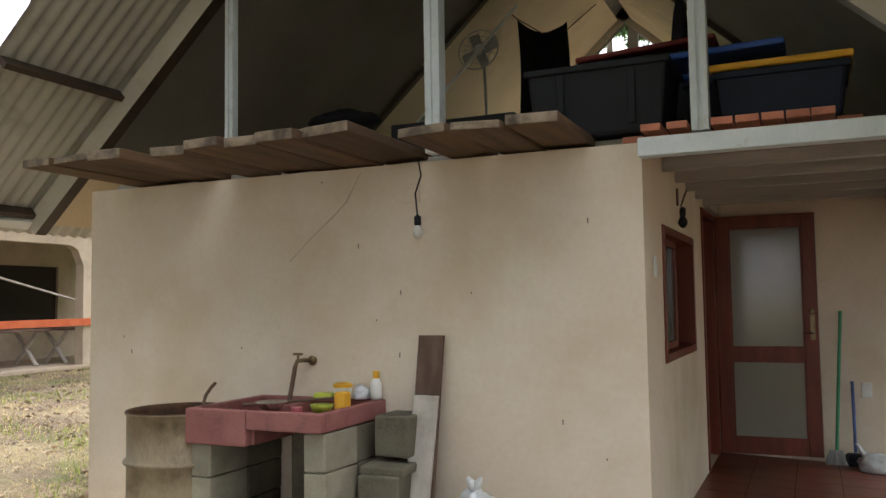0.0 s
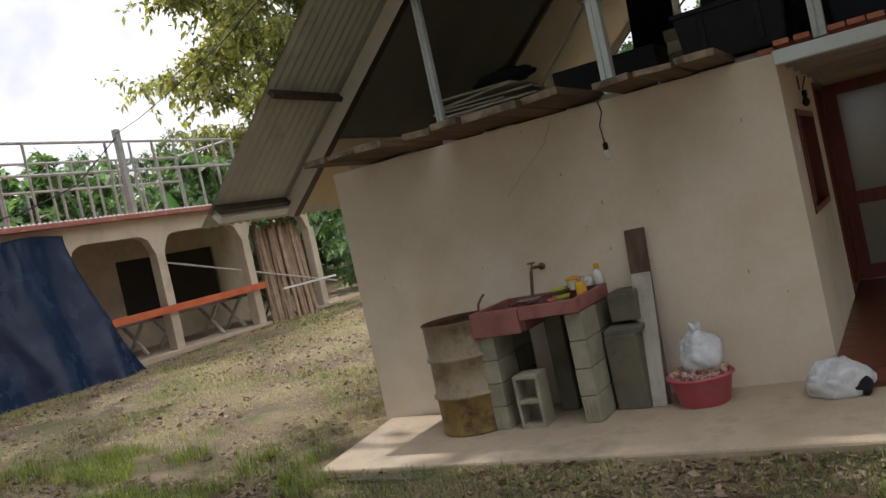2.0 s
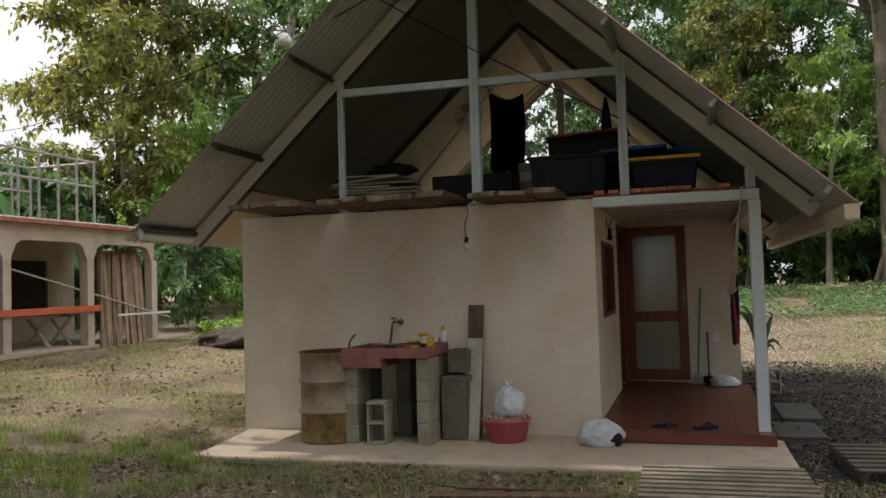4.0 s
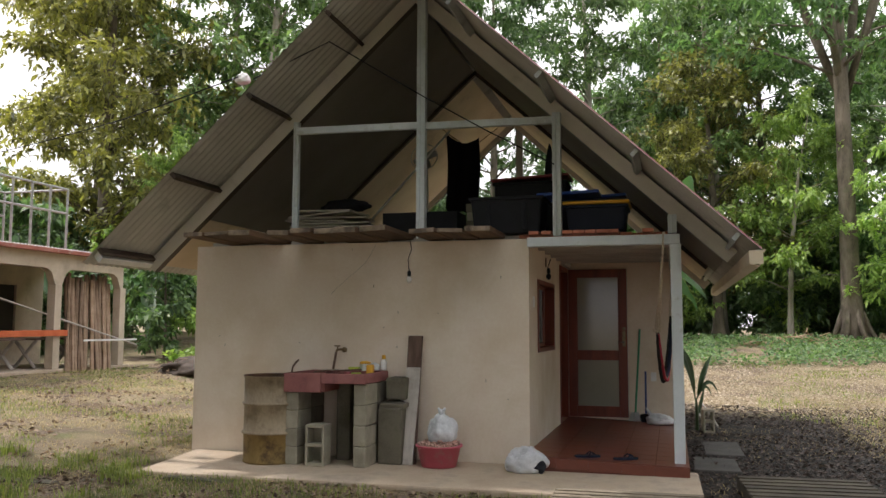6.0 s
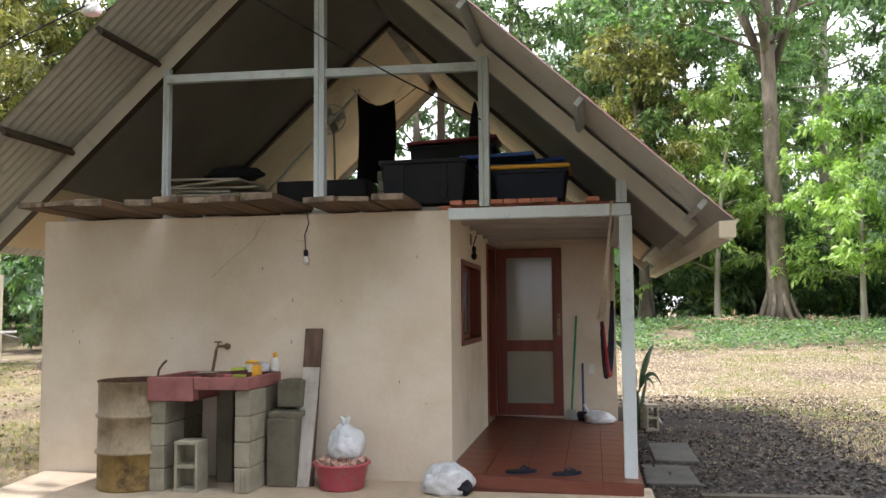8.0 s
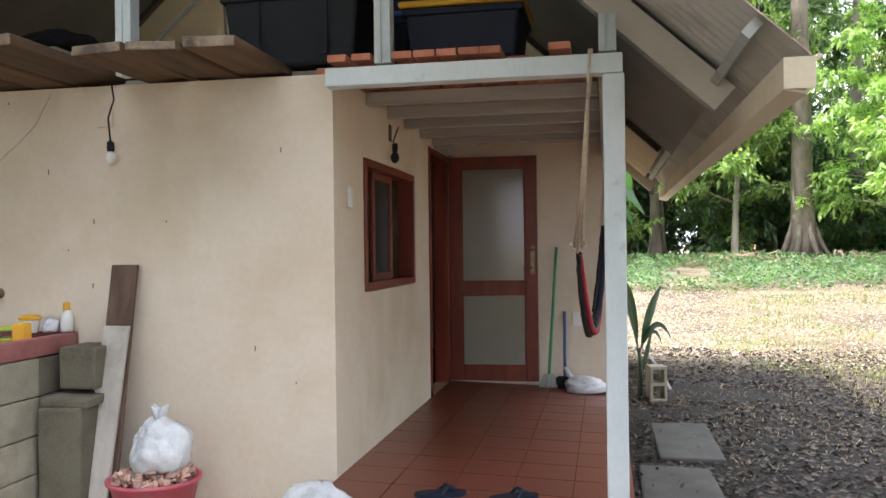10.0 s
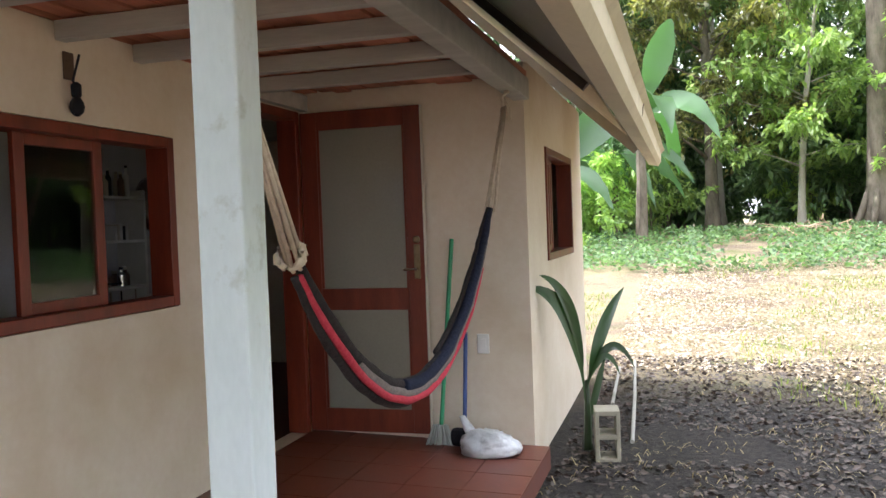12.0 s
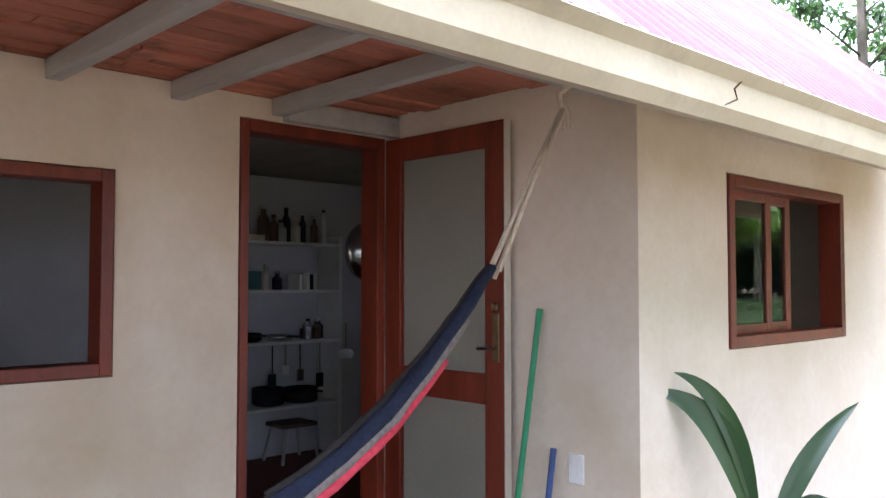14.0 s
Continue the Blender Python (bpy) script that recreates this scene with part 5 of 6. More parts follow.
for za, zb in ((0.28, 0.90), (1.035, 2.03)):
    part("glass_panel", bxm(0.12, 0.71, DY - 0.004, DY + 0.004, za - 0.004, zb + 0.004), M_FROST, door, "frosted glass panel")
    for b in ((0.125, 0.14, za, zb), (0.69, 0.705, za, zb)):
        part("bead", bxm(b[0], b[1], DY - 0.012, DY - 0.005, b[2], b[3]), M_WOOD, door)
part("edge_strip", bxm(0.81, 0.815, DY - 0.019, DY + 0.019, Z0, Z1), M_PALE, door, "pale unpainted door edge")
hd = part("lock_plate", bxm(0.745, 0.785, DY - 0.026, DY - 0.021, 1.09, 1.30, 0.003), M_BRASS, door, "worn brass lock plate")
bm = bmesh.new()
sweep(bm, [(0.765, DY - 0.026, 1.15), (0.765, DY - 0.06, 1.15), (0.75, DY - 0.065, 1.15), (0.69, DY - 0.062, 1.148)], 0.009, 8)
part("lever_handle", bm, M_STEELSH, door, "shiny lever handle")
part("deadbolt", turned([(0.022, 0), (0.022, 0.012), (0.012, 0.02)], (0, 0, 0), 14), M_BRASS, door).matrix_basis = Matrix.Translation((0.765, DY - 0.02, 1.33)) @ Matrix.Rotation(radians(90), 4, "X")
df = thing("door_frame", "red-brown timber door frame", "door frame", kind="structure")
for a in ((-0.12, 0.012, 2.405, 2.445, 0.125, 2.155), (-0.12, 0.012, 3.165, 3.213, 0.125, 2.155), (-0.12, 0.012, 2.446, 3.164, 2.10, 2.155)):
    part("jamb", bxm(*a, 0.004), M_WOOD, df)

# ---- porch things ----
hm = thing("hammock", "woven hammock in black, red, grey and navy stripes", "hammock")


def ham(y):
    k = 0.71 if y < 1.45 else 0.60
    return Vector((1.25 + 0.0687 * (y - 0.57), y, 0.775 + k * (y - 1.45) ** 2))


def ham_strip(name, ya, yb, off, r_, mat, label, side=0.0, flat=1.0, ease=True):
    pts, rr = [], []
    n_ = 26
    for i in range(n_ + 1):
        y = ya + (yb - ya) * i / n_
        p = ham(y)
        d = (ham(y + 0.01) - ham(y - 0.01)).normalized()
        nn = Vector((0, -d.z, d.y))
        w = math.sin(math.pi * min(1, max(0, (y - 0.57) / 1.965))) ** 0.35 if ease else 1
        pts.append(p + nn * off * (0.35 + 0.65 * w) + Vector((side * w, 0, 0)))
        rr.append(r_ * (0.55 + 0.45 * w))
    bm = bmesh.new()
    sweep(bm, pts, rr, 10, flat=flat)
    crumple(bm, 0.006, 16)
    part(name, bm, mat, hm, label, True)


ham_strip("stripe", 0.60, 1.75, 0.034, 0.024, M_HBLACK, "black woven band", 0.0)
ham_strip("stripe", 1.30, 2.53, 0.030, 0.026, M_HBLUE, "navy woven band", 0.01)
ham_strip("stripe", 0.95, 2.40, 0.002, 0.021, M_HGREY, "grey woven band", 0.012)
ham_strip("stripe", 0.60, 2.30, -0.024, 0.015, M_HRED, "red woven band", 0.02)
ham_strip("stripe", 0.60, 1.50, -0.036, 0.019, M_HBLACK, "black woven band", -0.015)
ham_strip("stripe", 1.75, 2.53, 0.050, 0.013, M_HBLACK, "black woven edge", -0.02)
bm = bmesh.new()
for k in range(7):
    a = k * 0.9
    o = Vector((math.cos(a) * 0.022, 0, math.sin(a) * 0.03))
    sweep(bm, [Vector((1.325, 0.0, 2.10)) + o * 0.15, Vector((1.29, 0.30, 1.70)) + o * 0.5, Vector((1.25, 0.585, 1.325)) + o * 1.2], 0.007, 5)
part("rope", bm, M_ROPE, hm, "pale cotton rope bundle", True)
bm = bmesh.new()
sweep(bm, [(1.335, -0.14, 2.27), (1.33, -0.145, 2.16), (1.325, -0.02, 2.06), (1.32, 0.0, 2.12)], 0.008, 6)
sweep(bm, [(1.345, -0.14, 2.27), (1.335, -0.03, 2.14), (1.325, 0.0, 2.06)], 0.008, 6)
part("hanging_rope", bm, M_ROPE, hm, "pale rope over the porch beam", True)
for k in range(9):
    a = k * 0.75
    c = Vector((1.25, 0.57, 1.325))
    bm = bmesh.new()
    sweep(bm, [c + Vector((math.cos(a + t_) * 0.04, 0.02 * math.sin(a * 2), math.sin(a + t_ * 1.3) * 0.035 + 0.012)) for t_ in (0, 0.6, 1.2)], 0.011, 6)
    part("knot", bm, M_ROPE, hm, "white knotted loop", True)
bm = bmesh.new()
for k in range(4):
    o = Vector((0.012 * math.cos(k * 1.6), 0, 0.012 * math.sin(k * 1.6)))
    sweep(bm, [Vector((1.385, 2.53, 1.47)) + o * 2, Vector((1.40, 2.70, 1.78)) + o, Vector((1.41, 2.86, 2.04)) + o * 0.6], 0.008, 5)
sweep(bm, [(1.41, 2.86, 2.02), (1.395, 2.86, 2.10), (1.43, 2.87, 2.12), (1.40, 2.88, 2.17), (1.41, 2.90, 2.14)], 0.012, 6)
sweep(bm, [(1.41, 2.87, 2.10), (1.415, 2.89, 2.18)], 0.006, 5)
for k in range(4):
    sweep(bm, [(1.41, 2.87, 2.09), (1.39 + 0.015 * k, 2.87, 2.03), (1.385 + 0.02 * k, 2.865, 1.97)], 0.004, 4)
part("far_rope", bm, M_ROPE, hm, "knotted pale rope at the back beam", True)

broom = thing("broom", "green-handled broom leaning in the porch corner", "broom")
part("handle", tube([(0.905, 3.13, 0.22), (0.975, 3.255, 1.325)], 0.0135, 8), M_GREENP, broom, "bright green stick")
bm = bmesh.new()
for k in range(60):
    a, b_ = R4.uniform(-0.09, 0.09), R4.uniform(-0.03, 0.03)
    sweep(bm, [(0.90 + a * 0.5, 3.12 + b_ * 0.5, 0.22), (0.90 + a, 3.11 + b_, 0.105)], 0.004, 4)
part("bristles", bm, M_STEEL, broom, "grey worn bristles")
mop = thing("mop", "blue-handled mop leaning beside the broom", "mop")
part("handle", tube([(1.04, 3.16, 0.20), (1.04, 3.26, 0.755)], 0.013, 8), M_BLUEST, mop, "dark blue stick")
part("head", bxm(0.96, 1.13, 3.10, 3.18, 0.092, 0.20, 0.03), M_CLOTH, mop, "dark mop head")
b3 = tied_bag((1.22, 3.02, 0.085), (0.17, 0.11, 0.085), 6.0, "flattened white plastic bag on the porch floor", False)
bm = bmesh.new()
sweep(bm, [(-0.08, 0.02, 0.08), (-0.14, 0.05, 0.14), (-0.17, 0.07, 0.20)], [0.05, 0.04, 0.02], 7, flat=0.4)
crumple(bm, 0.02, 14)
part("pulled_corner", bm, M_BAG, b3, smooth=True)


def slipper(x, y, turn):
    ob = thing("slipper", "dark blue rubber flip-flop on the porch step", "slipper", "porch slippers", at=(x, y, porch_z(x) + 0.002))
    ob.rotation_euler = (0, 0, turn)
    bm = bmesh.new()
    n_ = 16
    lo, hi = [], []
    for k in range(n_):
        a = 2 * math.pi * k / n_
        w = 0.048 * (1 - 0.18 * math.cos(a))
        lo.append(bm.verts.new((math.cos(a) * 0.13, math.sin(a) * w, 0)))
        hi.append(bm.verts.new((math.cos(a) * 0.13, math.sin(a) * w, 0.022)))
    for k in range(n_):
        bm.faces.new((lo[k], lo[(k + 1) % n_], hi[(k + 1) % n_], hi[k]))
    bm.faces.new(hi)
    bm.faces.new(lo[::-1])
    part("sole", bm, M_NAVY, ob)
    part("strap", tube([(0.0, -0.045, 0.02), (0.03, -0.03, 0.05), (0.07, 0.0, 0.03), (0.03, 0.03, 0.05), (0.0, 0.045, 0.02)], 0.008, 6), M_NAVY, ob)


slipper(0.585, -0.16, 0.35)
slipper(0.945, -0.13, 0.5)

# ---- seen through the door: shelves, pots ----
shelf = thing("shelf_unit", "pale shelf unit crowded with bottles and kitchen things", "shelf")
for y in (3.50, 4.50):
    part("upright", bxm(-2.36, -2.08, y - 0.015, y + 0.015, 0.10, 1.80, 0.003), M_WHITEP, shelf)
for z in (0.50, 0.98, 1.36, 1.72):
    part("shelf", bxm(-2.36, -2.06, 3.52, 4.48, z, z + 0.022, 0.003), M_WHITEP, shelf)
JARS = [M_BLACK, M_WHITEP, M_DKPIPE, M_NAVY, M_PALE, M_STEELSH, M_BROWNPLANK, M_CLOTH, M_STEEL]
for z, ya, yb, n_, hh in ((1.742, 3.85, 4.42, 11, 0.26), (1.742, 3.54, 3.66, 2, 0.16), (1.382, 3.84, 4.02, 3, 0.2), (1.002, 4.22, 4.44, 4, 0.17), (0.522, 3.56, 3.74, 2, 0.26)):
    for i in range(n_):
        y = ya + (yb - ya) * (i + R4.uniform(0.2, 0.8)) / n_
        h_ = hh * R4.uniform(0.5, 1.0)
        r_ = R4.uniform(0.022, 0.045)
        ob = thing("jar", "kitchen jar or bottle standing on the shelf", "jar", "shelf jars", at=(-2.20 + R4.uniform(-0.06, 0.06), y, z))
        part("jar_body", turned([(r_, 0), (r_, h_ * 0.7), (r_ * 0.45, h_ * 0.85), (r_ * 0.45, h_)], (0, 0, 0), 12), R4.choice(JARS), ob)
        part("cap", turned([(r_ * 0.5, h_), (r_ * 0.5, h_ + 0.02)], (0, 0, 0), 10), R4.choice(JARS), ob)
M_TEAL = material("teal_plastic", (0.03, 0.10, 0.11), (0.05, 0.14, 0.15), 5, 0.5, bump=0)
single("yellow_carton", bxm(-2.30, -2.12, 3.66, 3.84, 1.743, 1.79, 0.006), M_LINING, "flat pale yellow carton on the top shelf", "carton")
crate = thing("teal_crate", "open teal plastic crate on the shelf", "crate")
part("base", bxm(-2.31, -2.10, 3.55, 3.80, 1.384, 1.394), M_TEAL, crate)
for a in ((-2.31, -2.295, 3.55, 3.80), (-2.115, -2.10, 3.55, 3.80), (-2.294, -2.116, 3.55, 3.565), (-2.294, -2.116, 3.785, 3.80)):
    part("side", bxm(*a, 1.395, 1.52, 0.003), M_TEAL, crate)
for k in range(5):
    single("notebook", bxm(-2.24, -2.09, 4.12 + 0.034 * k, 4.148 + 0.034 * k, 1.384, 1.50 + 0.012 * (k % 3), 0.002), (M_WHITEP, M_PALE, M_WHITEP, M_NAVY, M_WHITEP)[k], "thin book standing upright on the shelf", "book", "shelf books")
for y, r_, h_, z, m in ((3.72, 0.13, 0.06, 1.003, M_BLACK), (4.02, 0.11, 0.04, 1.003, M_STEELSH), (3.93, 0.12, 0.13, 0.523, M_BLACK), (4.22, 0.13, 0.11, 0.523, M_BLACK)):
    pot = thing("cooking_pot", "round cooking pot resting on the shelf", "pot", "shelf pots", at=(-2.21, y, z))
    part("pot_body", turned([(r_ * 0.85, 0), (r_, 0.015), (r_, h_), (r_ * 0.94, h_), (r_ * 0.92, 0.02), (0.01, 0.015)], (0, 0, 0), 22), m, pot, smooth=True)
    part("grip", tube([(r_ * 0.97, 0, h_ * 0.8), (r_ + 0.05, 0.03, h_ * 0.85), (r_ + 0.09, 0.05, h_ * 0.85)], 0.009, 6), M_BLACK, pot)
for k, (y, ln) in enumerate(((3.86, 0.30), (3.97, 0.22), (4.10, 0.27), (4.28, 0.33))):
    ut = thing("kitchen_utensil", "steel kitchen utensil hung from the shelf edge", "utensil", "hung utensils", at=(-2.045, y, 0.975))
    part("shaft", tube([(0, 0, 0.0), (0.004, 0, -ln * 0.7)], 0.006, 6), M_STEELSH if k % 2 else M_BLACK, ut)
    part("blade", bxm(-0.006, 0.01, -0.03, 0.03, -ln, -ln * 0.68, 0.004), (M_BLACK, M_WHITEP, M_STEELSH, M_BLACK)[k], ut)
stool = thing("low_stool", "low dark stool on the floor beneath the shelves", "stool", at=(-2.15, 4.1, 0.10))
part("seat", bxm(-0.13, 0.13, -0.15, 0.15, 0.26, 0.29, 0.008), M_BROWNPLANK, stool)
for sx in (-1, 1):
    for sy in (-1, 1):
        part("leg", tube([(sx * 0.13, sy * 0.16, 0.0), (sx * 0.09, sy * 0.11, 0.26)], 0.014, 6), M_STEEL, stool)
pan = thing("hanging_pan", "round steel pan hanging on the room wall", "pan")
bm = turned([(0.25, 0.0), (0.24, 0.02), (0.17, 0.06), (0.01, 0.08)], (0, 0, 0), 28)
part("dish", bm, M_STEELSH, pan, smooth=True).matrix_basis = Matrix.Translation((-2.36, 5.0, 1.70)) @ Matrix.Rotation(radians(-4), 4, "Z") @ Matrix.Rotation(radians(90), 4, "Y")
part("handle", bxm(-2.362, -2.345, 4.99, 5.01, 1.93, 2.12, 0.004), M_STEELSH, pan)
lad = thing("hanging_ladle", "white ladle hung from the shelf edge", "ladle")
part("bowl", turned([(0.05, 0), (0.065, 0.03), (0.05, 0.06), (0.01, 0.07)], (-2.05, 4.53, 0.85), 14), M_WHITEP, lad, smooth=True)
part("stem", tube([(-2.05, 4.53, 0.91), (-2.05, 4.53, 1.12)], 0.008, 6), M_STEELSH, lad)
# slatted opening high in the back wall
M_FROSTW = leaf_material("frosted_white_glass", (0.16, 0.18, 0.21), (0.2, 0.22, 0.25), (1.0, 1.0, 1.1), 0.2)
lou = thing("window_3", "high slatted glass window in the back wall", "window", kind="structure")
for i in range(3):
    bm = bxm(-2.94, -2.26, -0.06, 0.06, 0, 0.006)
    bmesh.ops.transform(bm, matrix=Matrix.Translation((0, 5.94, 1.87 + 0.13 * i)) @ Matrix.Rotation(1.35, 4, 'X'), verts=bm.verts)
    part("slat", bm, M_FROSTW, lou)

# ---- beside the porch: seedling, blocks, pipes, pallets ----
seed_ = thing("palm_seedling", "young palm seedling with broad split leaves", "plant", at=(1.70, 3.72, -0.04))


def strap_leaf(p0, p1, p2, w, n_=14):
    bm = bmesh.new()
    p0, p1, p2 = Vector(p0), Vector(p1), Vector(p2)
    L, Mi, Rr = [], [], []
    for i in range(n_ + 1):
        t = i / n_
        p = p0 * (1 - t) ** 2 + p1 * 2 * t * (1 - t) + p2 * t * t
        d = ((p1 - p0) * (1 - t) + (p2 - p1) * t).normalized()
        s_ = d.cross(Vector((0.55, -0.75, 0.35))).normalized()
        wd = w * (0.10 + 0.90 * max(0.0, math.sin(math.pi * min(1, max(0, (t - 0.12) / 0.88) ** 0.85))) if t < 1 else 0.02)
        nn = s_.cross(d)
        Mi.append(bm.verts.new(p))
        L.append(bm.verts.new(p + s_ * wd * 0.5 + nn * wd * 0.16))
        Rr.append(bm.verts.new(p - s_ * wd * 0.5 + nn * wd * 0.16))
    for i in range(n_):
        bm.faces.new((L[i], L[i + 1], Mi[i + 1], Mi[i]))
        bm.faces.new((Mi[i], Mi[i + 1], Rr[i + 1], Rr[i]))
    return bm


for p0, p1, p2, w in (((-0.01, 0.02, 0.30), (-0.05, -0.02, 1.0), (-0.31, -0.29, 1.05), 0.12), ((-0.01, 0.02, 0.36), (-0.05, -0.02, 1.05), (-0.24, -0.23, 1.12), 0.085),
                      ((0.0, 0.02, 0.34), (0.07, 0.09, 0.78), (0.23, 0.39, 0.99), 0.085), ((0.0, 0.03, 0.40), (0.16, 0.10, 0.82), (0.30, 0.16, 0.48), 0.055),
                      ((0.0, 0.02, 0.36), (0.12, 0.04, 0.74), (0.21, 0.10, 0.44), 0.045), ((0.0, 0.0, 0.10), (0.05, 0.06, 0.35), (0.12, 0.10, 0.58), 0.05)):
    part("leaf", strap_leaf(p0, p1, p2, w), M_PALMLEAF, seed_, smooth=True)
part("stem", tube([(0, 0, -0.02), (0.005, 0.02, 0.2), (0.0, 0.05, 0.42)], [0.03, 0.024, 0.012], 8), M_PALMLEAF, seed_)


standing = bmesh.new()
for a in ((-0.075, -0.05, 0.0, 0.32), (0.05, 0.075, 0.0, 0.32)):
    box(standing, a[0], a[1], -0.09, 0.09, a[2], a[3], 0.004)
for z in (0.0, 0.145, 0.29):
    box(standing, -0.052, 0.052, -0.09, 0.09, z, z + 0.03, 0.004)
single("hollow_block", standing, M_BLOCK, "weathered hollow concrete block standing by the seedling", "block").matrix_basis = Matrix.Translation((1.84, 3.55, -0.07)) @ Matrix.Rotation(0.15, 4, "Z")
for pts in ([(1.98, 3.72, 0.0), (1.93, 4.9, 0.05), (1.86, 6.2, 0.09)], [(1.78, 4.66, 0.03), (1.76, 5.3, 0.06), (1.74, 5.95, 0.08)]):
    single("plastic_pipe", tube(pts, 0.013, 10), M_PVC, "old white plastic pipe lying on the ground", "pipe", "pipes")
# slab stone coloured dark to deepen the shade beside the porch
M_DARKSTONE = material("shade_dark_stone", (0.04, 0.038, 0.034), (0.085, 0.08, 0.072), 5, 0.8, bump=0.5, fine=80, stain=(0.05, 0.055, 0.035), stain_scale=4)
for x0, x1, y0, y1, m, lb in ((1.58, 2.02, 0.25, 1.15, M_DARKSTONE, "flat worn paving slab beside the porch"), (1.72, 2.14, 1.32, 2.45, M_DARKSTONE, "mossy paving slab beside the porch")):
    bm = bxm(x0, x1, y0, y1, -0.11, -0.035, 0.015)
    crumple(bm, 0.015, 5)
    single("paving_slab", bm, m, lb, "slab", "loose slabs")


def pallet(x, y, z, turn, w, d, n_, mat, label):
    ob = thing("pallet", label, "pallet")
    ob.matrix_basis = Matrix.Translation((x, y, z)) @ Matrix.Rotation(turn, 4, "Z")
    for i in range(n_):
        yy = d * i / n_
        part("slat", bxm(0, w, yy, yy + d / n_ * 0.62, 0.09, 0.11, 0.003), mat, ob)
    for i in range(3):
        xx = (w - 0.06) * i / 2
        part("bearer", bxm(xx, xx + 0.06, 0, d * 0.97, 0.0, 0.088, 0.004), mat, ob)


for x0, x1, y0, w, t_ in ((-5.35, -4.75, -1.98, 0.16, 0.05), (-4.70, -3.95, -1.96, 0.17, 0.02), (-3.85, -3.50, -1.80, 0.12, 0.3), (-3.10, -2.45, -1.62, 0.12, 0.02)):
    zg = ground_z((x0 + x1) / 2, y0)
    bm = bxm(x0, x1, y0, y0 + w, zg - 0.06, zg + 0.012, 0.01)
    bmesh.ops.rotate(bm, cent=((x0 + x1) / 2, y0, 0), matrix=Matrix.Rotation(t_, 3, "Z"), verts=bm.verts)
    crumple(bm, 0.03, 4)
    single("sunken_kerb", bm, M_MOSSYSHADE, "worn grey kerb stone sunk in the grass", "kerb stone", "sunken kerbs")
M_PALLET = material("weathered_pallet", (0.15, 0.12, 0.085), (0.26, 0.22, 0.16), 4, 0.9, bump=0.4, fine=40, per_object=0.2, stain=(0.09, 0.08, 0.05), stain_scale=4)
pallet(0.48, -2.45, -0.06, 0.02, 1.15, 1.02, 8, M_PALLET, "weathered timber pallet lying on the grass")
M_PALLETDK = material("dark_pallet_timber", (0.05, 0.042, 0.03), (0.10, 0.085, 0.062), 4, 0.9, bump=0.4, fine=40, per_object=0.2)
pallet(1.98, -1.45, -0.07, 0.05, 1.05, 1.1, 7, M_PALLETDK, "dark weathered pallet beside the apron")
bm = bxm(-1.0, 0.25, -2.30, -2.17, -0.055, -0.03, 0.004)
bmesh.ops.rotate(bm, cent=(-0.4, -2.2, 0), matrix=Matrix.Rotation(0.14, 3, "Z"), verts=bm.verts)
single("ground_board", bm, M_BOARD, "long brown board lying on the ground", "board")
single("thin_stick", tube([(-1.45, -1.85, -0.045), (-0.8, -2.1, -0.04), (-0.2, -2.05, -0.04)], 0.008, 6), M_BOARD, "thin curved stick on the ground", "stick")
bm = bxm(0.60, 0.80, -2.95, -2.85, -0.06, 0.0, 0.008)
single("red_brick", bm, M_RUBBLE, "single red brick on the ground", "brick")

# ---- arcade building across the yard ----
arc = thing("arcade_building", "low plastered building with an arched open front", "building")
AXF, GA = -12.4, 0.22
part("plinth", bxm(-15.2, AXF + 0.15, -3.0, 10.5, -0.1, 0.34, 0.02), M_CONC, arc, "concrete plinth")
PY = (-1.0, 1.05, 3.25, 5.42, 7.85, 10.2)
for y in PY:
    part("column", bxm(AXF - 0.12, AXF + 0.10, y - 0.11, y + 0.11, 0.34, 2.30, 0.012), M_OLDWALL, arc)
# arched band between columns
for ya, yb in zip(PY, PY[1:]):
    bm = bmesh.new()
    a0, a1 = ya + 0.11, yb - 0.11
    low, topz = [], 3.0
    n_ = 16
    for i in range(n_ + 1):
        t = i / n_
        e = min(t, 1 - t) * (a1 - a0)
        r_ = 0.38
        z = 2.66 if e >= r_ else 2.66 - (r_ - math.sqrt(max(0, r_ * r_ - (r_ - e) ** 2)))
        low.append((a0 + (a1 - a0) * t, z))
    ring = [(ya, 2.30), (a0, 2.28)] + low[1:-1] + [(a1, 2.28), (yb, 2.30), (yb, topz), (ya, topz)]
    f0 = bm.faces.new([bm.verts.new((AXF + 0.09, y, z)) for y, z in ring])
    ex = bmesh.ops.extrude_face_region(bm, geom=[f0])
    bmesh.ops.translate(bm, vec=(-0.19, 0, 0), verts=[v for v in ex["geom"] if isinstance(v, bmesh.types.BMVert)])
    bmesh.ops.triangulate(bm, faces=bm.faces)
    part("arch", bm, M_OLDWALL, arc)
for a in ((-3.0, 6.45, 0.34, 3.0), (9.45, 10.4, 0.34, 3.0), (6.452, 9.448, 0.34, 1.12), (6.452, 9.448, 2.38, 3.0), (7.60, 7.88, 1.122, 2.378)):
    part("back_wall", bxm(-15.1, -14.95, *a), M_OLDWALL, arc)
for a in ((6.45, 7.60), (7.88, 9.45)):
    part("dark_window", bxm(-15.06, -15.02, a[0], a[1], 1.12, 2.38), M_DARKIN, arc, "dark glazed window")
part("roof_slab", bxm(-15.4, AXF + 0.28, -3.1, 10.55, 3.0, 3.09, 0.01), M_REDROOF, arc, "rust-red sheet roof edge")
bm = bmesh.new()
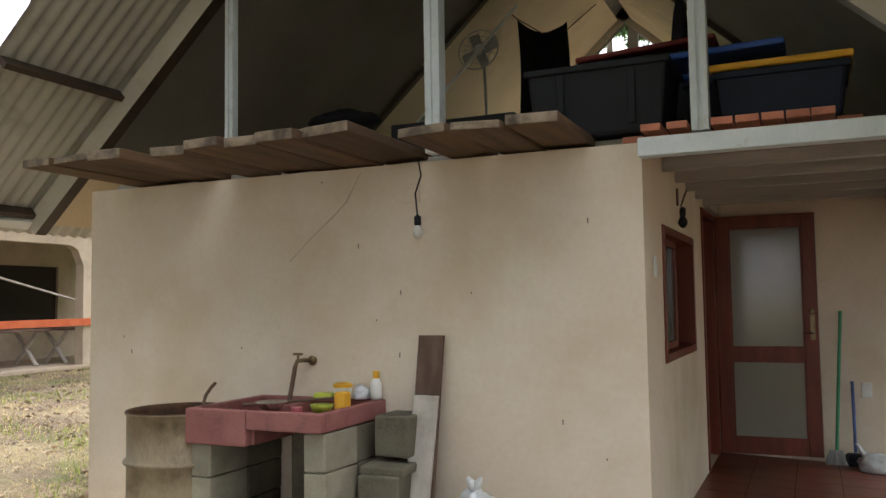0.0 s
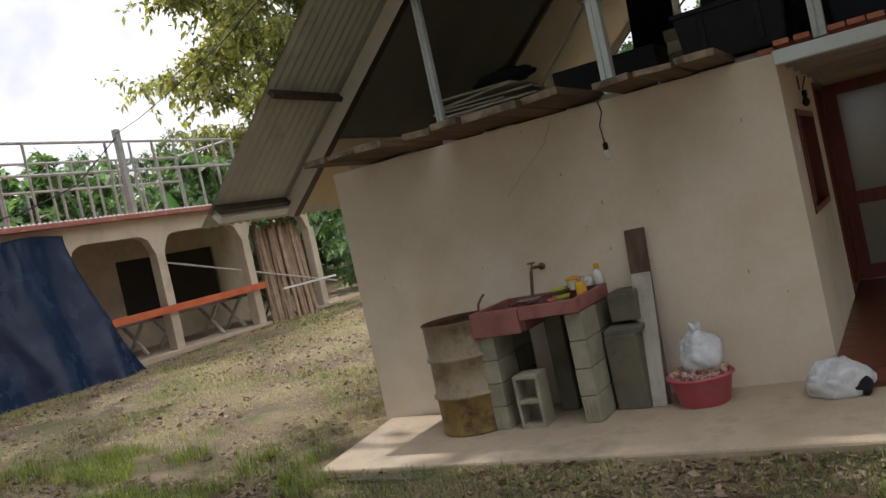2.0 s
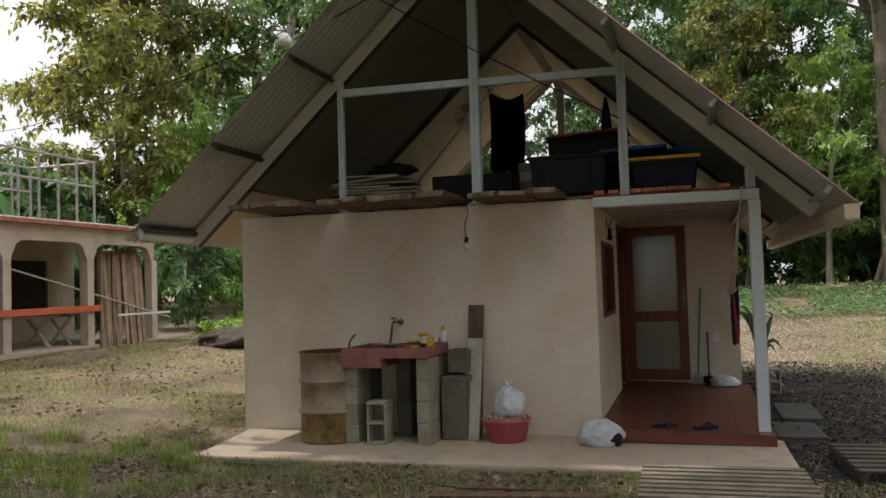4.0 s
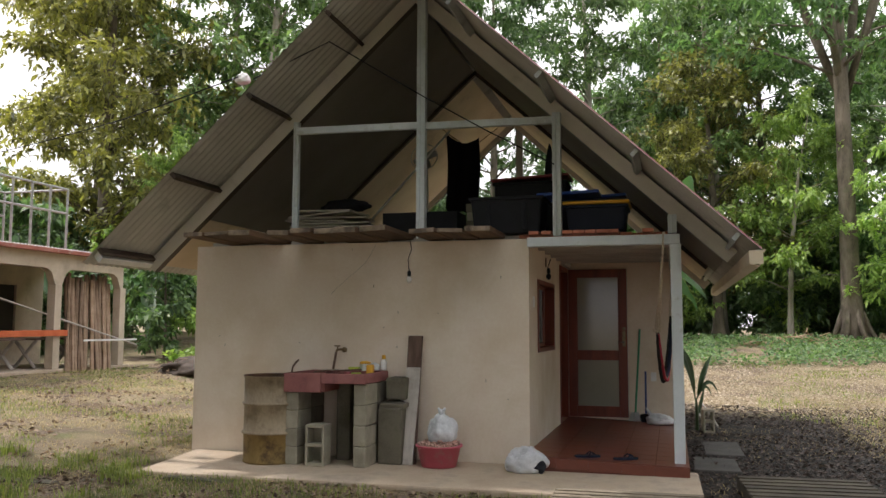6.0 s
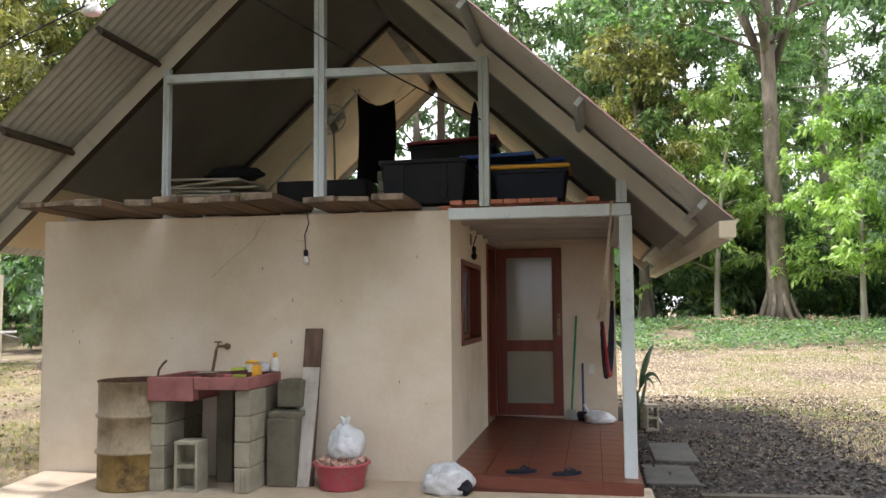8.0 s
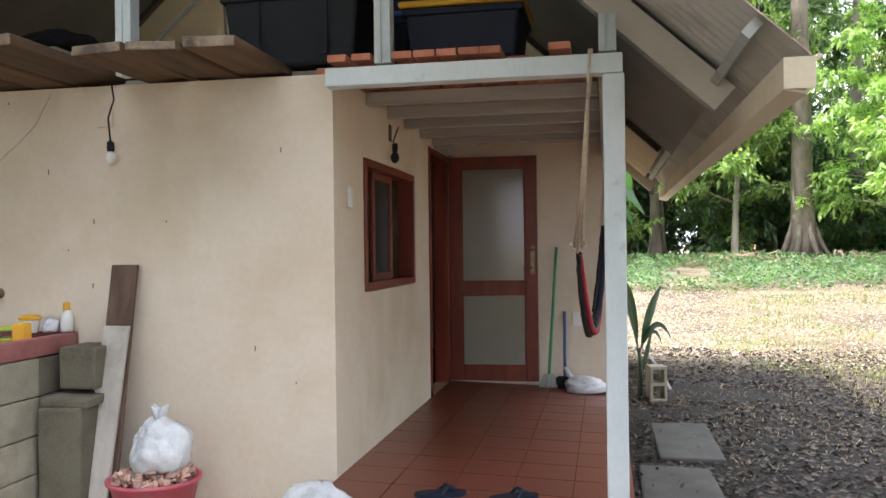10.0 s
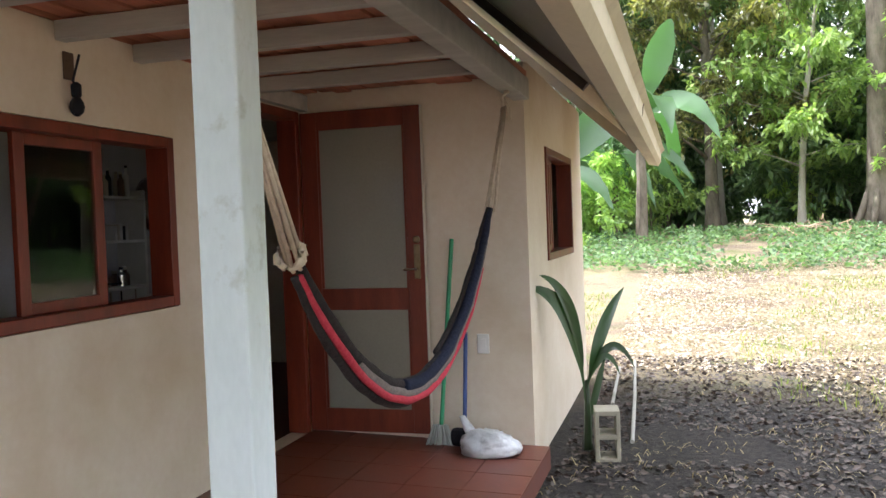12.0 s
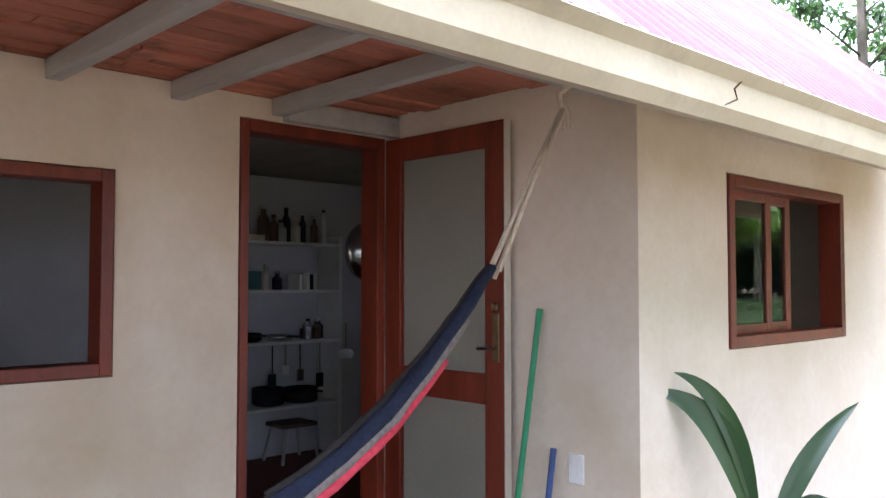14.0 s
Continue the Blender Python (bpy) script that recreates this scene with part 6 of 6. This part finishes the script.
for i in range(131):
    y = -3.0 + i * 0.103
    lathe(bm, [(0.035, 0), (0.035, 0.02), (0.01, 0.03)], (AXF + 0.24, y, 3.09), 6)
tagged(part("roof_edge_beads", bm, M_WHITEP, arc, "row of pale corrugation ends"), kind="stuff")
for y in (3.6, 5.7, 7.7):
    tb = thing("work_table", "rough timber trestle table under the arcade", "table", "arcade tables")
    part("top", bxm(-13.6, -12.75, y, y + 1.7, 1.0, 1.05, 0.006), M_BROWNPLANK, tb)
    for yy in (y + 0.2, y + 1.5):
        part("leg", tube([(-13.5, yy, 0.34), (-12.9, yy, 1.0)], 0.04, 6), M_GREYPLANK, tb)
        part("leg", tube([(-12.9, yy, 0.34), (-13.5, yy, 1.0)], 0.04, 6), M_GREYPLANK, tb)
bm = bxm(-12.26, -12.21, 3.55, 8.1, 1.07, 1.21, 0.006)
for v in bm.verts:
    v.co.z += 0.03 * (v.co.y - 3.55) / 4.5
single("orange_rail", bm, M_ORANGE, "long orange board fixed along the arcade columns", "board")
single("leaning_plank", tube([(-12.9, 5.8, 2.15), (-12.0, 10.4, 0.85)], 0.022, 6), M_GREYPLANK, "long grey pole leaning across the arcade", "pole")
single("white_plank", bxm(-11.94, -11.91, 8.3, 10.3, 0.97, 1.015, 0.004), M_WHITEP, "white board end sticking out of the arcade", "board")
for i in range(26):
    y = 8.45 + i * 0.058 + R4.uniform(-0.03, 0.03)
    single("cane_pole", tube([(-12.15 + R4.uniform(-0.1, 0.1), y - 0.35, GA - 0.02), (-12.75 + R4.uniform(-0.1, 0.1), y + 0.25, 2.62 + R4.uniform(-0.25, 0.05))], R4.uniform(0.03, 0.055), 6), M_STICK, "dry cane pole stacked upright against the arcade", "pole", "stacked poles")
for i in range(9):
    y = 3.5 + i * 0.10
    single("timber_post", tube([(-14.7, y, 0.34), (-14.85, y + 0.05, 2.2 - 0.14 * i)], 0.06, 6), M_BROWNPLANK, "dark timber leaning on the arcade's back wall", "timber", "stacked timber")
# tarp hung from the eave
bm = bmesh.new()
NU, NV = 160, 60
rows = []
for j in range(NV + 1):
    v_ = j / NV
    row = []
    for i in range(NU + 1):
        u = i / NU
        y = -2.2 + (5.4 + 1.0 * v_ ** 1.5) * u - 0.2 * v_
        q = Vector((u * 15 + v_ * 1.2, v_ * 2.2, 1.7))
        fold = 0.10 * math.sin(u * 22 + 3 * math.sin(v_ * 2 + u * 5)) * (0.2 + v_) + 0.09 * (0.35 - abs(noise.noise(q * 0.6))) + 0.035 * (0.3 - abs(noise.noise(q * 1.7))) + 0.006 * noise.noise(q * 4)
        x = AXF + 0.28 + 0.62 * v_ ** 1.4 + fold
        z = 2.86 + (0.12 - 2.86) * v_ + 0.04 * math.sin(u * 16) * (1 - v_)
        row.append(bm.verts.new((x, y, z)))
    rows.append(row)
for j in range(NV):
    for i in range(NU):
        bm.faces.new((rows[j][i], rows[j][i + 1], rows[j + 1][i + 1], rows[j + 1][i]))
bmesh.ops.solidify(bm, geom=bm.faces[:], thickness=0.008)
single("tarpaulin", bm, M_TARP, "dark blue tarpaulin draped from the arcade eave", "tarpaulin", smooth=True)
# railing frame on the roof
rl = thing("roof_railing", "galvanised tube frame standing on the arcade roof", "railing")
for x in (-13.0, -14.9):
    for z in (4.70, 4.10):
        part("rail", tube([(x, -2.5, z), (x, 8.85, z)], 0.03, 6), M_RAIL, rl)
    for i in range(20):
        y = -2.5 + i * 0.597
        part("post", tube([(x, y, 3.09), (x, y, 4.70 if i % 3 == 1 else 4.10 + (0.6 if i > 13 else 0))], 0.03, 6), M_RAIL, rl)
part("cross_rail", tube([(-13.0, 8.85, 4.7), (-14.9, 8.85, 4.7)], 0.03, 6), M_RAIL, rl)
heap("brush_mound", (-8.9, 9.0, ground_z(-8.9, 9.0) - 0.05), (1.2, 1.0, 0.26), M_SOIL, "low heap of dead brush and soil on the grass", "heap", 8.0, 0.35)
single("overhead_wire", tube([(-2.82, -0.97, 3.88), (-5.4, 0.72, 4.02), (-8.0, 2.4, 4.26), (-10.5, 4.0, 4.52), (-13.0, 5.6, 4.86)], 0.007, 5), M_CLOTH, "thin dark wire strung from the gable to the arcade roof", "wire")
single("slack_wire", tube([(-12.96, 5.6, 4.82), (-12.96, 4.4, 3.86), (-12.96, 3.2, 3.45), (-12.96, 1.9, 3.2), (-12.96, 0.8, 3.1)], 0.012, 5), M_CLOTH, "slack dark wire sagging along the arcade roof", "wire")
part("corner_post", bxm(-13.06, -12.94, 5.54, 5.66, 3.09, 4.95, 0.01), M_RAIL, rl, "stout grey corner post")

# ---- banana plants ----


def banana(x, y, h, n_, turn, wide=1.0, label="tall banana plant with broad green leaves"):
    ob = thing("banana_plant", label, "plant", "banana plants", at=(x, y, ground_z(x, y) - 0.05))
    part("stem", tube([(0, 0, 0), (0.05, 0, h * 0.3), (0.0, 0.05, h * 0.62)], [h * 0.03, h * 0.024, h * 0.015], 9), M_BARK, ob)
    r = random.Random(int(x * 31 + y * 7))
    for k in range(n_):
        a = turn + k * 2.4
        ln = h * r.uniform(0.34, 0.5)
        up = r.uniform(-0.25, 0.6) if k > 1 else 1.2
        out = math.cos(min(1.5, up * 1.1))
        p0 = (0, 0.05, h * 0.58)
        p1 = (math.cos(a) * ln * 0.55 * (out + 0.2), math.sin(a) * ln * 0.55 * (out + 0.2), h * 0.6 + ln * 0.75 * min(1, up + 0.2))
        p2 = (math.cos(a) * ln * (out + 0.15), math.sin(a) * ln * (out + 0.15), h * 0.6 + ln * (up - (0.15 if k < 2 else 0.75)))
        bm = strap_leaf(p0, p1, p2, wide * h * r.uniform(0.085, 0.12), 18)
        for v in bm.verts:
            v.co += noise.noise_vector(v.co * 2) * 0.05 + noise.noise_vector(v.co * 7) * 0.03
        part("leaf", bm, M_BANANA, ob, smooth=True)


for a in ((1.25, 20.5, 5.6, 7, 0.3, 1.45), (-0.9, 19.8, 3.4, 7, 1.2, 1.3), (0.4, 22.5, 4.2, 8, 2.0), (-14.5, 14.5, 3.6, 8, 0.5), (-17.0, 11.0, 3.8, 8, 1.5), (-18.0, 6.0, 4.0, 8, 2.5), (-17.4, 2.4, 4.2, 8, 0.2),
          (-11.0, 16.5, 3.6, 8, 0.8), (-8.6, 15.5, 2.8, 7, 1.9), (-19.0, -0.5, 4.4, 8, 1.1), (-18.6, 8.4, 4.4, 8, 1.7), (13.5, 23.0, 3.6, 8, 0.4)):
    banana(*a)


def coconut_palm(x, y, h, n_, seed):
    """A slim trunk under a head of arching fronds, each with its own narrow leaflets."""
    ob = thing("palm_tree", "slim coconut palm with feathery arching fronds", "palm", "palms", at=(x, y, ground_z(x, y) - 0.05))
    r = random.Random(seed)
    part("trunk", tube([(0, 0, 0), (0.15, 0.1, h * 0.5), (0.1, 0.2, h)], [0.17, 0.13, 0.10], 9), M_BARK, ob, smooth=True)
    for k in range(n_):
        a, ln, up = k * 2.4 + r.uniform(-0.3, 0.3), r.uniform(2.0, 2.7), r.uniform(-0.15, 1.1)
        p0, p1 = Vector((0.1, 0.2, h)), Vector((math.cos(a) * ln * 0.55, math.sin(a) * ln * 0.55, h + ln * 0.55 * (up + 0.25)))
        p2 = Vector((math.cos(a) * ln * 0.95, math.sin(a) * ln * 0.95, h + ln * (up - 0.5) * 0.8))
        bm = bmesh.new()
        pts = [p0 * (1 - t) ** 2 + p1 * 2 * t * (1 - t) + p2 * t * t for t in [i / 22 for i in range(23)]]
        sweep(bm, pts, [0.025 * (1.05 - i / 22) for i in range(23)], 4)
        for i in range(3, 23):
            d = (pts[i] - pts[i - 1]).normalized()
            s_ = d.cross(Vector((0, 0, 1))).normalized()
            le = 0.62 * math.sin(math.pi * (0.16 + 0.78 * i / 22))
            for sd in (-1, 1):
                tip = pts[i] + s_ * sd * le * 0.8 + d * le * 0.45 - Vector((0, 0, le * r.uniform(0.25, 0.6)))
                mid = (pts[i] + tip) / 2 + Vector((0, 0, 0.05))
                v = [bm.verts.new(q) for q in (pts[i], mid + d * 0.03, tip, mid - d * 0.03)]
                bm.faces.new(v)
        part("frond", bm, M_BANANA, ob)


coconut_palm(-24.5, 2.2, 6.6, 15, 4)
coconut_palm(-27.0, 9.5, 6.0, 14, 7)
for k, x, y, s, t in (("bright", -20.5, -2.0, 0.62, 0.4), ("tall2", -22.5, 4.6, 0.36, 1.4), ("bright", -21.0, 7.2, 0.52, 2.2), ("tall2", -21.0, 10.8, 0.40, 3.0), ("bright", -23.0, 0.4, 0.7, 5.0), ("tall2", -21.5, 14.5, 0.42, 0.9)):
    plant(k, x, y, s, t)

# dead branches heaped at the forest edge


def brush_pile(x, y, size, n_, seed):
    r = random.Random(seed)
    bm = bmesh.new()
    for k in range(n_):
        a, q = r.uniform(0, 6.3), size * math.sqrt(r.random())
        c = Vector((x + math.cos(a) * q * 1.3, y + math.sin(a) * q * 0.8, 0))
        c.z = ground_z(c.x, c.y) + r.uniform(0.0, 0.55) * max(0.1, 1 - q / size)
        d = Vector((r.uniform(-1, 1), r.uniform(-1, 1), r.uniform(-0.15, 0.5))) * r.uniform(0.25, 0.9)
        bend = Vector((r.uniform(-0.1, 0.1), r.uniform(-0.1, 0.1), r.uniform(0, 0.15)))
        sweep(bm, [c - d * 0.5, c + bend, c + d * 0.5], [0.018, 0.014, 0.006], 4)
    single("brush_pile", bm, M_STICK, "tangled heap of dead brown branches by the trees", "brush", "brush piles", kind="stuff")


brush_pile(5.5, 21.0, 1.5, 130, 3)
brush_pile(8.6, 21.6, 1.2, 80, 5)
brush_pile(-8.9, 9.0, 1.1, 110, 6)

# ---- ground cover ----
rng = np.random.default_rng(21)


def scatter(n_, x0, x1, y0, y1, scale, cut, seed, avoid=True):
    """Places where a noise is over cut, off the house, apron and slabs."""
    out = []
    while len(out) < n_:
        x, y = rng.uniform(x0, x1), rng.uniform(y0, y1)
        if noise.noise(Vector((x * scale, y * scale, seed))) + 0.35 * noise.noise(Vector((x * scale * 4, y * scale * 4, seed))) < cut:
            continue
        if avoid and ((-3.86 < x < 1.56 and -0.34 < y < 6.02) or (-3.8 < x < 1.64 and -1.42 < y < 0.1) or (x < -12.0 and -3.2 < y < 12.6)):
            continue
        out.append((x, y, ground_z(x, y)))
    return np.array(out)


def blades(pts, h, w, lean, name, mat, label, cat):
    n_ = len(pts)
    a = rng.uniform(0, 6.283, n_)
    d = np.stack([np.cos(a), np.sin(a), np.zeros(n_)], 1)
    s_ = np.stack([-np.sin(a), np.cos(a), np.zeros(n_)], 1)
    hh = h * rng.uniform(0.5, 1.3, n_)[:, None]
    ln = lean * rng.uniform(0.3, 1.4, n_)[:, None]
    b = pts - np.array([0, 0, 0.01])
    mid = b + d * hh * ln * 0.35 + np.array([0, 0, 1.0]) * hh * 0.6
    tip = b + d * hh * ln + np.array([0, 0, 1.0]) * hh * np.maximum(0.12, 1 - 0.45 * ln)
    v = np.stack([b + s_ * w, b - s_ * w, mid - s_ * w * 0.7, mid + s_ * w * 0.7, tip], 1).reshape(-1, 3)
    k = np.arange(n_)[:, None] * 5
    f = [tuple(q) for q in (k + [0, 1, 2, 3])] + [tuple(q) for q in (k + [3, 2, 4])]
    me = mesh_from(name, v, f, [mat])
    tagged(new(name, me), label, cat, kind="stuff")


blades(scatter(26000, -14, 1.3, -7.5, 12, 0.7, 0.05, 3.0), 0.085, 0.004, 0.7, "grass", M_GRASS, "patchy short green grass in the yard", "grass")
blades(scatter(3500, -7.5, -3.3, -2.6, -0.6, 1.3, 0.05, 15.0), 0.15, 0.005, 0.6, "tall_grass", M_GRASS, "longer green grass by the apron corner", "grass")
blades(scatter(18000, -5, 4, -6.5, -1.4, 0.9, -0.05, 5.0), 0.07, 0.0035, 0.7, "grass_by_path", M_GRASS, "sparse green grass before the apron", "grass")
blades(scatter(30000, -13, 11, -6.5, 15, 0.5, -0.15, 8.0), 0.055, 0.0035, 1.9, "dry_grass", M_DRYGRASS, "flattened dry straw-coloured grass", "grass")
blades(scatter(4500, 2.8, 14, 4.5, 15, 0.6, 0.1, 9.0), 0.10, 0.006, 0.8, "side_grass", M_GRASS, "green grass tufts beyond the house", "grass")

blades(scatter(22000, 3.5, 9, -2.5, 8.5, 0.6, -0.3, 31.0), 0.06, 0.003, 1.8, "straw_by_house", M_DRYGRASS, "dry straw-coloured grass beside the house", "grass")
blades(scatter(2500, 3.6, 9, -2.5, 8.5, 0.7, 0.0, 33.0), 0.06, 0.0035, 1.0, "sparse_side_grass", M_GRASS, "sparse green grass among the straw", "grass")
blades(scatter(24000, -12, -3.9, -3.5, 9, 0.6, -0.25, 37.0), 0.055, 0.0035, 1.6, "lawn_straw", M_DRYGRASS, "withered straw-coloured grass on the lawn", "grass")
blades(scatter(26000, -8, 3.5, -7.0, -1.45, 0.7, -0.25, 35.0), 0.05, 0.0032, 1.7, "brown_grass", M_BROWNGRASS, "withered brown grass before the house", "grass")


def litter(n_, x0, x1, y0, y1, scale, cut, seed, size, name, mat, label, rise=0.012, droop=0.05, up=0.25, avoid=True, width=0.55):
    p = scatter(n_, x0, x1, y0, y1, scale, cut, seed, avoid)
    p[:, 2] += rng.uniform(0.0, rise, len(p))
    d = rng.normal(size=(len(p), 3)) * np.array([1, 1, 0.0]) + np.array([0, 0, 1.0]) * rng.uniform(0, up, len(p))[:, None]
    v, f = leaves(p, d, size, width, droop)
    tagged(new(name, mesh_from(name, v, f, [mat])), label, "leaves", kind="stuff")


# dark leaves where the house shades the ground, pale ones where sun falls
litter(20000, 1.5, 5.0, -3.0, 7.0, 0.4, -0.45, 2.0, 0.046, "leaf_litter", M_DARKLEAF, "dead leaves on dark soil, coloured dark as shaded")
litter(42000, 3.2, 12, 5.4, 15.5, 0.5, -0.6, 21.0, 0.042, "pale_litter", M_PALELEAF, "dead leaves on dry ground, coloured pale as sunlit")
litter(9000, 1.6, 3.2, 6.3, 15.5, 0.5, -0.6, 23.0, 0.042, "back_litter", M_PALELEAF, "dry leaves behind the house, coloured pale as sunlit")
litter(26000, -11, 3, -6.5, -1.3, 0.6, -0.2, 4.0, 0.06, "yard_litter", M_DEADLEAF, "small dry leaves and chips in the yard")
litter(6000, -13, -3.9, -1.0, 12, 0.6, -0.1, 6.0, 0.07, "lawn_litter", M_DEADLEAF, "scattered dry leaves on the lawn")
litter(40000, -6, 27, 14.2, 23.5, 0.45, -0.30, 11.0, 0.12, "undergrowth", M_LEAFD, "low green leafy undergrowth at the forest edge", rise=0.26, droop=0.2, up=1.1)
litter(9000, -12, 0, 11.5, 20, 0.45, -0.1, 12.0, 0.22, "low_weeds", M_LEAFB, "bright green weeds behind the yard", rise=0.3, droop=0.2, up=1.2)

# ---- pieces of floor and ceiling ----
NXT, NYT = 5, 12
TW, TH = 1.53 / NXT, 3.60 / NYT
bm = bmesh.new()
box(bm, 0.003, TW - 0.003, 0.003, TH - 0.003, 0.0, 0.006)
tile_mesh = bpy.data.meshes.new("tile")
bm.to_mesh(tile_mesh)
bm.free()
tile_mesh.materials.append(M_TILE)
for i in range(NXT):
    for j in range(NYT):
        o = new("tile", tile_mesh)
        o.parent = porch
        o.matrix_basis = Matrix.Translation((i * TW, -0.32 + j * TH, porch_z(i * TW) - 0.003)) @ Matrix.Rotation(math.atan(0.05 / 1.5), 4, "Y")
bm = bmesh.new()
box(bm, 0.0, TW - 0.004, -0.006, 0.0, -0.09, 0.0)
riser_mesh = bpy.data.meshes.new("riser_tile")
bm.to_mesh(riser_mesh)
bm.free()
riser_mesh.materials.append(M_TILE)
for i in range(NXT):
    o = new("riser_tile", riser_mesh)
    o.parent = porch
    o.matrix_basis = Matrix.Translation((i * TW, -0.32, porch_z((i + 1) * TW) - 0.004))

loft = thing("loft_floor", "red-brown boards laid over the porch joists", "floor", kind="structure")
R6 = random.Random(9)
x = -0.11
i = 0
while x < 1.40:
    w = R6.uniform(0.098, 0.112)
    front = -0.155 if 0.36 <= x < 0.90 or -0.02 < x < 0.2 or 1.10 < x < 1.2 else 0.03 + R6.uniform(0, 0.1)
    cut = R6.uniform(1.3, 2.4)
    z = 2.264 + (0.012 if front < 0 else 0)
    for ya, yb in ((front, cut), (cut + 0.006, 3.27)):
        bm = bmesh.new()
        box(bm, x, x + w, ya, yb, z, z + 0.035, 0.003)
        for f in bm.faces:
            f.material_index = 1 if f.normal.z > 0.9 else 0
        part("floor_board", bm, (M_PLANKR, M_BOARDEND), loft)
    x += w + (R6.uniform(0.002, 0.012) if R6.random() < 0.8 else 0.03)
